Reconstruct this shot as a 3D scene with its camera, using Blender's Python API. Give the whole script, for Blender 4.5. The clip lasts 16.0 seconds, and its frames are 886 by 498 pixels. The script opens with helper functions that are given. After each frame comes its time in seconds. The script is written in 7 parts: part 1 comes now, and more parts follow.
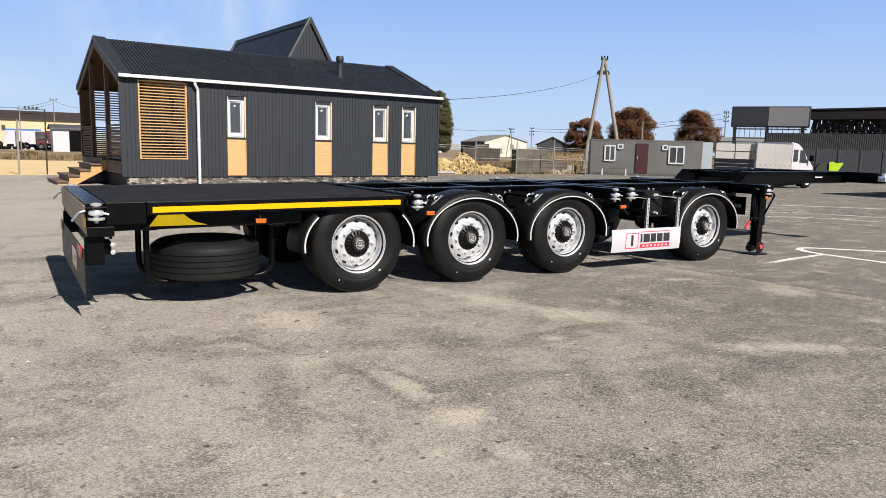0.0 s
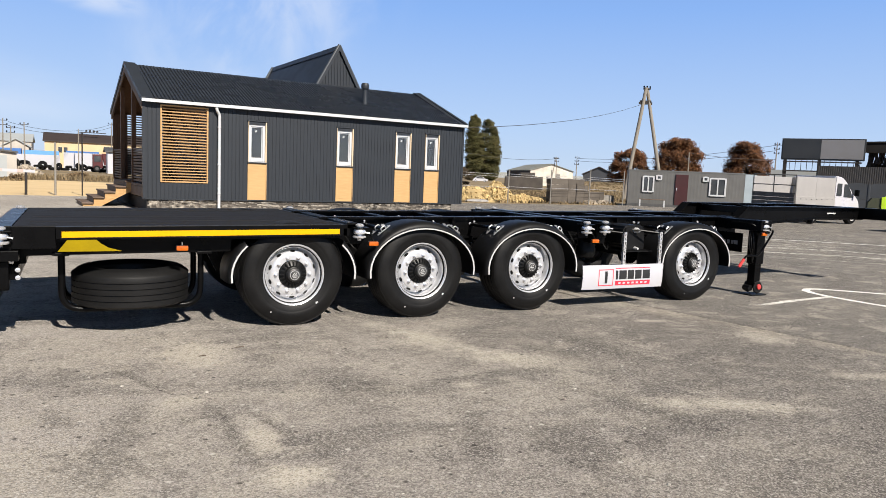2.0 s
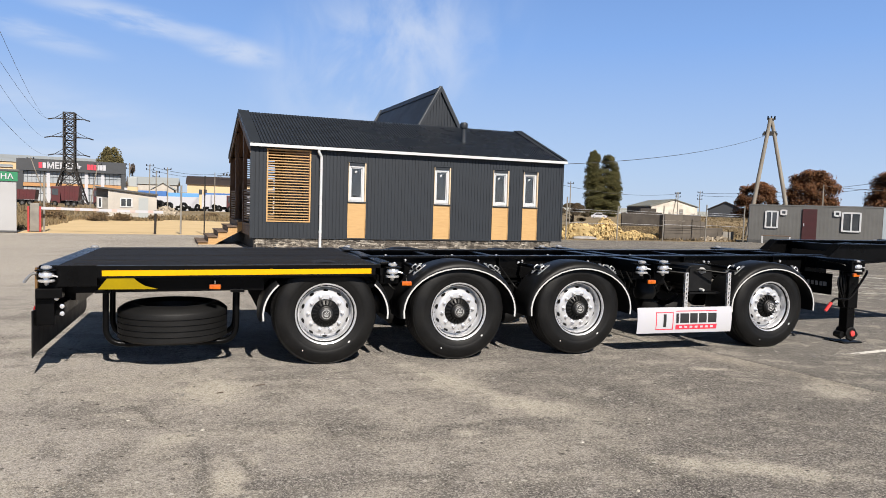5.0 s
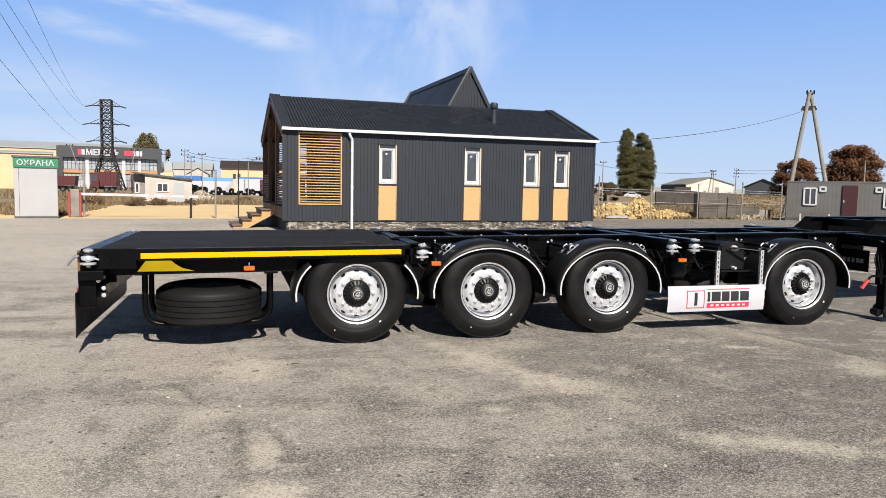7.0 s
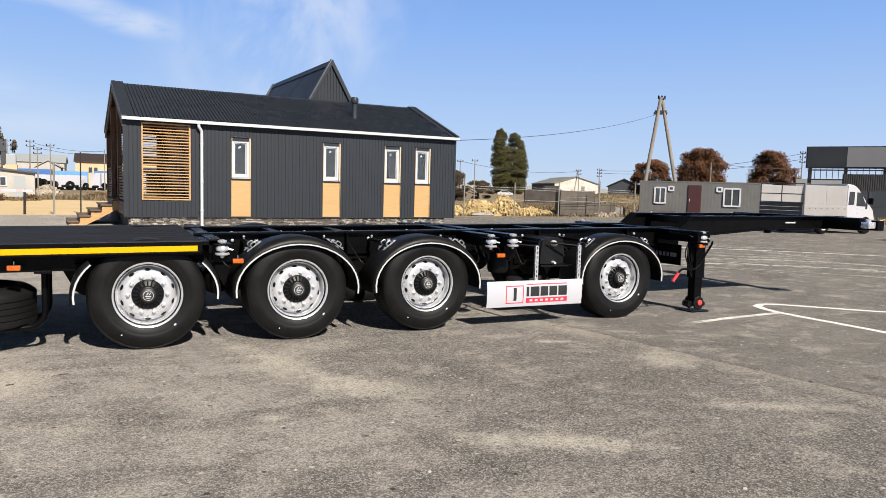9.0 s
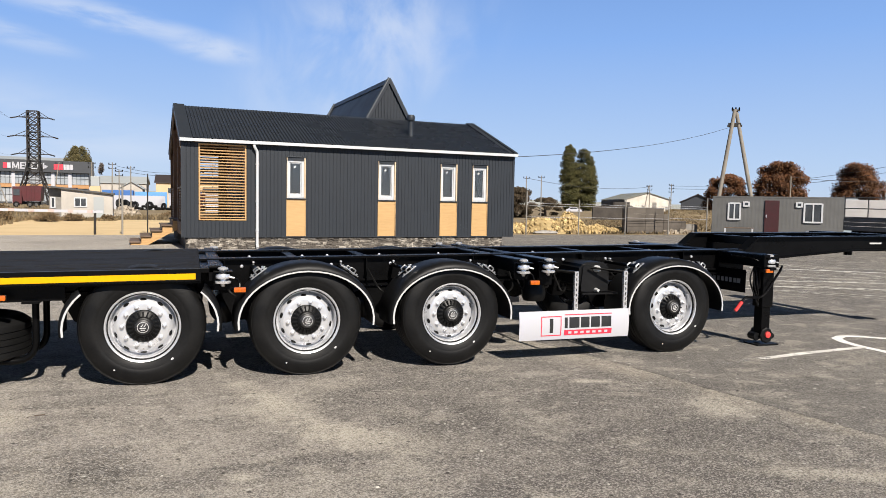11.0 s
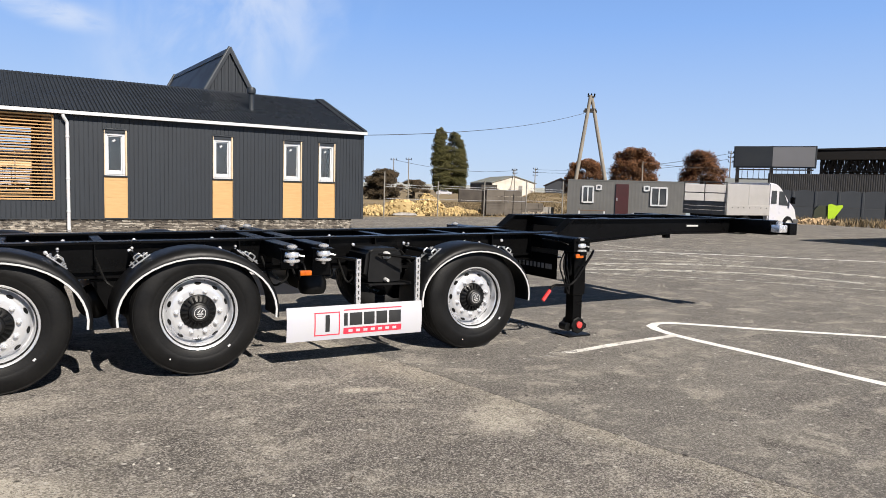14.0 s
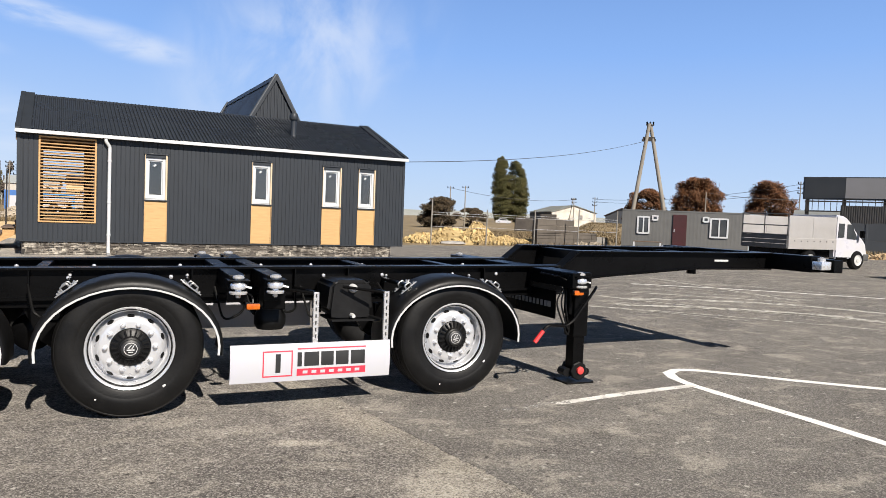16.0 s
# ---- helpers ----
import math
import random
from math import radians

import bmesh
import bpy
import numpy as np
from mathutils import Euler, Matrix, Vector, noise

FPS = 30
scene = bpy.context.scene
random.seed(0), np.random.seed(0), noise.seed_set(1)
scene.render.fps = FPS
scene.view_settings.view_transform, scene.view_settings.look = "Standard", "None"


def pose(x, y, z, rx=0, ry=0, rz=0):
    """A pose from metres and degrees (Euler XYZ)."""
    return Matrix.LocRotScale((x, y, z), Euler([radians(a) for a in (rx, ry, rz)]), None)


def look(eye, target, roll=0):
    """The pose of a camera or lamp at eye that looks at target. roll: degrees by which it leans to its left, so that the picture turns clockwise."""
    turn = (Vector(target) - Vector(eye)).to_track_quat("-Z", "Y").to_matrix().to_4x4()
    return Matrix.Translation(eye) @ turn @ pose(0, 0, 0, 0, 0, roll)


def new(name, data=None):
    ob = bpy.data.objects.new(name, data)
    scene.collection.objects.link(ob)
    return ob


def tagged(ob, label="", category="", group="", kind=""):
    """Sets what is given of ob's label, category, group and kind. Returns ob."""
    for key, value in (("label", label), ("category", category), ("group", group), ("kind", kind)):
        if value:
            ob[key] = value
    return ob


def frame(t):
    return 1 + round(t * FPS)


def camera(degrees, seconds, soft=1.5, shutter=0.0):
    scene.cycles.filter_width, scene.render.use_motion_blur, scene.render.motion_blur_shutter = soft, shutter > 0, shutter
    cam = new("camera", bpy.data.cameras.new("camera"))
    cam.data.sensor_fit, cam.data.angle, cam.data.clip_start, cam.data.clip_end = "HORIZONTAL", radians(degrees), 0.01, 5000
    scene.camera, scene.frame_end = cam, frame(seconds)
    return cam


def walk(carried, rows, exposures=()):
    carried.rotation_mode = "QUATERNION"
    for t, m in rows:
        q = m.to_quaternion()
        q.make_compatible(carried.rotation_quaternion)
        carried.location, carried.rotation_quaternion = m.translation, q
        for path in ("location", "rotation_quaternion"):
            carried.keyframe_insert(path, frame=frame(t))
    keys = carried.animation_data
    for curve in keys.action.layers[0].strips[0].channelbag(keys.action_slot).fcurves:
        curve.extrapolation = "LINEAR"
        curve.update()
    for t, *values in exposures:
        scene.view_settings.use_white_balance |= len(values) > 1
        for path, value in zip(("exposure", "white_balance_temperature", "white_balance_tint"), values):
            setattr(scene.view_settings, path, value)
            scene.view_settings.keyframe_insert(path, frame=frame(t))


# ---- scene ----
cam = camera(63.8, 16.0, soft=0.6)

PATH = [
    (0, (-2.854, -6.203, 1.379), (-1.817, -4.516, 1.1), 1.4),
    (0.5, (-2.577, -6.264, 1.405), (-1.569, -4.558, 1.134), 1.5),
    (1, (-2.311, -6.272, 1.383), (-1.338, -4.544, 1.129), 1.7),
    (1.5, (-2.065, -6.286, 1.401), (-1.122, -4.538, 1.167), 1.9),
    (2, (-1.781, -6.34, 1.413), (-0.859, -4.577, 1.206), 2.3),
    (2.5, (-1.51, -6.346, 1.401), (-0.62, -4.564, 1.222), 2.8),
    (3, (-1.278, -6.284, 1.419), (-0.428, -4.48, 1.267), 3.3),
    (3.5, (-1.108, -6.281, 1.424), (-0.316, -4.449, 1.298), 3.5),
    (4, (-0.989, -6.332, 1.451), (-0.259, -4.473, 1.342), 3.3),
    (4.5, (-0.965, -6.423, 1.463), (-0.305, -4.538, 1.36), 2.5),
    (5, (-0.98, -6.521, 1.455), (-0.368, -4.62, 1.34), 1.7),
    (7.3, (-0.968, -6.596, 1.447), (-0.443, -4.674, 1.275), 1.0),
    (7.5, (-0.923, -6.608, 1.444), (-0.37, -4.693, 1.274), 1.1),
    (8, (-0.738, -6.66, 1.443), (-0.077, -4.78, 1.274), 1.3),
    (8.5, (-0.548, -6.651, 1.433), (0.232, -4.817, 1.264), 1.5),
    (8.7, (-0.434, -6.608, 1.42), (0.419, -4.807, 1.248), 1.5),
    (10.8, (0.332, -6.111, 1.466), (0.999, -4.23, 1.339), 1.0),
    (11, (0.375, -6.063, 1.461), (1.04, -4.181, 1.336), 1.0),
    (11.5, (0.516, -5.912, 1.446), (1.21, -4.041, 1.312), 1.3),
    (12, (0.729, -5.768, 1.442), (1.488, -3.923, 1.295), 1.2),
    (12.5, (0.902, -5.623, 1.437), (1.732, -3.81, 1.276), 1.1),
    (13, (1.098, -5.533, 1.429), (1.991, -3.752, 1.258), 1.0),
    (13.5, (1.349, -5.506, 1.42), (2.296, -3.753, 1.246), 1.1),
    (14, (1.587, -5.463, 1.428), (2.572, -3.73, 1.261), 1.5),
    (14.5, (1.842, -5.37, 1.432), (2.848, -3.648, 1.284), 2.1),
    (15, (2.126, -5.343, 1.427), (3.124, -3.614, 1.302), 2.4),
    (15.5, (2.358, -5.331, 1.438), (3.319, -3.58, 1.333), 2.5),
    (16, (2.52, -5.2, 1.437), (3.352, -3.384, 1.344), 2.2),
]
walk(cam, [(t, look(eye, target, roll)) for t, eye, target, roll in PATH], [(0.0, 0.65), (2.5, 0.64), (4.5, 0.55), (5.3, 0.55), (7.3, 0.66), (8.5, 0.63), (11.0, 0.59), (13.0, 0.62), (16.0, 0.67)])

# ---- world, sun ----
SUN = Vector((0.16, -1.27, 1.02)).normalized()
world = bpy.data.worlds.new("sky")
scene.world = world
world.use_nodes = True
wt = world.node_tree
wt.nodes.clear()
w_out = wt.nodes.new("ShaderNodeOutputWorld")
w_bg = wt.nodes.new("ShaderNodeBackground")
w_sky = wt.nodes.new("ShaderNodeTexSky")
w_sky.sky_type, w_sky.sun_disc = "NISHITA", False
w_sky.sun_elevation, w_sky.sun_rotation = math.asin(SUN.z), math.atan2(SUN.x, SUN.y)
w_sky.air_density, w_sky.dust_density, w_sky.ozone_density = 1.0, 0.15, 4.0
w_bg.inputs["Strength"].default_value = 0.067
# paler towards the horizon, bluer above, dimmed grey overhead to deepen shadows; thin high cloud
w_co = wt.nodes.new("ShaderNodeTexCoord")
w_sep = wt.nodes.new("ShaderNodeSeparateXYZ")
wt.links.new(w_co.outputs["Generated"], w_sep.inputs["Vector"])
w_grad = wt.nodes.new("ShaderNodeValToRGB")
w_grad.color_ramp.elements[0].position, w_grad.color_ramp.elements[0].color = 0.0, (5.4, 6.7, 8.6, 1)
w_grad.color_ramp.elements[1].position, w_grad.color_ramp.elements[1].color = 0.58, (0.33, 0.37, 0.43, 1)
for p, c in ((0.06, (4.7, 6.3, 9.0, 1)), (0.22, (2.6, 4.6, 8.9, 1)), (0.33, (1.85, 3.5, 7.4, 1)), (0.43, (0.80, 1.05, 1.6, 1))):
    e = w_grad.color_ramp.elements.new(p)
    e.color = c
wt.links.new(w_sep.outputs["Z"], w_grad.inputs["Fac"])
w_tone = wt.nodes.new("ShaderNodeMix")
w_tone.data_type = "RGBA"
w_tone.inputs[0].default_value = 0.93
wt.links.new(w_sky.outputs["Color"], w_tone.inputs[6])
wt.links.new(w_grad.outputs["Color"], w_tone.inputs[7])


def wisp(way, spread, lo, hi, strength, scale, turn):
    """A streaky cloud about one direction of the sky: its share at each point."""
    d = wt.nodes.new("ShaderNodeMapping")
    d.vector_type = "TEXTURE"
    d.inputs["Location"].default_value = Vector(way).normalized()
    d.inputs["Rotation"].default_value = (0, spread[2], 0)
    d.inputs["Scale"].default_value = (spread[0], 1.0, spread[1])
    wt.links.new(w_co.outputs["Generated"], d.inputs["Vector"])
    ln = wt.nodes.new("ShaderNodeVectorMath")
    ln.operation = "LENGTH"
    wt.links.new(d.outputs["Vector"], ln.inputs[0])
    r = wt.nodes.new("ShaderNodeMapRange")
    r.interpolation_type = "SMOOTHSTEP"
    r.inputs["From Min"].default_value, r.inputs["From Max"].default_value = 1.0, 0.15
    wt.links.new(ln.outputs["Value"], r.inputs["Value"])
    mp = wt.nodes.new("ShaderNodeMapping")
    mp.inputs["Rotation"].default_value, mp.inputs["Scale"].default_value = turn, scale
    n = wt.nodes.new("ShaderNodeTexNoise")
    n.inputs["Scale"].default_value, n.inputs["Detail"].default_value = 4.0, 8.0
    n.inputs["Roughness"].default_value, n.inputs["Distortion"].default_value = 0.55, 0.4
    wt.links.new(w_co.outputs["Generated"], mp.inputs["Vector"])
    wt.links.new(mp.outputs["Vector"], n.inputs["Vector"])
    q = wt.nodes.new("ShaderNodeMapRange")
    q.interpolation_type = "SMOOTHSTEP"
    q.inputs["From Min"].default_value, q.inputs["From Max"].default_value = lo, hi
    q.inputs["To Max"].default_value = strength
    wt.links.new(n.outputs["Fac"], q.inputs["Value"])
    m = wt.nodes.new("ShaderNodeMath")
    m.operation = "MULTIPLY"
    wt.links.new(r.outputs["Result"], m.inputs[0])
    wt.links.new(q.outputs["Result"], m.inputs[1])
    return m.outputs[0]


last = w_tone.outputs[2]
for spot in (((0.022, 0.98, 0.197), (0.085, 0.024, 0.14), 0.25, 0.60, 0.64, (3.0, 1.0, 9.0), (0, 0.14, 0)),
             ((0.215, 0.955, 0.205), (0.23, 0.15, -0.45), 0.32, 0.70, 0.62, (3.2, 1.0, 2.0), (0, 0.6, 0)),
             ((-0.10, 0.971, 0.222), (0.16, 0.022, 0.12), 0.35, 0.65, 0.6, (2.0, 1.0, 9.0), (0, 0.12, 0)),
             ((-0.20, 0.96, 0.19), (0.10, 0.02, 0.2), 0.40, 0.70, 0.45, (2.0, 1.0, 8.0), (0, 0.2, 0)),
             ((-0.20, 0.98, 0.08), (0.36, 0.085, 0.16), 0.28, 0.74, 0.56, (1.0, 1.0, 5.0), (0, 0.2, 0)),
             ((-0.5, -0.5, 0.6), (0.9, 0.3, 0.2), 0.5, 0.8, 0.3, (1.0, 1.0, 2.5), (0, 0.3, 0))):
    w_mix = wt.nodes.new("ShaderNodeMix")
    w_mix.data_type = "RGBA"
    w_mix.inputs[7].default_value = (7.2, 7.9, 9.2, 1)
    wt.links.new(wisp(*spot), w_mix.inputs[0])
    wt.links.new(last, w_mix.inputs[6])
    last = w_mix.outputs[2]
wt.links.new(last, w_bg.inputs["Color"])
wt.links.new(w_bg.outputs["Background"], w_out.inputs["Surface"])
sun_data = bpy.data.lights.new("sun", "SUN")
sun_data.energy, sun_data.angle, sun_data.color = 5.0, radians(0.5), (1.0, 0.925, 0.835)
sun = new("sun", sun_data)
sun.matrix_world = look(SUN * 60, (0, 0, 0))


# ---- materials ----
def mat(name, base, other=None, rough=0.6, metal=0.0, scale=6.0, fine=60.0, bump=0.1, amount=0.5, stretch=(1, 1, 1), coat=0.0, per_object=0.0, spec=0.5):
    """A surface of two colours mixed at two scales, with fine relief."""
    m = bpy.data.materials.new(name)
    m.use_nodes = True
    nt = m.node_tree
    bsdf = nt.nodes["Principled BSDF"]
    other = other or tuple(c * 0.8 for c in base)
    co = nt.nodes.new("ShaderNodeTexCoord")
    mp = nt.nodes.new("ShaderNodeMapping")
    mp.inputs["Scale"].default_value = stretch
    nt.links.new(co.outputs["Object"], mp.inputs["Vector"])
    n1, n2 = nt.nodes.new("ShaderNodeTexNoise"), nt.nodes.new("ShaderNodeTexNoise")
    n1.inputs["Scale"].default_value, n1.inputs["Detail"].default_value = scale, 6
    n2.inputs["Scale"].default_value, n2.inputs["Detail"].default_value = fine, 4
    for n in (n1, n2):
        nt.links.new(mp.outputs["Vector"], n.inputs["Vector"])
    add = nt.nodes.new("ShaderNodeMath")
    add.operation = "MULTIPLY_ADD"
    add.inputs[1].default_value = 0.45
    nt.links.new(n2.outputs["Fac"], add.inputs[0])
    nt.links.new(n1.outputs["Fac"], add.inputs[2])
    ramp = nt.nodes.new("ShaderNodeMapRange")
    ramp.inputs["From Min"].default_value, ramp.inputs["From Max"].default_value = 0.5, 0.95
    ramp.inputs["To Max"].default_value = amount * 2
    last = add.outputs[0]
    if per_object:
        oi = nt.nodes.new("ShaderNodeObjectInfo")
        ad2 = nt.nodes.new("ShaderNodeMath")
        ad2.operation = "MULTIPLY_ADD"
        ad2.inputs[1].default_value = per_object
        nt.links.new(oi.outputs["Random"], ad2.inputs[0])
        nt.links.new(last, ad2.inputs[2])
        last = ad2.outputs[0]
    nt.links.new(last, ramp.inputs["Value"])
    mix = nt.nodes.new("ShaderNodeMix")
    mix.data_type = "RGBA"
    mix.inputs[6].default_value, mix.inputs[7].default_value = (*base, 1), (*other, 1)
    nt.links.new(ramp.outputs["Result"], mix.inputs[0])
    nt.links.new(mix.outputs[2], bsdf.inputs["Base Color"])
    rr = nt.nodes.new("ShaderNodeMapRange")
    rr.inputs["To Min"].default_value, rr.inputs["To Max"].default_value = max(rough - 0.12, 0.03), min(rough + 0.12, 1)
    nt.links.new(n1.outputs["Fac"], rr.inputs["Value"])
    nt.links.new(rr.outputs["Result"], bsdf.inputs["Roughness"])
    bsdf.inputs["Metallic"].default_value = metal
    bsdf.inputs["Specular IOR Level"].default_value = spec
    bsdf.inputs["Coat Weight"].default_value = coat
    if bump:
        bp = nt.nodes.new("ShaderNodeBump")
        bp.inputs["Strength"].default_value, bp.inputs["Distance"].default_value = bump, 0.01
        nt.links.new(n2.outputs["Fac"], bp.inputs["Height"])
        nt.links.new(bp.outputs["Normal"], bsdf.inputs["Normal"])
    return m


def island(m, low, high):
    """Varies a material's colour from piece to piece of a joined mesh."""
    nt = m.node_tree
    bsdf = nt.nodes["Principled BSDF"]
    geo = nt.nodes.new("ShaderNodeNewGeometry")
    rmp = nt.nodes.new("ShaderNodeMapRange")
    rmp.inputs["To Min"].default_value, rmp.inputs["To Max"].default_value = low, high
    hsv = nt.nodes.new("ShaderNodeHueSaturation")
    nt.links.new(geo.outputs["Random Per Island"], rmp.inputs["Value"])
    nt.links.new(rmp.outputs["Result"], hsv.inputs["Value"])
    nt.links.new(bsdf.inputs["Base Color"].links[0].from_socket, hsv.inputs["Color"])
    nt.links.new(hsv.outputs["Color"], bsdf.inputs["Base Color"])
    return m


# stains on the ground: place, half sizes, turn in degrees, strength
PALE_STAINS = ((-1.0, -0.73, 0.25, 0.42, -12, 0.8), (-0.86, -3.21, 0.2, 0.12, -13, 1.0), (-0.9, -2.62, 0.12, 0.31, -14, 0.8),
               (0.93, -0.87, 0.22, 0.37, -12, 0.6), (1.52, -1.74, 0.5, 0.22, -35, 0.6), (2.0, -3.16, 0.6, 0.14, -30, 0.8),
               (-1.24, -1.93, 0.14, 0.24, -15, 0.5), (0.6, -2.17, 0.11, 0.08, -13, 0.7), (3.89, -3.14, 0.56, 0.1, -24, 0.7),
               (4.1, -1.81, 0.24, 0.25, -24, 0.7), (3.6, -0.84, 0.2, 0.06, -20, 0.8), (1.19, -1.63, 0.25, 0.25, -25, 0.6),
               (1.05, -1.0, 0.13, 1.30, 21, 0.5), (-1.2, -3.54, 0.09, 0.06, 0, 0.7), (-0.9, -3.68, 0.07, 0.10, 0, 0.7))
DARK_STAINS = ((1.3, -4.7, 1.5, 0.9, -10, 0.30), (3.4, -2.5, 0.5, 0.7, -14, 0.25), (5.55, -1.28, 0.1, 0.12, -20, 0.8), (5.34, -2.85, 0.08, 0.1, -23, 0.7), (-0.14, -2.0, 0.26, 0.31, -13, 0.35), (0.65, -3.32, 0.27, 0.31, -13, 0.45),
               (-1.59, -2.46, 0.12, 0.66, -14, 0.4), (2.28, -1.55, 0.13, 0.6, 10, 0.45), (1.8, -1.65, 0.15, 0.53, 14, 0.35), (1.47, -3.09, 0.1, 0.61, 12, 0.4),
               (-1.03, -2.50, 0.05, 0.48, 2, 0.5), (-0.80, -2.48, 0.04, 0.26, 13, 0.5), (-1.42, -1.32, 0.05, 0.36, 23, 0.45), (0.22, -3.0, 0.11, 0.50, -26, 0.4))


def asphalt_material(name, tone, dusty, grit):
    m = bpy.data.materials.new(name)
    m.use_nodes = True
    nt = m.node_tree
    bsdf = nt.nodes["Principled BSDF"]
    co = nt.nodes.new("ShaderNodeTexCoord")

    def noisy(scale, detail, stretch=(1, 1, 1), turn=0.0, rough=0.55, warp=0.0):
        mp = nt.nodes.new("ShaderNodeMapping")
        mp.inputs["Scale"].default_value, mp.inputs["Rotation"].default_value = stretch, (0, 0, turn)
        n = nt.nodes.new("ShaderNodeTexNoise")
        n.inputs["Scale"].default_value, n.inputs["Detail"].default_value = scale, detail
        n.inputs["Roughness"].default_value, n.inputs["Distortion"].default_value = rough, warp
        nt.links.new(co.outputs["Object"], mp.inputs["Vector"])
        nt.links.new(mp.outputs["Vector"], n.inputs["Vector"])
        return n.outputs["Fac"]

    def span(src, lo, hi, a=0.0, b=1.0):
        r = nt.nodes.new("ShaderNodeMapRange")
        r.inputs["From Min"].default_value, r.inputs["From Max"].default_value = lo, hi
        r.inputs["To Min"].default_value, r.inputs["To Max"].default_value = a, b
        nt.links.new(src, r.inputs["Value"])
        return r.outputs["Result"]

    def blend(fac, a, b):
        x = nt.nodes.new("ShaderNodeMix")
        x.data_type = "RGBA"
        nt.links.new(fac, x.inputs[0])
        for slot, c in ((6, a), (7, b)):
            if isinstance(c, tuple):
                x.inputs[slot].default_value = (*c, 1)
            else:
                nt.links.new(c, x.inputs[slot])
        return x.outputs[2]

    def cells(scale):
        """Stones of the aggregate: a random tone for each, and the distance to its middle."""
        v = nt.nodes.new("ShaderNodeTexVoronoi")
        v.inputs["Scale"].default_value = scale
        nt.links.new(co.outputs["Object"], v.inputs["Vector"])
        s = nt.nodes.new("ShaderNodeSeparateColor")
        nt.links.new(v.outputs["Color"], s.inputs["Color"])
        return s.outputs[0], v.outputs["Distance"]

    grain, knob = cells(125.0)
    coarse, _ = cells(62.0)
    chips = noisy(55.0, 6, rough=0.78)
    xyz = nt.nodes.new("ShaderNodeSeparateXYZ")
    nt.links.new(co.outputs["Object"], xyz.inputs["Vector"])
    along = nt.nodes.new("ShaderNodeMath")
    along.operation = "MULTIPLY_ADD"
    along.inputs[1].default_value = 0.25
    nt.links.new(xyz.outputs["Y"], along.inputs[0])
    nt.links.new(xyz.outputs["X"], along.inputs[2])

    def times(a, b):
        x = nt.nodes.new("ShaderNodeMath")
        x.operation = "MULTIPLY"
        nt.links.new(a, x.inputs[0])
        nt.links.new(b, x.inputs[1])
        return x.outputs[0]

    ragged = noisy(5.0, 8, rough=0.7)

    def stain(c, colour, cx, cy, rx, ry, turn, amount):
        """One ragged-edged stain lying at a place on the ground."""
        mp = nt.nodes.new("ShaderNodeMapping")
        mp.vector_type = "TEXTURE"
        mp.inputs["Location"].default_value = (cx, cy, 0)
        mp.inputs["Rotation"].default_value = (0, 0, radians(turn))
        mp.inputs["Scale"].default_value = (rx * 1.3, ry * 1.3, 1)
        ln = nt.nodes.new("ShaderNodeVectorMath")
        ln.operation = "LENGTH"
        nt.links.new(co.outputs["Object"], mp.inputs["Vector"])
        nt.links.new(mp.outputs["Vector"], ln.inputs[0])
        ad = nt.nodes.new("ShaderNodeMath")
        ad.operation = "MULTIPLY_ADD"
        ad.inputs[1].default_value = 2.6
        nt.links.new(ragged, ad.inputs[0])
        nt.links.new(ln.outputs["Value"], ad.inputs[2])
        return blend(span(ad.outputs[0], 2.35, 1.60, 0, amount), c, colour)

    c = blend(span(noisy(0.45, 6, warp=0.6), 0.36, 0.66), tone[0], tone[1])
    if dusty:
        c = blend(times(span(along.outputs[0], 2.0, -3.4), span(noisy(0.7, 7, warp=0.5), 0.30, 0.58, 0.45, 0.95)), c, (0.42, 0.385, 0.345))
    if dusty:
        c = blend(times(span(along.outputs[0], 0.2, 2.2, 0, 0.85), span(noisy(0.8, 6), 0.3, 0.6, 0.5, 1.0)), c, (0.142, 0.130, 0.120))     # bare, browner asphalt
    c = blend(times(span(along.outputs[0], 3.0, -0.5, 0.25, 1.0), span(noisy(0.50, 9, (1.0, 2.3, 1), -0.55, 0.66, 0.8), 0.49, 0.60, 0, 0.70)), c, (0.385, 0.352, 0.300))     # pale dust, swept in streaks
    c = blend(span(noisy(0.58, 8, (1.0, 2.8, 1), 0.62, 0.62, 0.4), 0.50, 0.60, 0, 0.62), c, (0.112, 0.103, 0.096))     # dark tyre tracks
    c = blend(span(noisy(1.9, 10, (1.0, 1.5, 1), 0.1, 0.76, 0.5), 0.52, 0.59, 0, 0.55), c, (0.42, 0.385, 0.325))
    c = blend(span(noisy(1.6, 10, (1.5, 1.0, 1), 0.4, 0.76, 0.4), 0.475, 0.40, 0, 0.55), c, (0.112, 0.102, 0.094))
    if dusty:
        c = blend(times(times(span(along.outputs[0], 3.68, 3.92), span(along.outputs[0], 4.14, 4.10)), span(noisy(2.1, 8, rough=0.7), 0.36, 0.58, 0.10, 0.75)), c, (0.37, 0.335, 0.270))
        c = blend(times(times(span(xyz.outputs["Y"], 2.5, 9.0), span(xyz.outputs["X"], 7.0, 0.0)), span(noisy(0.35, 6, warp=0.4), 0.28, 0.60, 0.35, 0.90)), c, (0.46, 0.42, 0.37))     # sand tracked over the yard by the house
        for spot in PALE_STAINS:
            c = stain(c, (0.52, 0.475, 0.395), *spot)
    for spot in DARK_STAINS:
        c = stain(c, (0.062, 0.057, 0.053), *spot[:5], min(spot[5] * 1.15, 0.75))
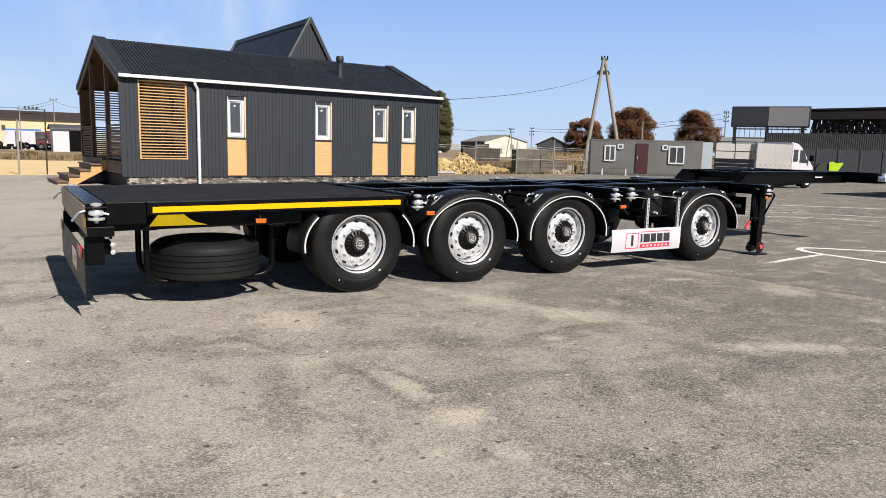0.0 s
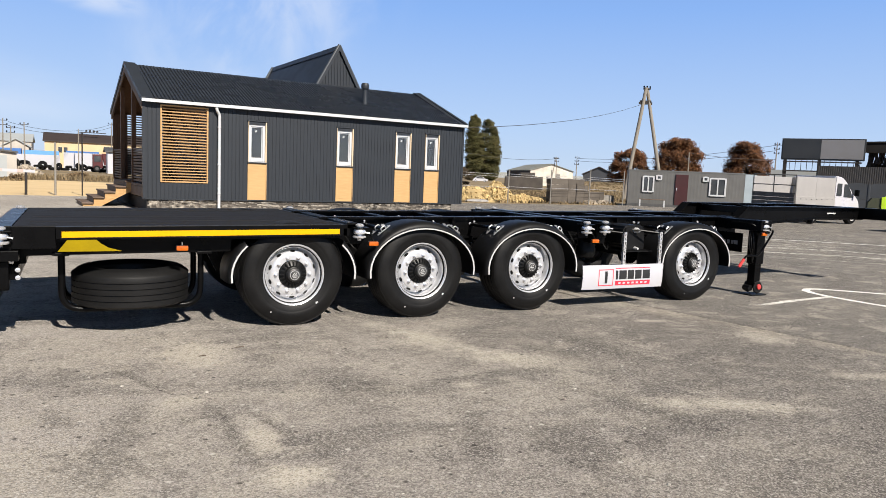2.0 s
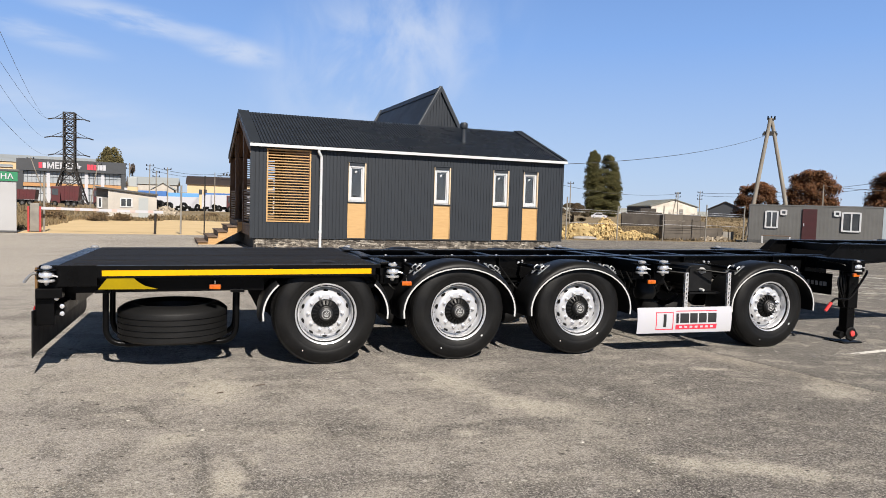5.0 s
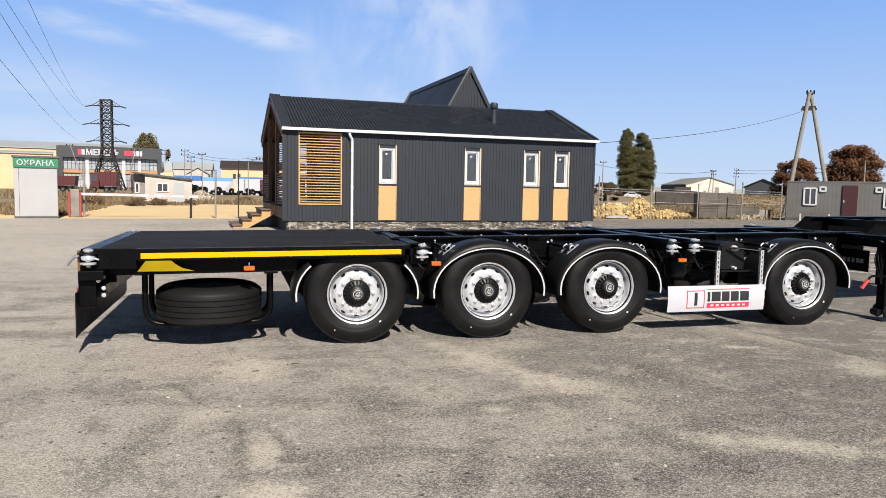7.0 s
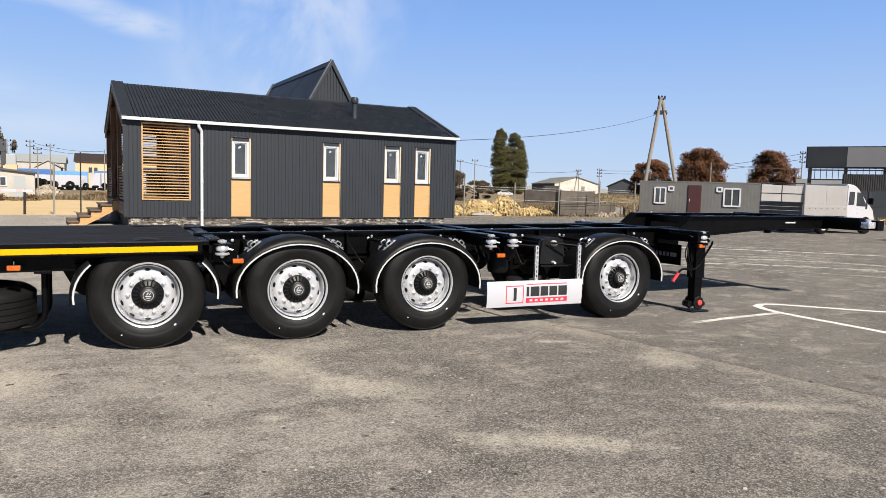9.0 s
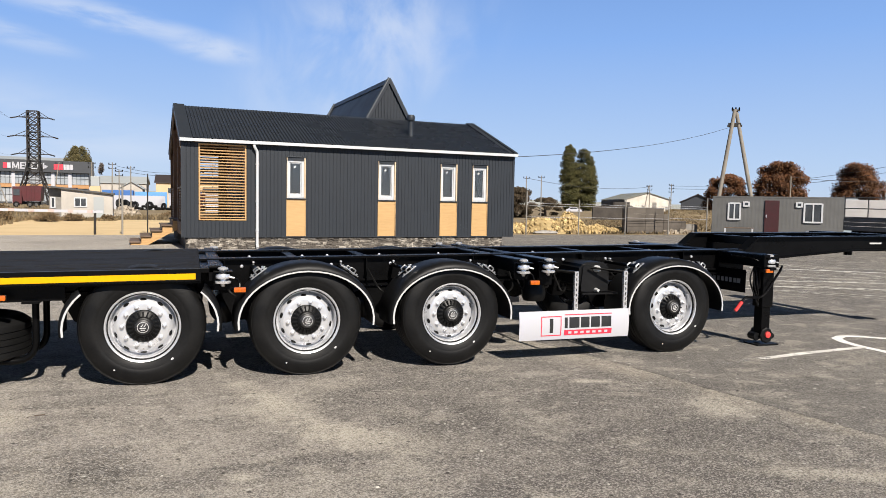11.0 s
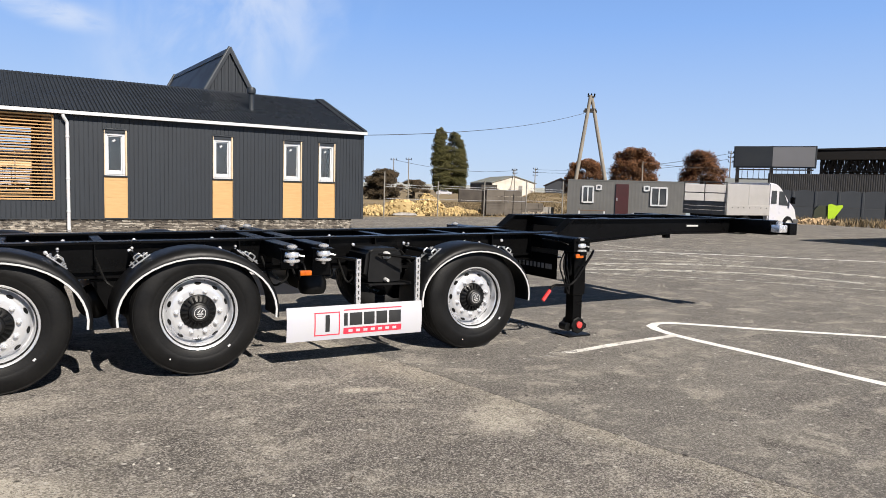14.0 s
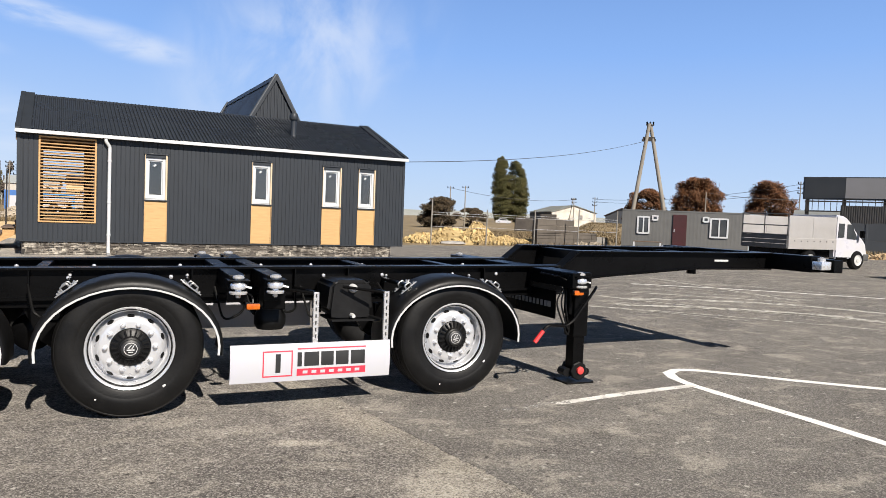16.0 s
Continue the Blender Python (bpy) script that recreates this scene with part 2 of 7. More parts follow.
    c = blend(span(chips, 0.50, 0.68, 0, 0.26), c, (0.42, 0.390, 0.340))
    c = blend(span(chips, 0.49, 0.32, 0, 0.36), c, (0.062, 0.058, 0.054))
    c = blend(span(coarse, 0.84, 1.0, 0, grit * 0.24), c, (0.46, 0.43, 0.385))
    c = blend(span(coarse, 0.16, 0.0, 0, grit * 0.34), c, (0.040, 0.037, 0.035))
    c = blend(span(grain, 0.60, 0.95, 0, grit * 0.50), c, (0.54, 0.505, 0.455))
    c = blend(times(span(along.outputs[0], -3.0, 1.5, 0.6, 1.0), span(grain, 0.50, 0.0, 0, grit * 0.62)), c, (0.040, 0.037, 0.035))
    # lone dark and pale chips
    dot, reach = cells(17.0)
    near = span(reach, 0.30, 0.16)
    c = blend(times(near, span(dot, 0.90, 0.93, 0, 0.75)), c, (0.030, 0.027, 0.025))
    c = blend(times(near, span(dot, 0.07, 0.04, 0, 0.70)), c, (0.56, 0.53, 0.48))
    nt.links.new(c, bsdf.inputs["Base Color"])
    bsdf.inputs["Roughness"].default_value = 0.88
    bsdf.inputs["Specular IOR Level"].default_value = 0.12
    hump = nt.nodes.new("ShaderNodeMath")
    hump.operation = "MULTIPLY_ADD"
    hump.inputs[1].default_value = -0.5
    nt.links.new(knob, hump.inputs[0])
    nt.links.new(chips, hump.inputs[2])
    bp = nt.nodes.new("ShaderNodeBump")
    bp.inputs["Strength"].default_value, bp.inputs["Distance"].default_value = 0.80, 0.008
    nt.links.new(hump.outputs[0], bp.inputs["Height"])
    nt.links.new(bp.outputs["Normal"], bsdf.inputs["Normal"])
    return m


def glass(name, tint=(0.90, 0.88, 0.84), mirror=0.09):
    """Clear double glazing: see-through, with a share of plain mirror image."""
    m = bpy.data.materials.new(name)
    m.use_nodes = True
    nt = m.node_tree
    b = nt.nodes["Principled BSDF"]
    b.inputs["Base Color"].default_value = (*tint, 1)
    b.inputs["Roughness"].default_value = 0.03
    b.inputs["Transmission Weight"].default_value = 1.0
    g = nt.nodes.new("ShaderNodeBsdfGlossy")
    g.inputs["Roughness"].default_value = 0.04
    g.inputs["Color"].default_value = (0.95, 0.82, 0.68, 1)
    mx = nt.nodes.new("ShaderNodeMixShader")
    mx.inputs[0].default_value = mirror
    nt.links.new(b.outputs[0], mx.inputs[1])
    nt.links.new(g.outputs[0], mx.inputs[2])
    nt.links.new(mx.outputs[0], nt.nodes["Material Output"].inputs["Surface"])
    return m


ASPHALT = asphalt_material("worn_asphalt", ((0.174, 0.158, 0.142), (0.270, 0.245, 0.214)), True, 1.05)
ASPHALT_NEW = asphalt_material("smoother_asphalt", ((0.118, 0.110, 0.102), (0.180, 0.168, 0.152)), False, 0.72)
EARTH = mat("dry_earth", (0.30, 0.225, 0.125), (0.18, 0.135, 0.07), 0.95, scale=0.25, fine=4, bump=0.5, amount=0.8)
SAND = mat("yellow_sand", (0.64, 0.48, 0.26), (0.55, 0.405, 0.215), 0.95, scale=0.4, fine=9, bump=0.4)
def worn_off(m, lo, hi, fade=None):
    """Paint flaked away in patches, down to the ground beneath; with fade it wears out from one x to another."""
    nt = m.node_tree
    co = nt.nodes.new("ShaderNodeTexCoord")
    n = nt.nodes.new("ShaderNodeTexNoise")
    n.inputs["Scale"].default_value, n.inputs["Detail"].default_value, n.inputs["Roughness"].default_value = 7.0, 10, 0.8
    r = nt.nodes.new("ShaderNodeMapRange")
    r.inputs["From Min"].default_value, r.inputs["From Max"].default_value = lo, hi
    clear = nt.nodes.new("ShaderNodeBsdfTransparent")
    mx = nt.nodes.new("ShaderNodeMixShader")
    nt.links.new(co.outputs["Object"], n.inputs["Vector"])
    nt.links.new(n.outputs["Fac"], r.inputs["Value"])
    if fade:
        xyz, g, low = nt.nodes.new("ShaderNodeSeparateXYZ"), nt.nodes.new("ShaderNodeMapRange"), nt.nodes.new("ShaderNodeMath")
        g.inputs["From Min"].default_value, g.inputs["From Max"].default_value = fade
        g.inputs["To Min"].default_value, g.inputs["To Max"].default_value = 0.0, 0.24
        low.operation = "SUBTRACT"
        nt.links.new(co.outputs["Object"], xyz.inputs["Vector"])
        nt.links.new(xyz.outputs["X"], g.inputs["Value"])
        nt.links.new(n.outputs["Fac"], low.inputs[0])
        nt.links.new(g.outputs["Result"], low.inputs[1])
        nt.links.new(low.outputs[0], r.inputs["Value"])
    nt.links.new(r.outputs["Result"], mx.inputs[0])
    nt.links.new(clear.outputs[0], mx.inputs[1])
    nt.links.new(nt.nodes["Principled BSDF"].outputs[0], mx.inputs[2])
    nt.links.new(mx.outputs[0], nt.nodes["Material Output"].inputs["Surface"])
    return m


PAINT_LINE = mat("worn_line_paint", (0.88, 0.86, 0.82), (0.66, 0.64, 0.60), 0.8, scale=9, fine=70, bump=0.3, amount=0.4)
PAINT_FADED = mat("faded_line_paint", (0.70, 0.67, 0.60), (0.46, 0.44, 0.39), 0.85, scale=4, fine=50, bump=0.3, amount=0.65)
worn_off(PAINT_LINE, 0.30, 0.40)
PAINT_WORN = mat("half_worn_line_paint", (0.80, 0.77, 0.72), (0.56, 0.54, 0.50), 0.85, scale=4, fine=50, bump=0.3, amount=0.5)
worn_off(PAINT_FADED, 0.36, 0.56)
worn_off(PAINT_WORN, 0.34, 0.46, (6.3, 5.0))
BLACK = mat("black_chassis_paint", (0.0022, 0.0022, 0.0024), (0.0036, 0.0036, 0.0038), 0.30, scale=5, fine=40, bump=0.03, spec=0.10)
DECK_TOP = mat("black_deck_boards", (0.011, 0.0105, 0.0108), (0.021, 0.0200, 0.0200), 0.66, scale=3, fine=55, bump=0.12, stretch=(0.3, 3, 3), per_object=0.1, spec=0.1)
RUBBER = mat("tyre_rubber", (0.0034, 0.0034, 0.0036), (0.0085, 0.0082, 0.0078), 0.52, scale=7, fine=50, bump=0.10, spec=0.20, amount=0.4)
FENDER = mat("black_plastic", (0.0055, 0.0055, 0.0058), (0.0085, 0.0085, 0.0088), 0.45, scale=8, fine=90, bump=0.06, spec=0.22)
SILVER = mat("silver_wheel_paint", (0.66, 0.665, 0.68), (0.61, 0.615, 0.63), 0.31, metal=0.55, scale=9, fine=60, bump=0.012, coat=0.15)
ZINC = mat("galvanised_steel", (0.80, 0.80, 0.81), (0.62, 0.62, 0.63), 0.27, metal=0.65, scale=25, fine=140, bump=0.06)
CLAMP = mat("dulled_zinc", (0.50, 0.50, 0.50), (0.30, 0.30, 0.30), 0.33, metal=0.75, scale=25, fine=140, bump=0.06)
HUB_BLACK = mat("hub_black", (0.0035, 0.0035, 0.0035), (0.007, 0.007, 0.007), 0.42, scale=12, fine=80, bump=0.08, spec=0.22)
WHITE_TRIM = mat("white_trim", (0.50, 0.50, 0.50), (0.46, 0.46, 0.45), 0.45, scale=15, bump=0.02)
WHITE_SHEET = mat("white_sheet", (0.45, 0.45, 0.50), (0.46, 0.46, 0.47), 0.40, scale=3, bump=0.02)
YELLOW = mat("yellow_reflective_tape", (0.72, 0.365, 0.002), (0.66, 0.33, 0.002), 0.45, scale=30, fine=200, bump=0.03, spec=0.12)
RED = mat("red_print", (0.72, 0.045, 0.075), (0.62, 0.03, 0.06), 0.45, scale=12, bump=0.0)
PRINT_BLACK = mat("black_print", (0.016, 0.016, 0.017), (0.02, 0.02, 0.02), 0.45, scale=12, bump=0.0)
AMBER = mat("amber_lens", (0.56, 0.125, 0.006), (0.40, 0.075, 0.004), 0.18, scale=30, bump=0.05, coat=0.5)
RED_LENS = mat("red_lens", (0.42, 0.012, 0.012), (0.30, 0.01, 0.01), 0.2, scale=30, bump=0.05, coat=0.5)
CLAD = mat("anthracite_cladding", (0.0240, 0.0285, 0.0350), (0.0195, 0.0232, 0.0288), 0.50, scale=1.2, fine=30, bump=0.04, spec=0.30)
ROOF = mat("anthracite_roof_steel", (0.0240, 0.0285, 0.0365), (0.0290, 0.0335, 0.0415), 0.28, scale=1.0, fine=30, bump=0.03, spec=0.5)
FLASH = mat("anthracite_flashing", (0.0225, 0.0268, 0.0330), (0.0262, 0.0305, 0.0372), 0.45, scale=2, fine=40, bump=0.03, spec=0.3)
GUTTER = mat("white_pvc", (0.50, 0.54, 0.55), (0.50, 0.48, 0.49), 0.4, scale=3, bump=0.02)
SIDING = mat("tan_siding", (0.50, 0.315, 0.135), (0.44, 0.27, 0.11), 0.6, scale=3, fine=40, bump=0.06, stretch=(1, 1, 6), per_object=0.12)
PINE = mat("varnished_pine", (0.52, 0.325, 0.14), (0.40, 0.23, 0.09), 0.55, scale=4, fine=40, bump=0.1, stretch=(1, 6, 6), per_object=0.2)
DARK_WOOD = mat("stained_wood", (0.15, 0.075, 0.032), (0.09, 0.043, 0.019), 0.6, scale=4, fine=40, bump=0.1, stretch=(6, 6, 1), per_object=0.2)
GREY_WOOD = mat("weathered_boards", (0.17, 0.115, 0.078), (0.10, 0.068, 0.048), 0.75, scale=4, fine=40, bump=0.15, stretch=(1, 5, 5), per_object=0.25)
MORTAR = mat("stone_mortar", (0.030, 0.027, 0.024), (0.018, 0.016, 0.015), 0.95, scale=9, fine=60, bump=0.3)
STONE = mat("ledge_stone", (0.54, 0.49, 0.41), (0.075, 0.063, 0.052), 0.9, scale=7, fine=40, bump=0.6, per_object=0.50, amount=0.48)
INSIDE = mat("room_paint", (0.50, 0.45, 0.40), (0.38, 0.34, 0.30), 0.8, scale=2, bump=0.02)
GLASS = glass("window_glass")
REVEAL = mat("pale_reveal", (0.56, 0.44, 0.30), (0.48, 0.36, 0.23), 0.6, scale=4, fine=40, bump=0.05)
HANGAR_DARK = mat("near_black_steel", (0.009, 0.008, 0.0075), (0.014, 0.012, 0.011), 0.8, scale=2, bump=0.2, spec=0.2)
SHED_WHITE = mat("old_whitewash", (0.72, 0.665, 0.575), (0.50, 0.455, 0.39), 0.85, scale=0.8, fine=6, bump=0.2, amount=0.6)
VERGE_ROLL = mat("rolled_verge_steel", (0.075, 0.083, 0.092), (0.058, 0.065, 0.073), 0.32, scale=3, bump=0.02, spec=0.5)
POLE_WOOD = mat("bleached_pole", (0.27, 0.245, 0.205), (0.17, 0.15, 0.125), 0.9, scale=2, fine=20, bump=0.3, stretch=(4, 4, 0.5))
WALL_PANEL = mat("grey_concrete_panel", (0.060, 0.066, 0.074), (0.047, 0.052, 0.059), 0.85, scale=0.7, fine=9, bump=0.15, per_object=0.15)
GLASS_DARK = mat("dark_glazing", (0.03, 0.035, 0.04), (0.06, 0.065, 0.07), 0.06, scale=1.5, bump=0.0, spec=0.9)
CONCRETE = mat("concrete", (0.26, 0.245, 0.22), (0.17, 0.16, 0.145), 0.92, scale=3, fine=30, bump=0.35)
CONCRETE_DARK = mat("dark_concrete", (0.060, 0.051, 0.043), (0.036, 0.031, 0.027), 0.95, scale=1.5, fine=20, bump=0.4, per_object=0.2)
CABIN = mat("grey_cabin_paint", (0.118, 0.117, 0.112), (0.092, 0.091, 0.087), 0.6, scale=1.2, fine=25, bump=0.08)
MAROON = mat("maroon_door", (0.048, 0.009, 0.010), (0.036, 0.008, 0.008), 0.5, scale=3, bump=0.05)
VAN_WHITE = mat("van_white", (0.50, 0.50, 0.57), (0.50, 0.50, 0.50), 0.3, scale=2, bump=0.0, coat=0.4)
TARP = mat("white_tarpaulin", (0.50, 0.49, 0.48), (0.42, 0.41, 0.40), 0.6, scale=2.5, fine=14, bump=0.2)
t_nt = TARP.node_tree
t_lucent = t_nt.nodes.new("ShaderNodeBsdfTranslucent")
t_lucent.inputs["Color"].default_value = (0.8, 0.76, 0.74, 1)
t_mix = t_nt.nodes.new("ShaderNodeMixShader")
t_mix.inputs[0].default_value = 0.42
t_nt.links.new(t_nt.nodes["Principled BSDF"].outputs[0], t_mix.inputs[1])
t_nt.links.new(t_lucent.outputs[0], t_mix.inputs[2])
t_nt.links.new(t_mix.outputs[0], t_nt.nodes["Material Output"].inputs["Surface"])
BED_GREY = mat("grey_bed_steel", (0.085, 0.085, 0.085), (0.055, 0.055, 0.055), 0.55, scale=3, bump=0.05)
DARK_SHEET = mat("dark_profiled_sheet", (0.047, 0.045, 0.044), (0.030, 0.029, 0.028), 0.6, scale=0.6, fine=8, bump=0.1)
GREY_SHEET = mat("grey_fence_sheet", (0.070, 0.076, 0.083), (0.048, 0.052, 0.057), 0.6, scale=0.5, fine=8, bump=0.1, per_object=0.2)
PANEL_GREY = mat("grey_billboard", (0.17, 0.17, 0.18), (0.15, 0.15, 0.155), 0.6, scale=0.8, bump=0.02)
PANEL_DARK = mat("dark_billboard", (0.016, 0.018, 0.020), (0.026, 0.028, 0.030), 0.4, scale=0.5, bump=0.02)
IRON = mat("rusty_iron", (0.024, 0.020, 0.018), (0.014, 0.012, 0.011), 0.75, scale=6, bump=0.2)
LIME = mat("lime_plastic", (0.48, 0.72, 0.03), (0.42, 0.62, 0.02), 0.5, scale=2, bump=0.03)
WIRE = mat("cable_black", (0.03, 0.03, 0.03), (0.05, 0.05, 0.05), 0.6, bump=0.0)
PALE_STONE = mat("yellow_limestone", (0.56, 0.42, 0.20), (0.38, 0.28, 0.13), 0.95, scale=1.5, fine=12, bump=0.5, amount=0.7)
BARK = mat("bark", (0.12, 0.09, 0.065), (0.06, 0.045, 0.035), 0.95, scale=6, fine=30, bump=0.5)
LEAF_RUST = island(mat("rust_leaves", (0.155, 0.057, 0.015), (0.086, 0.037, 0.013), 0.7, scale=0.5, bump=0.0), 0.4, 1.5)
LEAF_BROWN = island(mat("brown_leaves", (0.062, 0.040, 0.018), (0.042, 0.030, 0.014), 0.7, scale=0.5, bump=0.0), 0.45, 1.5)
LEAF_POPLAR = island(mat("poplar_leaves", (0.058, 0.062, 0.017), (0.085, 0.070, 0.016), 0.7, scale=0.5, bump=0.0), 0.45, 1.4)
LEAF_OLIVE = island(mat("olive_leaves", (0.12, 0.10, 0.035), (0.075, 0.06, 0.02), 0.7, scale=0.5, bump=0.0), 0.45, 1.5)
DRY_GRASS = island(mat("dry_grass", (0.21, 0.152, 0.082), (0.125, 0.095, 0.052), 0.9, scale=0.5, bump=0.0), 0.5, 1.35)
BLUE = mat("blue_paint", (0.05, 0.16, 0.42), (0.04, 0.12, 0.34), 0.5, scale=0.7, bump=0.02)
GREEN = mat("green_sign", (0.02, 0.20, 0.09), (0.015, 0.16, 0.07), 0.5, scale=1, bump=0.0)
TRUCK_RED = mat("maroon_truck_paint", (0.085, 0.012, 0.014), (0.055, 0.010, 0.011), 0.5, scale=0.8, bump=0.05)
STORE_GREY = mat("store_fascia", (0.045, 0.048, 0.054), (0.038, 0.041, 0.046), 0.5, scale=0.3, bump=0.02)
BEIGE_WALL = mat("beige_render", (0.60, 0.45, 0.27), (0.50, 0.37, 0.22), 0.85, scale=0.3, bump=0.05)
PALE_WALL = mat("pale_block_wall", (0.47, 0.435, 0.385), (0.38, 0.35, 0.31), 0.9, scale=0.8, fine=6, bump=0.2)
ROOF_BROWN = mat("brown_roof", (0.040, 0.028, 0.025), (0.03, 0.022, 0.02), 0.7, scale=0.4, bump=0.05)
PALE_ROOF = mat("pale_metal_roof", (0.36, 0.38, 0.38), (0.29, 0.31, 0.31), 0.5, scale=0.1, bump=0.02)
HILL = mat("far_hills", (0.30, 0.31, 0.30), (0.24, 0.25, 0.22), 1.0, scale=0.02, bump=0.0)


# ---- building helpers ----
def thing(name, label, category, m=None, group="", kind=""):
    e = new(name)
    e.matrix_world = m or Matrix()
    return tagged(e, label, category, group, kind)


def part(name, bm, material, parent=None, label="", smooth=False):
    me = bpy.data.meshes.new(name)
    bmesh.ops.recalc_face_normals(bm, faces=bm.faces[:])
    bm.to_mesh(me)
    bm.free()
    me.materials.append(material)
    if smooth:
        me.shade_smooth()
        me.set_sharp_from_angle(angle=radians(38))
    ob = new(name, me)
    if parent:
        ob.parent = parent
    if label:
        ob["label"] = label
    return ob


def again(ob, parent, m=None, name=None):
    """Another part on the same mesh, with the same sub-parts."""
    o = ob.copy()
    if name:
        o.name = name
    scene.collection.objects.link(o)
    o.parent = parent
    if m is not None:
        o.matrix_basis = m
    for ch in ob.children:
        again(ch, o)
    return o


def shape():
    return bmesh.new()


def box(bm, x0, x1, y0, y1, z0, z1, bevel=0.0, turn=None, tilt=0.0):
    vs = [bm.verts.new((x, y, z + tilt * x)) for x in (x0, x1) for y in (y0, y1) for z in (z0, z1)]
    fs = [bm.faces.new([vs[i] for i in f]) for f in ((0, 1, 3, 2), (4, 6, 7, 5), (0, 4, 5, 1), (2, 3, 7, 6), (0, 2, 6, 4), (1, 5, 7, 3))]
    if turn:
        bmesh.ops.transform(bm, matrix=turn, verts=vs)
    if bevel:
        bmesh.ops.bevel(bm, geom=list({e for f in fs for e in f.edges}), offset=bevel, segments=2, affect="EDGES", profile=0.6)
    return bm


def prism(bm, pts, axis, lo, hi):
    """A flat outline pushed along an axis: x takes (y, z), y takes (x, z), z takes (x, y)."""
    def at(p, h):
        return {"x": (h, p[0], p[1]), "y": (p[0], h, p[1]), "z": (p[0], p[1], h)}[axis]
    a = [bm.verts.new(at(p, lo)) for p in pts]
    b = [bm.verts.new(at(p, hi)) for p in pts]
    n = len(pts)
    bm.faces.new(a)
    bm.faces.new(b[::-1])
    for i in range(n):
        bm.faces.new((a[i], a[(i + 1) % n], b[(i + 1) % n], b[i]))
    return bm


def lathe(bm, profile, m=None, seg=32, closed=False):
    """Turns a profile of (radius, height) about the local z axis."""
    m = m or Matrix()
    rings = []
    for r, h in profile:
        if r < 1e-5:
            rings.append([bm.verts.new(m @ Vector((0, 0, h)))])
        else:
            rings.append([bm.verts.new(m @ Vector((r * math.cos(2 * math.pi * i / seg), r * math.sin(2 * math.pi * i / seg), h))) for i in range(seg)])
    pairs = list(zip(rings, rings[1:])) + ([(rings[-1], rings[0])] if closed else [])
    for a, b in pairs:
        for i in range(seg):
            j = (i + 1) % seg
            if len(a) == 1 and len(b) == 1:
                continue
            if len(a) == 1:
                bm.faces.new((a[0], b[j], b[i]))
            elif len(b) == 1:
                bm.faces.new((a[i], a[j], b[0]))
            else:
                bm.faces.new((a[i], a[j], b[j], b[i]))
    return bm


def rod(bm, p, q, r, seg=10, r2=None):
    p, q = Vector(p), Vector(q)
    d = q - p
    m = Matrix.Translation(p) @ d.to_track_quat("Z", "Y").to_matrix().to_4x4()
    r2 = r if r2 is None else r2
    return lathe(bm, [(0, 0), (r, 0), (r2, d.length), (0, d.length)], m, seg)


def bar(bm, p, q, w, h):
    """A straight box-section bar from p to q."""
    p, q = Vector(p), Vector(q)
    d = q - p
    m = Matrix.Translation(p) @ d.to_track_quat("X", "Z").to_matrix().to_4x4()
    return box(bm, 0, d.length, -w / 2, w / 2, -h / 2, h / 2, 0, m)


def pipe(bm, pts, r, seg=10):
    """A bent round tube through the points."""
    pts = [Vector(p) for p in pts]
    rings = []
    for i, p in enumerate(pts):
        d = (pts[min(i + 1, len(pts) - 1)] - pts[max(i - 1, 0)]).normalized()
        q = d.to_track_quat("Z", "Y")
        rings.append([bm.verts.new(p + q @ Vector((r * math.cos(a), r * math.sin(a), 0))) for a in (2 * math.pi * k / seg for k in range(seg))])
    for a, b in zip(rings, rings[1:]):
        best = min(range(seg), key=lambda s: (a[0].co - b[s].co).length)
        for i in range(seg):
            bm.faces.new((a[i], a[(i + 1) % seg], b[(i + 1 + best) % seg], b[(i + best) % seg]))
    bm.faces.new(rings[0])
    bm.faces.new(rings[-1][::-1])
    return bm


def bend(pts, radius=0.08, steps=5):
    """Rounds the corners of a line of points."""
    pts = [Vector(p) for p in pts]
    out = [pts[0]]
    for a, b, c in zip(pts, pts[1:], pts[2:]):
        r = min(radius, (a - b).length * 0.45, (c - b).length * 0.45)
        s, e = b + (a - b).normalized() * r, b + (c - b).normalized() * r
        out += [s.lerp(b, t).lerp(b.lerp(e, t), t) for t in (k / steps for k in range(steps + 1))]
    return out + [pts[-1]]


def cable(name, p, q, sag, r, label, bow=0):
    p, q = Vector(p), Vector(q)
    pts = [p.lerp(q, t) - Vector((0, 0, sag * 4 * t * (1 - t))) for t in (k / 18 for k in range(19))]
    return tagged(part(name, pipe(shape(), pts, r, 5), WIRE), label, "cable")


# ---- ground ----
LOW = -0.022          # level of the yard


def sheet(name, pts, z, material, label, category, thick=0.0, cuts=0):
    bm = shape()
    if thick:
        z += LOW
        prism(bm, pts, "z", z - thick, z)
    else:
        bm.faces.new([bm.verts.new((x, y, z)) for x, y in pts])
    ob = part(name, bm, material)
    return tagged(ob, label, category, kind="structure")


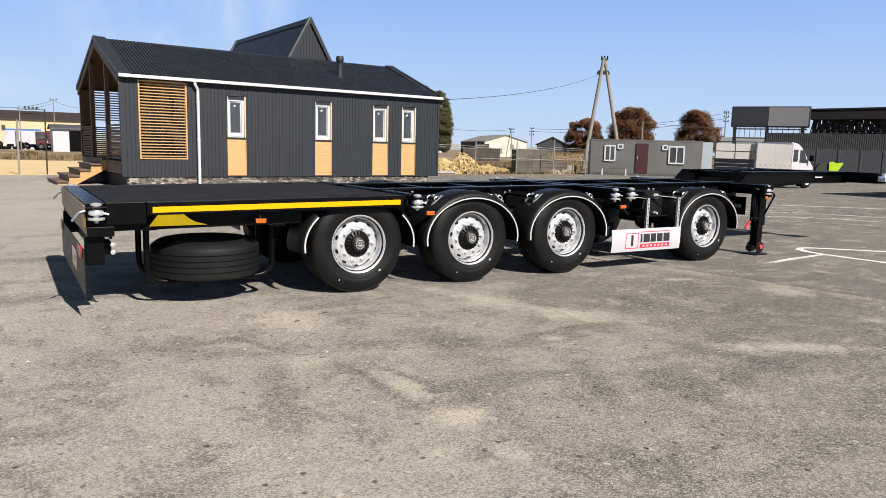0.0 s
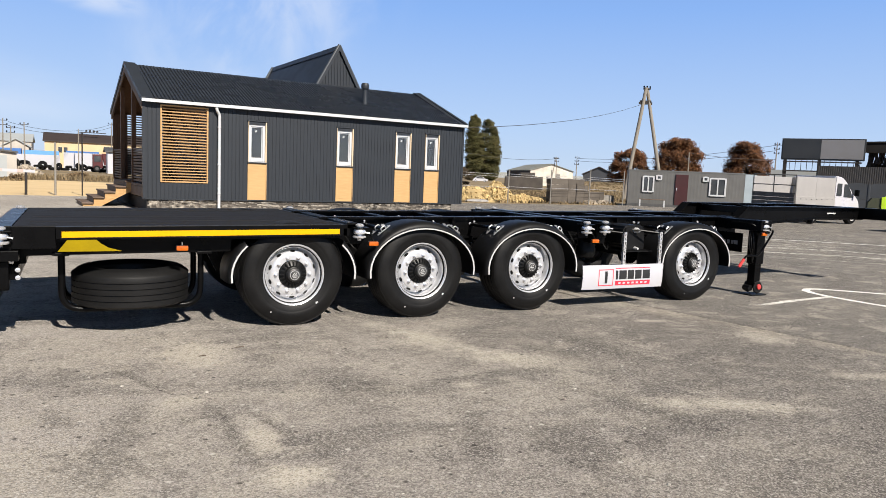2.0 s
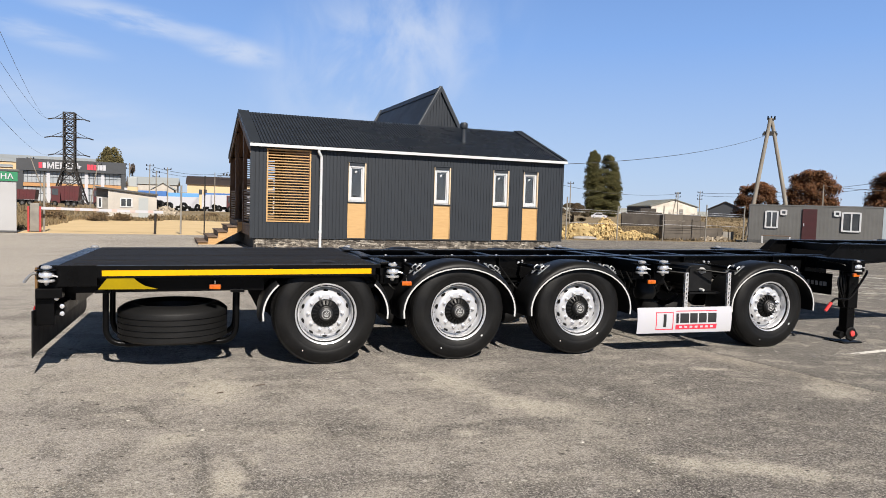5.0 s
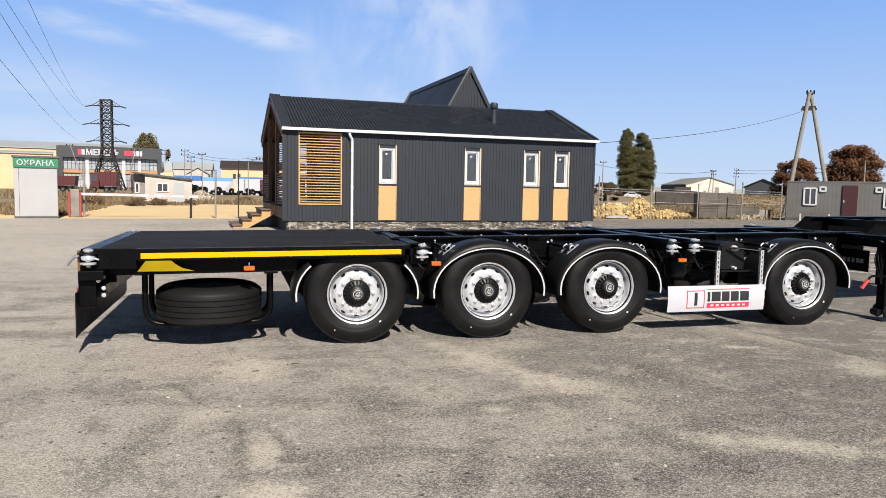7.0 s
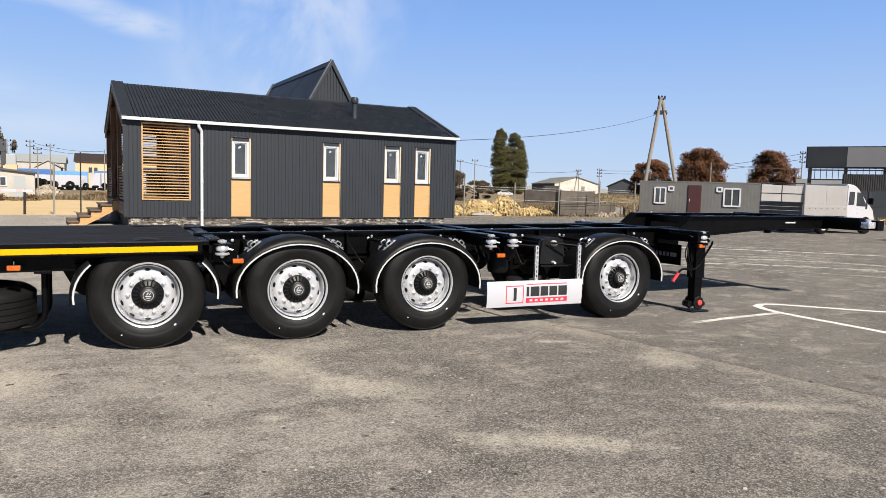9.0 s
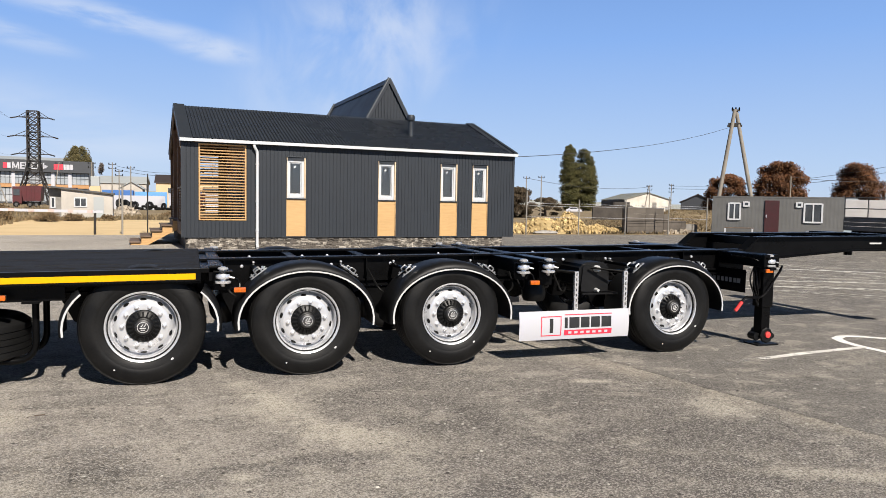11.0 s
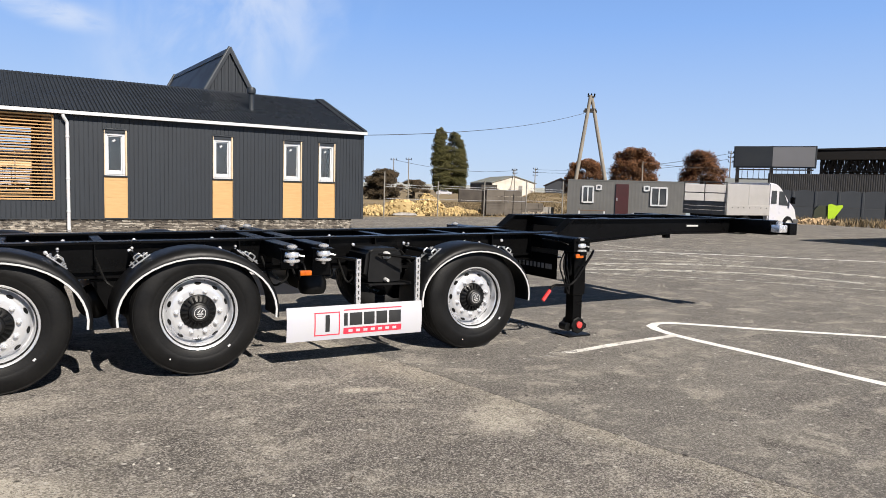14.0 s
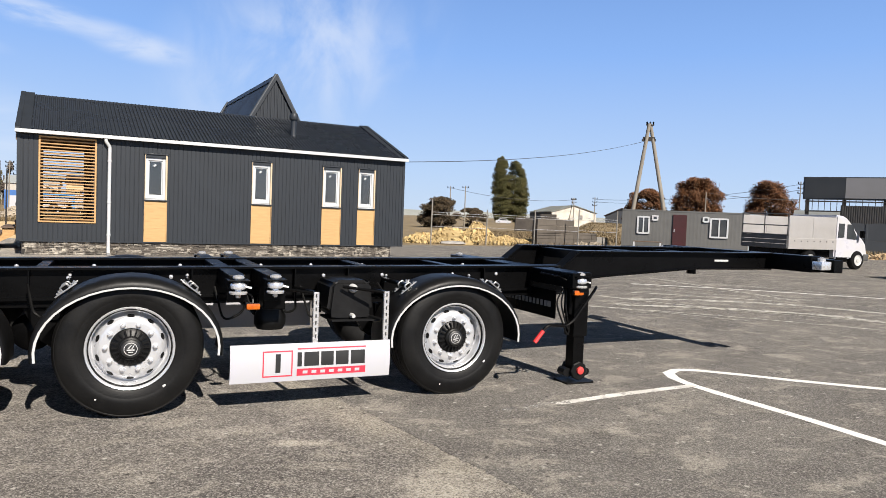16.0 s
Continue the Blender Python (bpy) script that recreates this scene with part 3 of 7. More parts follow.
sheet("ground", ((-1500, -900), (1900, -900), (1900, 2400), (-1500, 2400)), -0.05, EARTH, "dry yellow-brown earth with sparse dead grass", "ground")
sheet("yard", ((-60, -60), (75, -60), (75, 15), (52, 29), (42, 29.5), (24, 27.2), (14, 26.4), (-3, 25.8), (-7, 25.5), (-14, 24.6), (-60, 22)), 0.0, ASPHALT,
      "worn grey asphalt yard dusted with pale sand", "yard", 0.045)
seam, rough = [(3.4, 4), (3.85, 1.2), (4.16, 0.08), (4.26, -0.60), (4.43, -1.5), (4.62, -2.45), (4.85, -3.31), (5.4, -5.4)], random.Random(8)
edge = []
for (ax, ay), (bx, by) in zip(seam, seam[1:]):
    steps = max(int((ay - by) / 0.035), 1)
    edge += [(ax + (bx - ax) * k / steps + rough.gauss(0, 0.007), ay + (by - ay) * k / steps) for k in range(steps)]
sheet("yard_resurfaced", (*edge, seam[-1], (9, -20), (18, -58), (74, -58), (74, 14.5), (51, 28.6), (42, 29.1), (24, 26.9), (14, 26.1), (3, 25.6), (2.4, 12)), 0.003, ASPHALT_NEW,
      "smoother grey asphalt laid against an older surface", "yard", 0.005)
sheet("sand_lot", ((-14, 25.0), (-7, 25.9), (-1, 26.3), (3, 26.6), (3, 47), (-4, 50), (-12, 46)), -0.02, SAND, "bare yellow sand lot behind the yard", "sand", 0.02)


def stripe(pts, w, material, label, z=0.006, ragged=0.05):
    """A painted line along bent points: one strip of short lengths, with slightly uneven edges."""
    rough = random.Random(len(label) + int(pts[0][0] * 100))
    p, walkway = [Vector((*q, z + LOW)) for q in pts], []
    for i in range(len(p) - 1):
        before, after = p[max(i - 1, 0)], p[min(i + 2, len(p) - 1)]
        steps = max(int((p[i + 1] - p[i]).length / 0.12), 1)
        for k in range(steps):
            u = k / steps
            m0, m1 = (p[i + 1] - before) * 0.5, (after - p[i]) * 0.5
            reach = (p[i + 1] - p[i]).length
            m0, m1 = m0.normalized() * reach, m1.normalized() * reach
            walkway.append(p[i] * (2 * u ** 3 - 3 * u * u + 1) + m0 * (u ** 3 - 2 * u * u + u) + p[i + 1] * (3 * u * u - 2 * u ** 3) + m1 * (u ** 3 - u * u))
    walkway.append(p[-1])
    bm, rows = shape(), []
    for i, q in enumerate(walkway):
        d = (walkway[min(i + 1, len(walkway) - 1)] - walkway[max(i - 1, 0)]).normalized()
        n = Vector((-d.y, d.x, 0)) * w / 2
        rows.append((bm.verts.new(q - n * (1 + rough.gauss(0, ragged))), bm.verts.new(q + n * (1 + rough.gauss(0, ragged)))))
    for (a0, b0), (a1, b1) in zip(rows, rows[1:]):
        bm.faces.new((a0, a1, b1, b0))
    return tagged(part("road_marking", bm, material), label, "marking", "painted lines on the yard", "structure")


stripe([(13.2, -5.0), (9.2, -1.10), (8.58, -0.55), (7.85, 0.16), (7.62, 0.24), (7.45, 0.15), (7.36, -0.02), (7.305, -0.37), (7.365, -1.45), (7.375, -2.2), (7.6, -5.2)], 0.11, PAINT_LINE,
       "white painted bay line turning back on itself in a rounded corner")
stripe([(7.30, -0.34), (6.46, -0.415), (5.9, -0.49), (5.1, -0.60)], 0.09, PAINT_WORN, "worn white bay line fading out", 0.0075)
stripe([(13.77, 8.41), (15.63, 7.1), (19.0, 3.94), (22.5, 0.6)], 0.12, PAINT_LINE, "white painted bay line across the yard")
stripe([(15.57, 9.87), (15.3, 6.8), (15.1, 4.82)], 0.10, PAINT_FADED, "faded white bay line across the yard", 0.0085)
stripe([(11.3, 5.75), (13.34, 5.07), (14.68, 3.91), (15.47, 2.02)], 0.26, PAINT_FADED, "smeared faded white bay line across the yard", 0.0075, 0.25)
stripe([(12.33, 6.69), (13.84, 5.53), (14.73, 4.8)], 0.12, PAINT_FADED, "faded thin pale line across the yard", 0.009, 0.2)
stripe([(10.57, 4.92), (12.28, 4.12), (13.53, 3.08), (14.04, 1.58)], 0.22, PAINT_FADED, "smeared pale line remains across the yard", 0.0095, 0.25)

worn = random.Random(17)
for k in range(8):
    a = worn.uniform(0, 1)
    x0, y0 = 9.6 + 6.0 * a + worn.uniform(-0.5, 0.5), 4.4 + 5.6 * a + worn.uniform(-0.4, 0.4)
    run, bow = worn.uniform(2.5, 7.0), worn.uniform(-0.5, 0.5)
    lead = Vector((0.66 + worn.uniform(-0.08, 0.08), -0.75, 0)).normalized()
    side = Vector((lead.y, -lead.x, 0))
    pts = [Vector((x0, y0, 0)) + lead * run * q / 6 + side * bow * math.sin(math.pi * q / 6) for q in range(7)]
    stripe([(p.x, p.y) for p in pts], worn.choice((0.04, 0.05, 0.07, 0.10)), PAINT_FADED, "thin worn pale streak on the asphalt", 0.010 + 0.0004 * k)

random.seed(3)
bm = shape()
for k in range(1300):
    x, y = random.uniform(-6, 10), random.uniform(-6, 4)
    if random.random() < 0.6:
        y = random.uniform(-5.5, -1)
    s = random.choice((0.004, 0.005, 0.006, 0.007, 0.008, 0.008, 0.014)) * random.uniform(0.7, 1.3)
    turn = random.uniform(0, 6.28)
    ring = [bm.verts.new((x + s * random.uniform(0.6, 1.1) * math.cos(turn + i * 1.047), y + s * random.uniform(0.5, 0.9) * math.sin(turn + i * 1.047), LOW + 0.001)) for i in range(6)]
    crown = [bm.verts.new((x + (v.co.x - x) * 0.6, y + (v.co.y - y) * 0.6, LOW + s * random.uniform(0.4, 0.7))) for v in ring]
    for i in range(6):
        bm.faces.new((ring[i], ring[(i + 1) % 6], crown[(i + 1) % 6], crown[i]))
    bm.faces.new(crown)
tagged(part("gravel", bm, island(mat("gravel_stone", (0.34, 0.32, 0.28), (0.2, 0.19, 0.17), 0.9, scale=20, bump=0.2), 0.5, 1.6)), "loose pale gravel chips strewn on asphalt", "gravel", kind="stuff")

for x, y, turn, n in ((-0.68, -0.70, 20, 0.11), (-0.95, -0.86, 5, 0.05), (2.9, -2.3, 60, 0.06)):
    bm = pipe(shape(), [(0, 0, 0.004), (n * 0.5, n * 0.08, 0.006), (n, 0, 0.004)], 0.004, 5)
    bm.transform(pose(x, y, LOW, 0, 0, turn))
    tagged(part("twig", bm, BARK), "small dry dark twig lying on the asphalt", "twig", "twigs on the yard")

# ---- semi-trailer ----
RISE = 0.010          # the chassis climbs slightly towards its front
trailer = thing("semi_trailer", "black four-axle container chassis trailer with silver wheels and yellow stripe", "trailer")
MID = 1.15            # centre line across the trailer


def mirrored(bm):
    """The same shape on the other side of the trailer."""
    b2 = bm.copy()
    bmesh.ops.transform(b2, matrix=Matrix.Translation((0, 2 * MID, 0)) @ Matrix.Diagonal((1, -1, 1, 1)), verts=b2.verts[:])
    bmesh.ops.reverse_faces(b2, faces=b2.faces[:])
    return b2


def both(name, bm, material, label="", smooth=False, parent=None):
    b2 = mirrored(bm)
    a = part(name, bm, material, parent or trailer, label, smooth)
    b = part(name, b2, material, parent or trailer, label, smooth)
    return a, b


def sbox(bm, x0, x1, y0, y1, z0, z1, bevel=0.0):
    return box(bm, x0, x1, y0, y1, z0, z1, bevel, tilt=RISE)


# main I-beams
for_beam = shape()
sbox(for_beam, -2.25, 0.44, 0.642, 0.658, 0.672, 0.876)
sbox(for_beam, -2.25, 0.44, 0.58, 0.72, 0.876, 0.890)
sbox(for_beam, 0.44, 6.5, 0.642, 0.658, 0.672, 0.921)
sbox(for_beam, 0.44, 6.5, 0.58, 0.72, 0.921, 0.937)
sbox(for_beam, -2.25, 6.5, 0.58, 0.72, 0.655, 0.671)
sbox(for_beam, -0.655, -0.645, 0.585, 0.642, 0.672, 0.876)
for x in (0.65, 1.95, 3.05, 3.85, 4.3, 5.6, 6.1):
    sbox(for_beam, x - 0.005, x + 0.005, 0.585, 0.642, 0.672, 0.921)
both("main_beam", for_beam, BLACK)
# bolts along the beam's web
for x in (0.25, 0.8, 1.35, 1.62, 2.2, 2.9, 3.62, 4.1, 4.62, 5.3, 5.75):
    bm = lathe(shape(), [(0, 0.014), (0.014, 0.011), (0.017, 0)], pose(x, 0.641, 0.858 + RISE * x, 90), 10)
    part("bolt", bm, ZINC, trailer)
    bm = lathe(shape(), [(0, 0.014), (0.015, 0.011), (0.018, 0)], pose(x + 0.14, 1.641, 0.868 + RISE * x, 90), 10)
    part("bolt", bm, ZINC, trailer)
# cross members
for x, w, lo in ((0.55, 0.10, 0.80), (1.3, 0.08, 0.84), (2.0, 0.08, 0.84), (3.30, 0.11, 0.80), (3.56, 0.11, 0.80), (4.55, 0.08, 0.84), (5.4, 0.08, 0.84)):
    outer = x in (0.55, 3.30, 3.56)
    bm = sbox(shape(), x - w / 2, x + w / 2, -0.02 if outer else 0.66, 2.32 if outer else 1.64, lo, 0.928 if outer else 0.92, 0.006)
    part("cross_member", bm, BLACK, trailer)
# rear bolster with end plates
bm = sbox(shape(), -2.34, -2.20, -0.02, 2.32, 0.655, 0.915, 0.008)
sbox(bm, -2.345, -2.15, -0.13, -0.02, 0.655, 0.735, 0.006)
sbox(bm, -2.345, -2.15, 2.32, 2.43, 0.655, 0.735, 0.006)
part("rear_bolster", bm, BLACK, trailer)
bm = sbox(shape(), -2.362, -2.343, -0.05, 2.35, 0.72, 0.90, 0.003)
part("rear_panel", bm, mat("rear_reflector", (0.16, 0.09, 0.03), (0.09, 0.05, 0.02), 0.4, scale=2), trailer, "worn amber and black reflective strip")
# deck: side rims and boards
bm = sbox(shape(), -1.90, 0.44, -0.10, -0.055, 0.815, 0.915, 0.004)
sbox(bm, -2.20, -1.90, -0.06, -0.02, 0.74, 0.915, 0.004)
both("deck_rim", bm, BLACK)
bm = sbox(shape(), 0.44, 0.62, -0.02, 2.32, 0.87, 0.91, 0.004)
part("deck_front_rim", bm, BLACK, trailer)
edges = [-0.052 + 2.404 * k / 8 for k in range(9)]
for a, b in zip(edges, edges[1:]):
    bm = sbox(shape(), -2.19, 0.435, a + 0.004, b - 0.004, 0.895, 0.917, 0.003)
    part("deck_board", bm, DECK_TOP, trailer)
for y in (0.12, 0.42, 1.0, 1.9):
    bm = sbox(shape(), -2.1, 0.40, y - 0.006, y + 0.006, 0.917, 0.920)
    part("deck_rib", bm, DECK_TOP, trailer)
# yellow stripe along the deck
bm = sbox(shape(), -1.86, 0.40, -0.104, -0.1005, 0.829, 0.876)
both("reflective_stripe", bm, YELLOW, "yellow reflective stripe")
bm = sbox(shape(), -1.87, 0.41, -0.104, -0.07, 0.812, 0.826, 0.002)
both("stripe_lip", bm, BLACK)
# plates beneath the deck edge
bm = sbox(shape(), -2.20, -0.55, 0.050, 0.060, 0.675, 0.79)
sbox(bm, -2.20, 0.44, -0.045, 0.58, 0.79, 0.805)
both("deck_skirt", bm, BLACK)
bm = prism(shape(), [(-1.89, 0.70), (-1.82, 0.795), (-1.62, 0.795), (-1.585, 0.762), (-1.53, 0.728), (-1.43, 0.70)], "y", -0.097, -0.091)
both("wheel_carrier_plate", bm, mat("yellow_plate_paint", (0.29, 0.205, 0.001), (0.24, 0.17, 0.001), 0.5, scale=8, bump=0.03, spec=0.12), "yellow painted plate")


def wheel_at(x, far=False, spin=0):
    z = HUB_Z[x]
    m = pose(x, 0, z, 90) if not far else pose(x, 2 * MID, z, 90, 0, 180)
    return m @ Matrix.Rotation(radians(spin), 4, "Z")


def build_wheel():
    """A wheel lying in its own plane: local z points out of the wheel's face (to -y once placed)."""
    rim = shape()
    lathe(rim, [(0.270, -0.30), (0.270, -0.012), (0.276, -0.004), (0.283, 0.003), (0.284, 0.011), (0.280, 0.016), (0.273, 0.013), (0.268, 0.002), (0.263, -0.012), (0.260, -0.022), (0.252, -0.027), (0.249, -0.034), (0.247, -0.070), (0.245, -0.106),
                (0.240, -0.112), (0.234, -0.104), (0.228, -0.086), (0.219, -0.064), (0.207, -0.048), (0.192, -0.040), (0.172, -0.038), (0.132, -0.038), (0.128, -0.05), (0.128, -0.12)], None, 64)
    wheel = part("wheel", rim, SILVER, trailer, "silver ten-stud steel wheel", True)
    t = shape()
    lathe(t, [(0.258, -0.325), (0.32, -0.345), (0.38, -0.352), (0.43, -0.347), (0.463, -0.330), (0.477, -0.300), (0.479, -0.255), (0.471, -0.253), (0.471, -0.243), (0.479, -0.241),
              (0.480, -0.195), (0.472, -0.193), (0.472, -0.183), (0.480, -0.181), (0.480, -0.125), (0.472, -0.123), (0.472, -0.113), (0.480, -0.111),
              (0.479, -0.065), (0.471, -0.063), (0.471, -0.055), (0.478, -0.053), (0.477, -0.034), (0.472, -0.020), (0.464, -0.008), (0.461, -0.003), (0.458, -0.004), (0.451, 0.003), (0.436, 0.011), (0.410, 0.019), (0.390, 0.0235), (0.370, 0.0255),
              (0.346, 0.0245), (0.342, 0.0225), (0.336, 0.0225), (0.312, 0.0155), (0.300, 0.0125), (0.288, 0.008), (0.281, 0.002), (0.262, -0.004), (0.257, -0.02)], None, 72)
    for v in t.verts:                       # the tread flattens where it carries the load
        if v.co.y < -0.472:
            v.co.y = -0.472 + (v.co.y + 0.472) * 0.15
    part("tyre", t, RUBBER, wheel, "", True)
    for k in range(10):
        a = 2 * math.pi * (k + 0.5) / 10
        m = pose(0.2135 * math.cos(a), 0.2135 * math.sin(a), 0, 0, 0, math.degrees(a)) @ pose(0, 0, -0.056, 0, 52, 0)
        # black disc on the uncut rim, painting the shade inside a hand hole
        h = shape()
        lathe(h, [(0, 0.0035), (0.016, 0.0035), (0.018, -0.006)], m @ Matrix.Diagonal((0.85, 1.45, 1, 1)), 16)
        part("hand_hole", h, HUB_BLACK, wheel, "black disc for the shade in a hand hole")
        a = 2 * math.pi * k / 10
        m = pose(0.157 * math.cos(a), 0.157 * math.sin(a), -0.038)
        nut = shape()
        lathe(nut, [(0.020, 0.0), (0.020, 0.005), (0.0155, 0.006), (0.0155, 0.021), (0.012, 0.025), (0.009, 0.026), (0.008, 0.033), (0, 0.034)], m, 8)
        part("wheel_nut", nut, ZINC, wheel, "", False)
    hub = shape()
    lathe(hub, [(0.129, -0.10), (0.127, -0.040), (0.112, -0.030), (0.080, -0.018), (0.077, 0.008), (0.071, 0.014), (0.061, 0.016)], None, 36)
    part("hub", hub, HUB_BLACK, wheel, "black ribbed hub", True)
    rib = part("hub_rib", box(shape(), 0.078, 0.121, -0.005, 0.005, -0.050, -0.010), HUB_BLACK, wheel)
    for k in range(1, 20):
        again(rib, wheel, pose(0, 0, 0, 0, 0, 18 * k))
    cap = shape()
    lathe(cap, [(0.062, 0.012), (0.060, 0.026), (0.053, 0.031), (0, 0.032)], None, 28)
    c = part("hub_cap", cap, PRINT_BLACK, wheel, "black hub cap with a pale printed badge", True)
    ring = shape()
    lathe(ring, [(0.043, 0.0318), (0.043, 0.0338), (0.039, 0.0338), (0.039, 0.0318)], None, 26, True)
    box(ring, -0.024, 0.024, -0.010, -0.002, 0.032, 0.0338)
    box(ring, -0.016, 0.016, -0.024, -0.018, 0.032, 0.0338)
    prism(ring, [(-0.020, 0.004), (0.0, 0.026), (0.006, 0.026), (-0.010, 0.004)], "z", 0.032, 0.0338)
    prism(ring, [(0.004, 0.004), (0.018, 0.024), (0.024, 0.024), (0.012, 0.004)], "z", 0.032, 0.0338)
    part("badge", ring, WHITE_TRIM, wheel, "pale printed badge")
    dot = box(shape(), -0.011, 0.011, -0.007, 0.007, 0.0245, 0.0275)
    bmesh.ops.transform(dot, matrix=pose(0.215, -0.262, -0.003, 0, 0, 40), verts=dot.verts[:])
    part("tyre_label", dot, WHITE_TRIM, wheel, "small white tyre mark")
    mark = lathe(shape(), [(0.007, 0.0), (0.006, 0.003), (0, 0.003)], pose(-0.21, -0.33, 0.0215), 10)
    part("tyre_mark", mark, WHITE_TRIM, wheel, "small white dot")
    return wheel


AXLES = (0.006, 1.298, 2.612, 5.032)
HUB_Z = dict(zip(AXLES, (0.450, 0.451, 0.463, 0.448)))
first_wheel = build_wheel()
first_wheel.matrix_basis = wheel_at(AXLES[0])
for x, turned in zip(AXLES[1:], (6, 0, 14)):
    again(first_wheel, trailer, wheel_at(x, False, turned))
for x in AXLES:
    again(first_wheel, trailer, wheel_at(x, True))
for x in AXLES:
    bm = shape()
    rod(bm, (x, 0.1, 0.455), (x, 2.2, 0.455), 0.065, 14)
    rod(bm, (x, 0.16, 0.455), (x, 0.34, 0.455), 0.2, 20)
    rod(bm, (x, 1.96, 0.455), (x, 2.14, 0.455), 0.2, 20)
    part("axle", bm, BLACK, trailer)
    bm = shape()
    box(bm, x - 0.42, x + 0.28, 0.60, 0.70, 0.52, 0.60, 0.01)
    box(bm, x - 0.46, x - 0.36, 0.59, 0.71, 0.45, 0.66, 0.01)
    both("trailing_arm", bm, BLACK)
    bm = prism(shape(), [(x - 0.70, 0.66), (x - 0.26, 0.66), (x - 0.34, 0.42), (x - 0.40, 0.38), (x - 0.52, 0.38), (x - 0.58, 0.42)], "y", 0.62, 0.68)
    both("suspension_hanger", bm, BLACK)
    bm = rod(shape(), (x - 0.10, 0.52, 0.40), (x + 0.10, 0.54, 0.66), 0.030, 10)
    rod(bm, (x - 0.02, 0.53, 0.50), (x + 0.10, 0.54, 0.66), 0.042, 12)
    both("shock_absorber", bm, BLACK, "", True)
    bm = lathe(shape(), [(0, 0.56), (0.09, 0.56), (0.125, 0.60), (0.13, 0.66), (0.118, 0.70), (0.13, 0.74), (0.125, 0.80), (0.10, 0.84), (0, 0.84)], pose(x + 0.30, 0.65, 0), 20)
    both("air_spring", bm, RUBBER, "", True)


def fender(x, a0=radians(-7), a1=radians(187), stays=(-1, 1)):
    """An arched plastic mudguard with a pale edging strip, on clamped stays."""
    n = max(6, round((a1 - a0) * 6.5))
    bm, trim = shape(), shape()
    rows, trows = [], []
    prof = [(-0.060, -0.16), (-0.068, -0.14), (-0.071, 0.10), (-0.066, 0.42), (-0.050, 0.72), (-0.015, 0.93), (0.06, 1.0), (0.30, 1.0), (0.345, 0.80), (0.345, 0.72), (0.30, 0.90), (0.06, 0.90), (-0.02, 0.80), (-0.048, 0.45), (-0.056, -0.16)]
    for k in range(n + 1):
        a = a0 + (a1 - a0) * k / n
        c, s = math.cos(a), math.sin(a)
        lip, crest = Vector((0.568 * c, 0, 0.424 * s)), Vector((0.592 * c, 0, 0.485 * s))
        crest += Vector((c, 0, s)) * 0.012
        spot = Vector((x, 0, 0.455))
        rows.append([bm.verts.new(spot + lip.lerp(crest, t) + Vector((0, y, 0))) for y, t in prof])
        trows.append([trim.verts.new(spot + lip * f + Vector((0, y, 0))) for y, f in ((-0.0705, 0.985), (-0.0745, 0.988), (-0.0745, 1.012), (-0.0705, 1.015))])
    for r1, r2 in zip(rows, rows[1:]):
        for i in range(len(r1)):
            j = (i + 1) % len(r1)
            bm.faces.new((r1[i], r2[i], r2[j], r1[j]))
    bm.faces.new(rows[0])
    bm.faces.new(rows[-1][::-1])
    for r1, r2 in zip(trows, trows[1:]):
        for i in range(4):
            trim.faces.new((r1[i], r2[i], r2[(i + 1) % 4], r1[(i + 1) % 4]))
    t2, b2 = mirrored(trim), mirrored(bm)
    g = part("mudguard", bm, FENDER, trailer, "", True)
    part("edging", trim, WHITE_TRIM, g, "pale edging strip")
    g2 = part("mudguard", b2, FENDER, trailer, "", True)
    part("edging", t2, WHITE_TRIM, g2, "pale edging strip")
    for sx in stays:
        ax, az = x + sx * 0.40, 0.455 + 0.415
        stay = shape()
        rod(stay, (ax, 0.05, az), (ax, 0.64, az - 0.0), 0.019, 10)
        part("stay", stay, BLACK, g)
        bolt = lathe(shape(), [(0, 0.016), (0.007, 0.014), (0.012, 0.007), (0.0135, 0.0), (0.010, -0.010)], pose(ax, 0.570, az + 0.036, 90), 12)
        rod(bolt, (ax, 0.572, az - 0.02), (ax, 0.572, az + 0.03), 0.008, 8)
        part("stay_bolt", bolt, ZINC, g, "bright stay bolt", True)
        for y in (0.05, 0.20):
            cl = shape()
            a = math.atan2(az - 0.455, (ax - x) * 0.8)
            m = pose(ax, y, az, 0, 0, 0) @ Matrix.Rotation(-(a - math.pi / 2), 4, "Y")
            box(cl, -0.085, 0.075, -0.009, 0.009, -0.020, -0.010, 0.003, m)
            pipe(cl, [m @ Vector(p) for p in bend([(-0.026, 0, -0.01), (-0.026, 0, 0.018), (0.026, 0, 0.018), (0.026, 0, -0.01)], 0.02)], 0.0065, 6)
            for px in (-0.060, 0.052):
                lathe(cl, [(0.010, 0), (0.010, 0.012), (0, 0.014)], m @ pose(px, 0, -0.011), 6)
            part("clamp", cl, CLAMP, g, "zinc-plated clamp", True)
    return g


for x in AXLES[1:]:
    fender(x)
fender(AXLES[0], radians(-7), radians(40), ())      # two quarter guards below the deck
fender(AXLES[0], radians(140), radians(187), ())


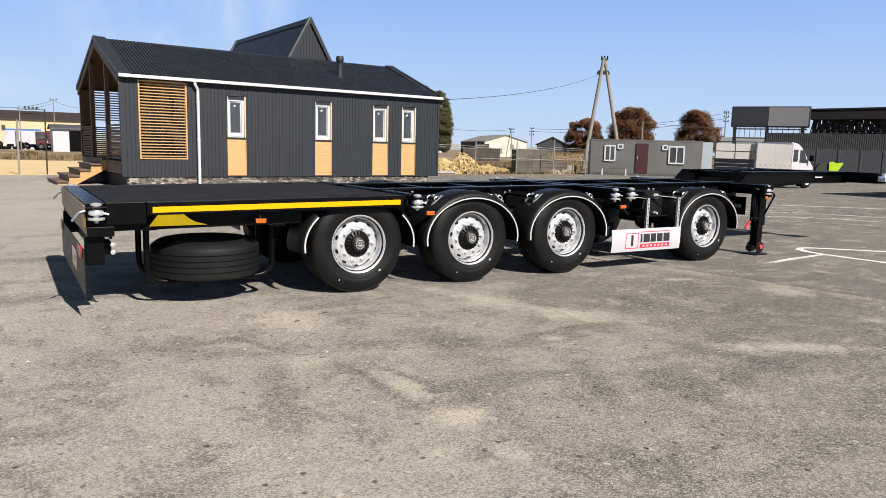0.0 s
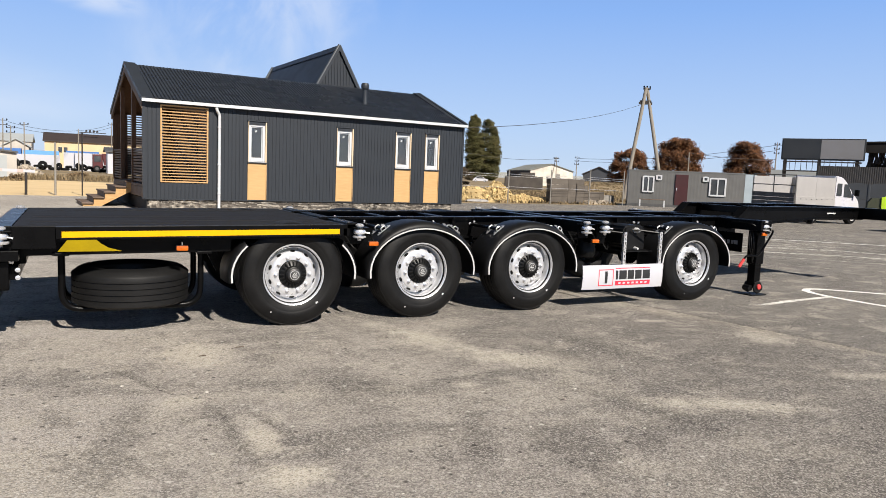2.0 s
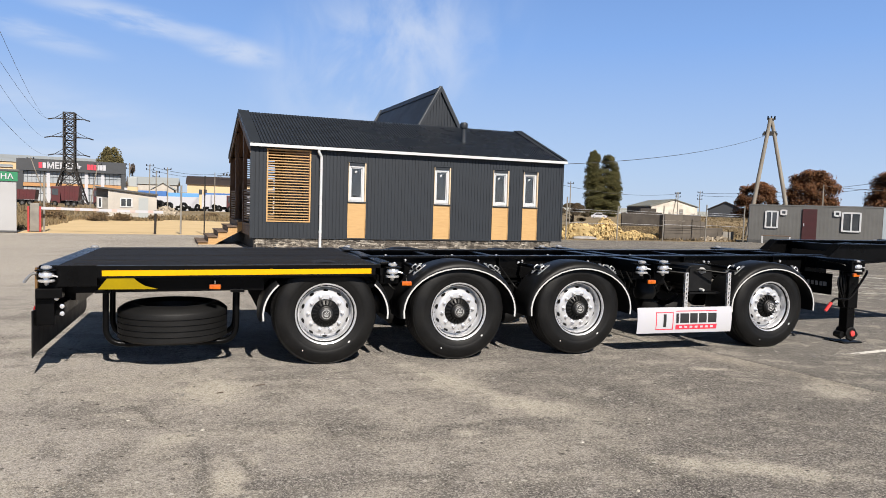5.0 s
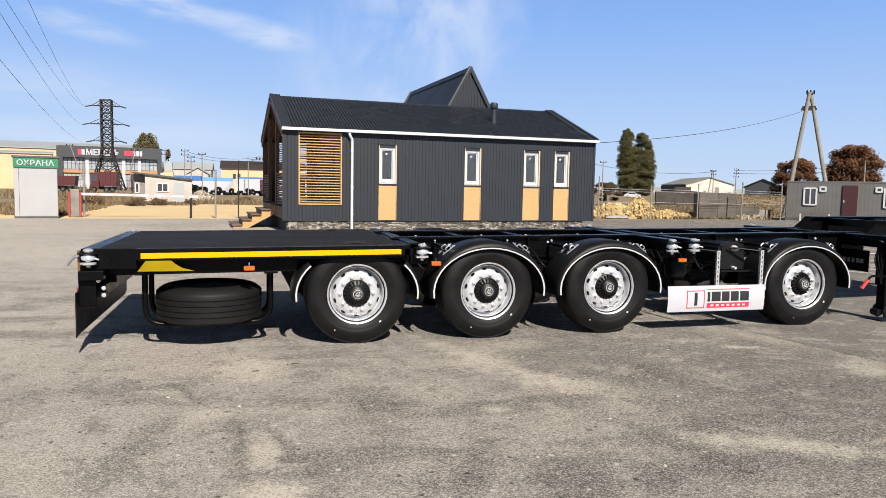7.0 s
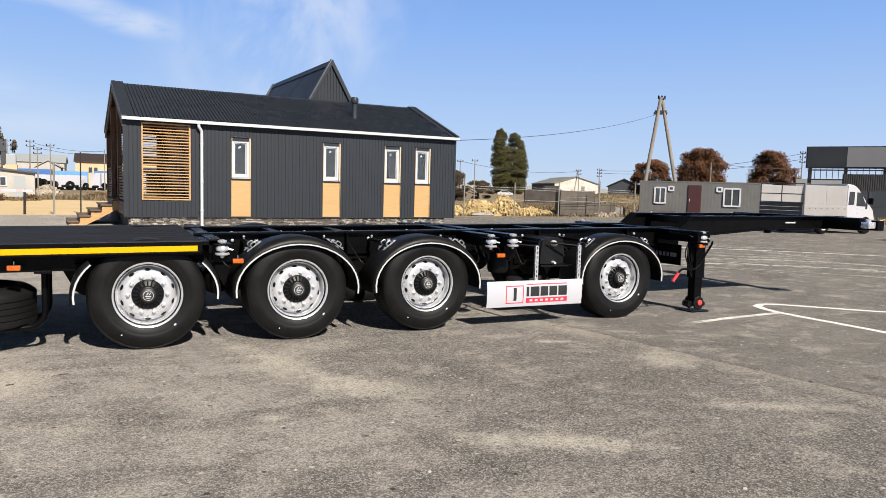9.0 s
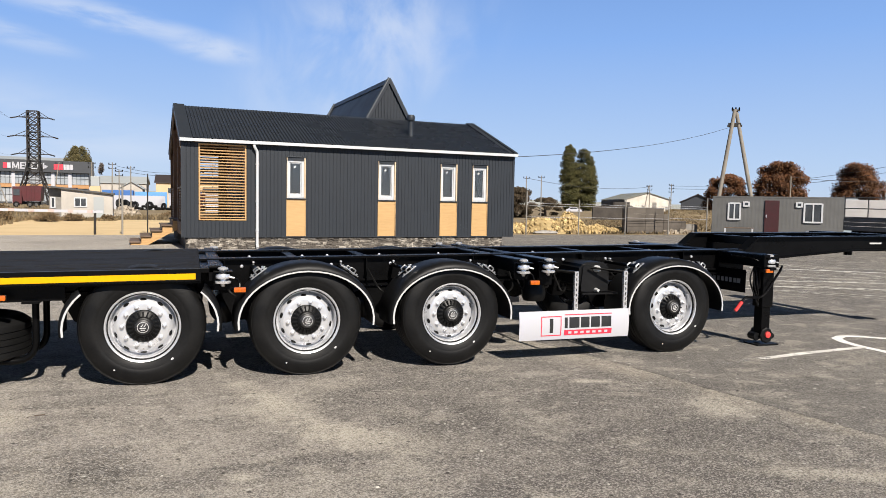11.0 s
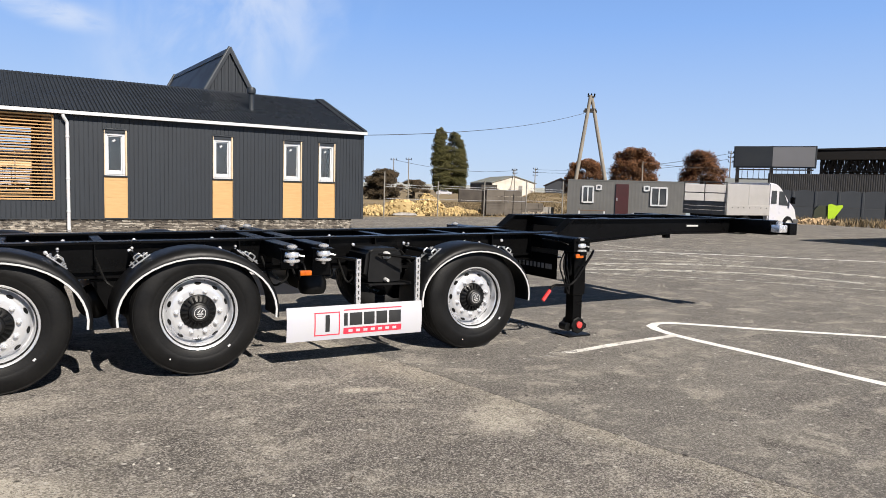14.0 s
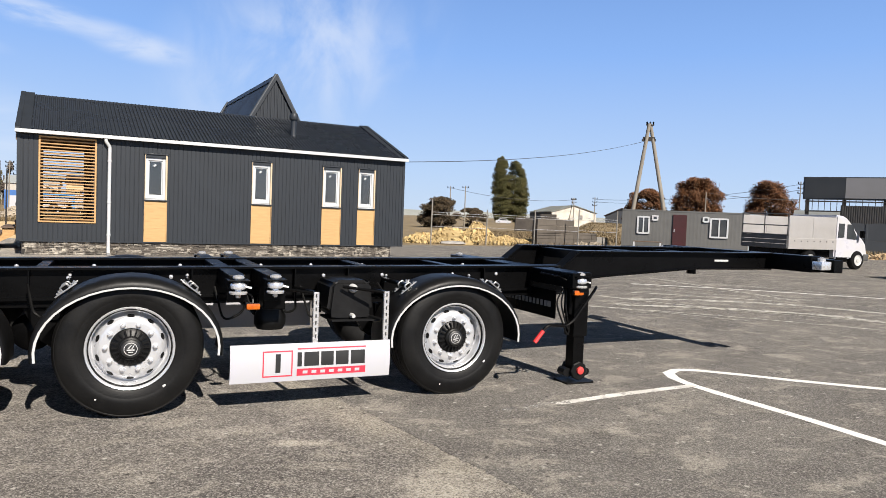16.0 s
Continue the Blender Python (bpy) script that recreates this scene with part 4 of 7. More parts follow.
def twist_lock(x, y, z, handle=1):
    t = shape()
    lathe(t, [(0, -0.098), (0.012, -0.098), (0.018, -0.092), (0.020, -0.076), (0.040, -0.074), (0.062, -0.068), (0.064, -0.056), (0.058, -0.050), (0.024, -0.048), (0.022, -0.036),
              (0.046, -0.034), (0.056, -0.026), (0.058, -0.004), (0.052, 0.008), (0.034, 0.014), (0.028, 0.018), (0.028, 0.036), (0.040, 0.040), (0.042, 0.050), (0.034, 0.060), (0.016, 0.066), (0, 0.067)], pose(x, y, z), 28)
    rod(t, (x + 0.03 * handle, y - 0.02, z - 0.012), (x + 0.088 * handle, y - 0.03, z - 0.025), 0.0075, 8)
    lk = part("twist_lock", t, ZINC, trailer, "bright zinc container twist lock", True)
    p = shape()
    box(p, x - 0.075, x + 0.075, y - 0.055, y + 0.09, z + 0.022, z + 0.032, 0.003)
    box(p, x - 0.07, x + 0.07, y + 0.055, y + 0.075, z - 0.13, z + 0.022, 0.003)
    part("lock_plate", p, BLACK, lk)


for x, y, z, h in ((-2.27, -0.085, 0.832, 1), (0.61, -0.06, 0.862, 1), (3.30, -0.06, 0.900, 1), (3.56, -0.06, 0.905, 1), (6.20, -0.07, 0.925, 1)):
    twist_lock(x, y, z, h)
for x, z in ((-2.27, 0.83), (0.61, 0.862), (3.3, 0.90), (3.56, 0.905), (6.2, 0.925)):
    twist_lock(x, 2.36, z + 0.02, 1)


def marker(x, y, z):
    b = shape()
    box(b, x - 0.048, x + 0.048, y - 0.022, y, z - 0.021, z + 0.021, 0.0105)
    a = part("marker_lamp", b, AMBER, trailer, "amber side marker lamp", True)
    b = box(shape(), x - 0.050, x + 0.050, y, y + 0.02, z - 0.022, z + 0.022, 0.006)
    part("lamp_base", b, FENDER, a)
    b = pipe(shape(), bend([(x, y + 0.01, z + 0.02), (x, y + 0.03, z + 0.07), (x - 0.12, y + 0.12, z + 0.13), (x - 0.14, y + 0.4, z + 0.14)], 0.05), 0.008, 6)
    part("lamp_bracket", b, BLACK, a)


for x, y, z in ((-0.97, -0.07, 0.715), (0.74, -0.09, 0.74), (3.40, -0.09, 0.745), (6.16, -0.10, 0.815)):
    marker(x, y, z)


def spare():
    w = shape()
    rows = [(0.30, 0.215), (0.34, 0.20), (0.41, 0.196), (0.445, 0.205), (0.462, 0.216)]
    for z0, z1 in ((0.222, 0.262), (0.272, 0.312), (0.322, 0.362), (0.372, 0.412), (0.422, 0.462)):
        rows += [(0.472, z0), (0.474, z1), (0.463, z1 + 0.002), (0.463, z1 + 0.008)]
    rows = rows[:-2] + [(0.468, 0.474), (0.456, 0.484), (0.452, 0.488), (0.449, 0.487), (0.43, 0.505), (0.40, 0.520), (0.37, 0.527), (0.34, 0.526), (0.335, 0.521), (0.305, 0.506), (0.29, 0.492)]
    lathe(w, rows, pose(-1.33, 0.42, 0.0), 64)
    # lighter rubber than the wheels: sunlight on the tread is put into the colour
    return part("spare_tyre", w, mat("sunlit_tread_rubber", (0.0090, 0.0088, 0.0087), (0.0045, 0.0045, 0.0045), 0.6, scale=6, fine=60, bump=0.12, spec=0.25, stretch=(1, 1, 4)), trailer, "black spare tyre lying flat in its carrier", True)


sp = spare()
rim = lathe(shape(), [(0.292, 0.492), (0.285, 0.48), (0.265, 0.36), (0.20, 0.34), (0.12, 0.34), (0.11, 0.32), (0, 0.32)], pose(-1.33, 0.42, 0), 36)
part("spare_rim", rim, mat("black_rim", (0.012, 0.012, 0.012), (0.02, 0.02, 0.02), 0.5), sp, "", True)
for y in (0.20, 0.64):
    bm = pipe(shape(), bend([(-1.87, y, 0.68), (-1.87, y, 0.185), (-0.78, y, 0.185), (-0.78, y, 0.68)], 0.16, 7), 0.026, 12)
    part("carrier_tube", bm, BLACK, trailer, "bent black tube of the spare wheel carrier", True)
for x in (-1.87, -0.78):
    part("carrier_plate", box(shape(), x - 0.06, x + 0.06, 0.0, 0.70, 0.655, 0.68, 0.004), BLACK, trailer)

# rear end: underrun bar, lamps and the hanging flap
bm = box(shape(), -2.28, -2.16, 0.02, 2.28, 0.47, 0.58, 0.01)
for y in (0.35, 1.95):
    box(bm, -2.30, -2.12, y - 0.05, y + 0.05, 0.56, 0.66, 0.01)
part("underrun_bar", bm, BLACK, trailer)
bm = box(shape(), -2.36, -2.22, -0.06, 0.02, 0.40, 0.63, 0.012)
a, b = both("lamp_bracket", bm, BLACK)
for y in (0.02, 0.15):
    bm = lathe(shape(), [(0.055, 0), (0.053, 0.008), (0.04, 0.014), (0, 0.016)], pose(-2.376, y + 0.03, 0.50, 0, -90, 0), 20)
    both("tail_lamp", bm, RED_LENS, "round red tail lamp", True)
bm = shape()
prism(bm, [(-0.12, 0.53), (2.42, 0.53), (2.42, 0.20), (2.30, 0.165), (0.0, 0.165), (-0.12, 0.15)], "x", -2.372, -2.364)
flap = part("rear_flap", bm, FENDER, trailer, "black rubber rear flap with faded print")
bm = box(shape(), -2.3755, -2.3725, 0.55, 1.05, 0.26, 0.44)
part("print", bm, RED_LENS, flap, "dull red printed patch")
bm = shape()
for k in range(5):
    box(bm, -2.3755, -2.3725, 1.15 + k * 0.16, 1.26 + k * 0.16, 0.27, 0.42)
part("print", bm, mat("faded_print", (0.16, 0.16, 0.16)), flap, "row of faded grey bars")
for y, s in ((-0.06, 1), (2.36, -1)):
    bm = pipe(shape(), bend([(-2.34, y, 0.835), (-2.39, y, 0.822), (-2.44, y + 0.01, 0.755)], 0.02), 0.011, 8)
    part("lock_lever", bm, CLAMP, trailer, "dull zinc lever", True)
for x, z in ((-2.20, 0.625), (-2.16, 0.56), (-2.16, 0.50)):
    bm = lathe(shape(), [(0.019, 0), (0.018, 0.008), (0, 0.012)], pose(x, -0.10 if z > 0.7 else -0.065, z, 90), 14)
    part("bolt", bm, ZINC, trailer)

# name board with printed shapes
board = shape()
rows = []
for k in range(9):
    z = 0.195 + 0.275 * k / 8
    y = -0.105 + 0.014 * ((k - 4) / 4) ** 2
    rows.append((y, z))
prism(board, [(y, z) for y, z in rows] + [(y + 0.004, z) for y, z in rows[::-1]], "x", 3.25, 4.44)
nb = part("name_board", board, WHITE_SHEET, trailer, "white side board with red and black printed shapes", True)
b2 = shape()
prism(b2, [(2 * MID - y, z) for y, z in rows] + [(2 * MID - y - 0.004, z) for y, z in rows[::-1]], "x", 3.25, 4.44)
part("name_board", b2, WHITE_SHEET, trailer, "plain white side board", True)


def decal(name, x0, x1, z0, z1, material, label=""):
    def yy(z):
        return -0.105 + 0.014 * ((z - 0.3325) / 0.1375) ** 2 - 0.002
    bm = shape()
    n = 5
    for k in range(n):
        za, zb = z0 + (z1 - z0) * k / n, z0 + (z1 - z0) * (k + 1) / n
        bm.faces.new([bm.verts.new(p) for p in ((x0, yy(za), za), (x1, yy(za), za), (x1, yy(zb), zb), (x0, yy(zb), zb))])
    return part(name, bm, material, nb, label)


for x0, x1, z0, z1 in ((3.475, 3.690, 0.412, 0.421), (3.475, 3.690, 0.232, 0.241), (3.475, 3.484, 0.241, 0.412), (3.681, 3.690, 0.241, 0.412), (3.725, 4.245, 0.425, 0.434)):
    decal("frame_line", x0, x1, z0, z1, RED, "red printed line")
decal("print_bar", 3.567, 3.603, 0.262, 0.398, PRINT_BLACK, "black printed bar")
decal("print_band", 3.722, 4.245, 0.232, 0.284, RED, "red printed band")
for x0, x1 in ((3.725, 3.757), (3.775, 3.885), (3.900, 3.995), (4.012, 4.110), (4.128, 4.238)):
    decal("print_block", x0, x1, 0.302, 0.405, PRINT_BLACK, "black printed block")
for k in range(7):
    x = 3.765 + k * 0.066
    o = decal("print_dash", x, x + 0.036, 0.247, 0.269, WHITE_SHEET, "small white printed dash")
    o.location.y = -0.002
for x in (3.86, 4.41):
    bm = box(shape(), x - 0.016, x + 0.016, -0.074, -0.066, 0.46, 0.84, 0.002)
    box(bm, x - 0.020, x - 0.016, -0.074, -0.045, 0.46, 0.84)
    box(bm, x + 0.016, x + 0.020, -0.074, -0.045, 0.46, 0.84)
    br = part("board_bracket", bm, ZINC, trailer, "slotted galvanised bracket")
    # black strips on the solid bracket paint the dark inside of its slots
    for k in range(7):
        z = 0.50 + k * 0.05
        s = box(shape(), x - 0.005, x + 0.005, -0.0755, -0.0735, z, z + 0.026)
        part("slot", s, PRINT_BLACK, br)
    bm = shape()
    rod(bm, (x, -0.05, 0.83), (x, 0.6, 0.80), 0.016, 8)
    rod(bm, (x, -0.05, 0.83), (x - 0.3, 0.1, 0.86), 0.011, 8)
    part("bracket_arm", bm, BLACK, trailer)
# water box and air reservoir behind the board
bm = prism(shape(), [(4.005, 0.66), (4.03, 0.88), (4.07, 0.905), (4.33, 0.905), (4.36, 0.88), (4.375, 0.66), (4.32, 0.64), (4.30, 0.585), (4.08, 0.585), (4.06, 0.64)], "y", 0.14, 0.58)
bmesh.ops.bevel(bm, geom=bm.edges[:], offset=0.028, segments=3, affect="EDGES")
tk = part("water_box", bm, FENDER, trailer, "rounded black plastic water box", True)
part("drip_flange", prism(shape(), [(4.03, 0.10), (4.42, 0.08), (4.45, 0.14), (4.40, 0.42), (4.02, 0.42)], "z", 0.590, 0.604), FENDER, tk)
for z, r in ((0.845, 0.035), (0.630, 0.020)):
    bm = lathe(shape(), [(r, 0), (r, 0.03), (r * 0.7, 0.045), (r * 0.7, 0.06), (0, 0.062)], pose(4.20, 0.143, z, 90), 14)
    part("cap", bm, WHITE_TRIM, tk, "white screw cap", True)
bm = lathe(shape(), [(0, 0), (0.10, 0.02), (0.14, 0.06), (0.14, 0.9), (0.10, 0.94), (0, 0.96)], pose(3.72, 0.95, 0.60, 0, 90, 90) , 24)
part("air_tank", bm, BLACK, trailer, "", True)
bm = lathe(shape(), [(0, 0.52), (0.10, 0.52), (0.12, 0.56), (0.12, 0.62), (0.10, 0.66), (0.10, 0.76), (0, 0.78)], pose(3.60, 0.32, 0), 20)
part("brake_cylinder", bm, HUB_BLACK, trailer, "", True)
bm = box(shape(), 3.50, 3.66, 0.05, 0.25, 0.70, 0.86, 0.01)
part("valve_box", bm, BLACK, trailer)
for k in range(6):
    bm = pipe(shape(), bend([(3.2 + 0.22 * k, 0.45, 0.83), (3.25 + 0.22 * k, 0.3, 0.58 + 0.03 * (k % 3)), (3.42 + 0.2 * k, 0.4, 0.64), (3.45 + 0.2 * k, 0.6, 0.80)], 0.08), 0.009, 6)
    part("air_hose", bm, RUBBER, trailer)
for x in (0.62, 1.95, 4.55):
    bm = pipe(shape(), bend([(x, 0.55, 0.84), (x + 0.06, 0.3, 0.66), (x + 0.2, 0.4, 0.58), (x + 0.26, 0.6, 0.72)], 0.08), 0.010, 6)
    part("air_hose", bm, RUBBER, trailer)
# two tanks added to block and shade the bright ground between the axles
for x in (0.66, 1.96):
    bm = lathe(shape(), [(0, 0), (0.10, 0.015), (0.14, 0.05), (0.14, 0.80), (0.10, 0.835), (0, 0.85)], pose(x, 1.58, 0.47, 90, 0, 0), 24)
    part("air_tank", bm, BLACK, trailer, "", True)
# side guard rails between the wheels
bm = sbox(shape(), 0.9, 6.2, 0.60, 0.64, 0.70, 0.72)
part("cable_tray", bm, BLACK, trailer)

# front bolster, landing legs
bm = sbox(shape(), 6.10, 6.30, -0.10, 2.40, 0.79, 0.925, 0.008)
part("front_bolster", bm, BLACK, trailer)
bm = sbox(shape(), 6.16, 6.24, -0.13, -0.02, 0.76, 0.79, 0.004)
part("lock_shelf", bm, BLACK, trailer)
for k, (y, sgn) in enumerate(((0.12, 1), (2.18, -1))):
    leg = shape()
    box(leg, 6.235, 6.385, y - 0.075, y + 0.075, 0.40, 0.93, 0.012)
    box(leg, 6.20, 6.235, y - 0.045, y + 0.045, 0.60, 0.90, 0.004)
    lg = part("landing_leg", leg, BLACK, trailer, "black telescopic landing leg")
    b = box(shape(), 6.252, 6.368, y - 0.058, y + 0.058, 0.07, 0.42, 0.008)
    part("inner_tube", b, BLACK, lg)
    b = shape()
    for yy in (y - 0.085, y + 0.060):
        lathe(b, [(0, 0), (0.078, 0), (0.086, 0.006), (0.086, 0.020), (0.078, 0.026), (0, 0.026)], pose(6.31, yy + 0.026, 0.090, 90), 8)
    rod(b, (6.205, y - 0.05, 0.080), (6.205, y + 0.05, 0.080), 0.042, 8)
    rod(b, (6.412, y - 0.05, 0.075), (6.412, y + 0.05, 0.075), 0.034, 8)
    part("foot_roller", b, HUB_BLACK, lg)
    b = lathe(shape(), [(0.036, 0), (0.034, 0.015), (0.012, 0.02), (0, 0.02)], pose(6.315, y - 0.086 * sgn, 0.098, 90 * sgn), 12)
    part("axle_cap", b, mat("red_cap", (0.62, 0.06, 0.05), (0.5, 0.04, 0.04), 0.5) if k == 0 else RED_LENS, lg, "red end cap")
    b = prism(shape(), [(6.17, y - 0.11), (6.45, y - 0.11), (6.47, y - 0.08), (6.47, y + 0.08), (6.45, y + 0.11), (6.17, y + 0.11)], "z", LOW + 0.004, LOW + 0.018)
    part("base_plate", b, RUBBER, lg)
b = pipe(shape(), bend([(6.38, -0.06, 0.86), (6.33, -0.10, 0.83), (6.12, -0.11, 0.575), (6.05, -0.11, 0.53), (5.86, -0.11, 0.545), (5.80, -0.11, 0.48)], 0.05), 0.013, 8)
ck = part("crank_handle", b, BLACK, trailer, "", True)
b = rod(shape(), (5.815, -0.11, 0.495), (5.735, -0.11, 0.40), 0.019, 10)
part("grip", b, mat("red_grip", (0.66, 0.04, 0.04), (0.55, 0.03, 0.03), 0.4), ck, "red rubber grip")
for k in range(3):
    b = pipe(shape(), bend([(6.18, 0.1, 0.9), (6.10 - 0.05 * k, 0.0, 0.72), (6.16, 0.02, 0.5 - 0.05 * k), (6.3, 0.2, 0.55)], 0.08), 0.008, 6)
    part("air_hose", b, RUBBER, trailer)
# dark banner across the front, printed side forward
bm = box(shape(), 6.13, 6.14, 0.20, 2.10, 0.545, 0.80)
bn = part("cross_banner", bm, BLACK, trailer, "dark rubber banner with reversed pale print")
bm = shape()
for k in range(13):
    w = 0.040 if k else 0.055
    box(bm, 6.126, 6.1285, 0.27 + k * 0.066, 0.27 + k * 0.066 + w, 0.643, 0.695)
part("print", bm, mat("pale_print", (0.28, 0.28, 0.28)), bn, "row of pale bars")

# gooseneck
neck = [(6.30, 0.84), (6.42, 0.97), (6.62, 1.135), (9.22, 1.150), (9.22, 0.985), (8.1, 0.985), (6.95, 0.905)]
for y in (0.60, 1.70):
    bm = prism(shape(), neck, "y", y - 0.008, y + 0.008)
    top = [(6.40, 0.955), (6.62, 1.135), (9.22, 1.150), (9.22, 1.162), (6.615, 1.148), (6.385, 0.965)]
    prism(bm, top, "y", y - 0.07, y + 0.07)
    prism(bm, [(6.30, 0.83), (6.95, 0.893), (8.1, 0.973), (9.22, 0.973), (9.22, 0.985), (8.1, 0.985), (6.95, 0.905), (6.30, 0.842)], "y", y - 0.07, y + 0.07)
    part("gooseneck_beam", bm, BLACK, trailer)
for x in (6.9, 7.7, 8.5):
    bm = box(shape(), x - 0.05, x + 0.05, 0.608, 1.692, 1.03, 1.13, 0.006)
    part("neck_cross_member", bm, BLACK, trailer)
bm = box(shape(), 9.20, 9.36, 0.02, 2.28, 0.985, 1.16, 0.01)
part("nose_bolster", bm, BLACK, trailer)
for y0, y1 in ((-0.13, 0.03), (2.27, 2.43)):
    bm = box(shape(), 9.20, 9.35, y0 + 0.02, y1 - 0.02, 1.02, 1.11, 0.012)
    lathe(bm, [(0.04, 0), (0.04, 0.03), (0, 0.05)], pose(9.27, (y0 + y1) / 2, 1.11), 12)
    part("nose_lock", bm, ZINC, trailer, "bright zinc lock housing", True)
    bm = box(shape(), 9.365, 9.50, y0, y1 + 0.02, 0.99, 1.13, 0.008)
    part("pin_box", bm, BLACK, trailer)
bm = prism(shape(), [(6.95, 0.880), (8.1, 0.960), (9.10, 0.960), (9.10, 0.970), (8.1, 0.970), (6.95, 0.890)], "y", 0.672, 1.628)
part("coupler_plate", bm, BLACK, trailer)
bm = rod(shape(), (8.25, 0.75, 0.975), (8.25, 0.75, 0.91), 0.05, 12)
part("king_pin", bm, BLACK, trailer)
bm = box(shape(), 8.42, 8.62, 0.5895, 0.5915, 1.055, 1.075)
part("data_strip", bm, WHITE_TRIM, trailer, "small pale data strip")

# ---- house ----
HOUSE = Matrix.Translation((0.09, 16.63, LOW)) @ Matrix.Rotation(radians(4.0), 4, "Z")
house = thing("modular_house", "long anthracite metal-clad house with pitched roof, stone plinth and wooden porch", "house", HOUSE)
L, W, RID = 11.27, 7.10, 3.55
EAVE, RIDZ, FLOOR, PORCH = 3.25, 4.66, 0.80, 2.05
WINS = ((3.12, 3.72), (6.15, 6.76), (8.40, 9.03), (9.62, 10.22))
# front wall in bays, leaving the lattice and window openings free
bays = [(0.0, 0.48, 0.38, EAVE), (0.48, 1.88, 0.38, 0.88), (0.48, 1.88, 3.19, EAVE), (1.88, 3.12, 0.38, EAVE)]
for (a, b), nxt in zip(WINS, [w[0] for w in WINS[1:]] + [L]):
    bays += [(a, b, 2.88, EAVE), (b, nxt, 0.38, EAVE)]
wf = None
for a, b, lo, hi in bays:
    o = part("wall", box(shape(), a, b, 0.02, 0.16, lo, hi), CLAD, house, "anthracite profiled metal wall")
    wf = wf or o
# raised ribs of the cladding
k = 0
u = 0.07
while u < L - 0.03:
    spans = [(0.385, EAVE)]
    if 0.44 < u < 1.92:
        spans = [(0.385, 0.84), (3.22, EAVE)]
    for a, b in WINS:
        if a - 0.03 < u < b + 0.03:
            spans = [(2.93, EAVE)]
    for lo, hi in spans:
        bm = prism(shape(), [(u - 0.053, 0.022), (u - 0.047, 0.010), (u + 0.047, 0.010), (u + 0.053, 0.022)], "z", lo, hi)
        part("cladding_rib", bm, CLAD, wf)
    u += 0.118
bm = shape()
box(bm, -0.02, 0.06, -0.012, 0.05, 0.36, EAVE)
box(bm, L - 0.06, L + 0.02, -0.012, 0.05, 0.36, EAVE)
box(bm, 0, L, -0.012, 0.03, 0.355, 0.385)
part("corner_trim", bm, FLASH, house)
# other walls
bm = shape()
box(bm, PORCH, L, W - 0.16, W - 0.02, 0.38, EAVE)
box(bm, L - 0.16, L - 0.02, 0.16, W - 0.16, 0.38, EAVE)
prism(bm, [(0.02, EAVE), (W - 0.02, EAVE), (RID, RIDZ - 0.02)], "x", L - 0.16, L - 0.02)
part("wall", bm, CLAD, house, "anthracite profiled metal wall")
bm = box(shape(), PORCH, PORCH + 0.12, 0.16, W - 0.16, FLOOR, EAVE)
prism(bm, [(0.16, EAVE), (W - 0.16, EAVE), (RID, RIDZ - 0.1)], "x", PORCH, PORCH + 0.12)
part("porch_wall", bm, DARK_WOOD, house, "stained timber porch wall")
bm = box(shape(), PORCH - 0.03, PORCH - 0.002, 2.2, 3.2, FLOOR, FLOOR + 2.05, 0.01)
part("porch_door", bm, ROOF_BROWN, house, "dark brown porch door")
bm = box(shape(), 0.02, L - 0.2, 0.16, W - 0.16, 0.55, 0.72)
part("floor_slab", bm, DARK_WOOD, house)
bm = box(shape(), PORCH + 0.2, L - 0.2, 2.6, 2.7, 0.72, EAVE)
part("room_wall", bm, INSIDE, house, "plain grey inner wall")
for k in range(14):
    bm = box(shape(), 0.0, PORCH, 0.17 + k * 0.48, 0.17 + k * 0.48 + 0.47, 0.725, FLOOR, 0.004)
    part("porch_board", bm, GREY_WOOD, house)
# roof: profiled sheets on both slopes
def roof_slope(y0, z0, y1, z1, name):
    bm = shape()
    prof, x = [], 0.28
    pitch = 0.108
    while x < L - 0.28:
        prof += [(x, 0.0), (x + 0.030, 0.0), (x + 0.044, 0.044), (x + 0.080, 0.044), (x + 0.098, 0.0)]
        x += pitch
    n = Vector((0, -(z1 - z0) / (y1 - y0), 1)).normalized()
    rows = []
    for y, z in ((y0, z0), (y1, z1)):
        rows.append([bm.verts.new(Vector((px, y, z)) + n * (h + 0.02)) for px, h in prof])
    low = []
    for y, z in ((y0, z0), (y1, z1)):
        low.append([bm.verts.new(Vector((px, y, z)) + n * (h + 0.014)) for px, h in prof])
    for i in range(len(prof) - 1):
        bm.faces.new((rows[0][i], rows[0][i + 1], rows[1][i + 1], rows[1][i]))
        bm.faces.new((low[0][i], low[1][i], low[1][i + 1], low[0][i + 1]))
        bm.faces.new((rows[0][i], low[0][i], low[0][i + 1], rows[0][i + 1]))
    return part(name, bm, ROOF, house, "anthracite corrugated steel roof sheet")


roof_slope(-0.10, EAVE + 0.045, RID, RIDZ, "roof")
roof_slope(W + 0.10, EAVE + 0.045, RID, RIDZ, "roof")
bm = shape()
prism(bm, [(-0.02, EAVE - 0.02), (RID, RIDZ - 0.12), (W + 0.02, EAVE - 0.02), (W + 0.02, EAVE + 0.02), (RID, RIDZ - 0.01), (-0.02, EAVE + 0.02)], "x", 0.03, L - 0.03)
part("roof_deck", bm, DARK_WOOD, house, "stained boards under the roof")
bm = prism(shape(), [(RID - 0.17, RIDZ - 0.035), (RID, RIDZ + 0.055), (RID + 0.17, RIDZ - 0.035), (RID, RIDZ + 0.02)], "x", 0.2, L - 0.2)
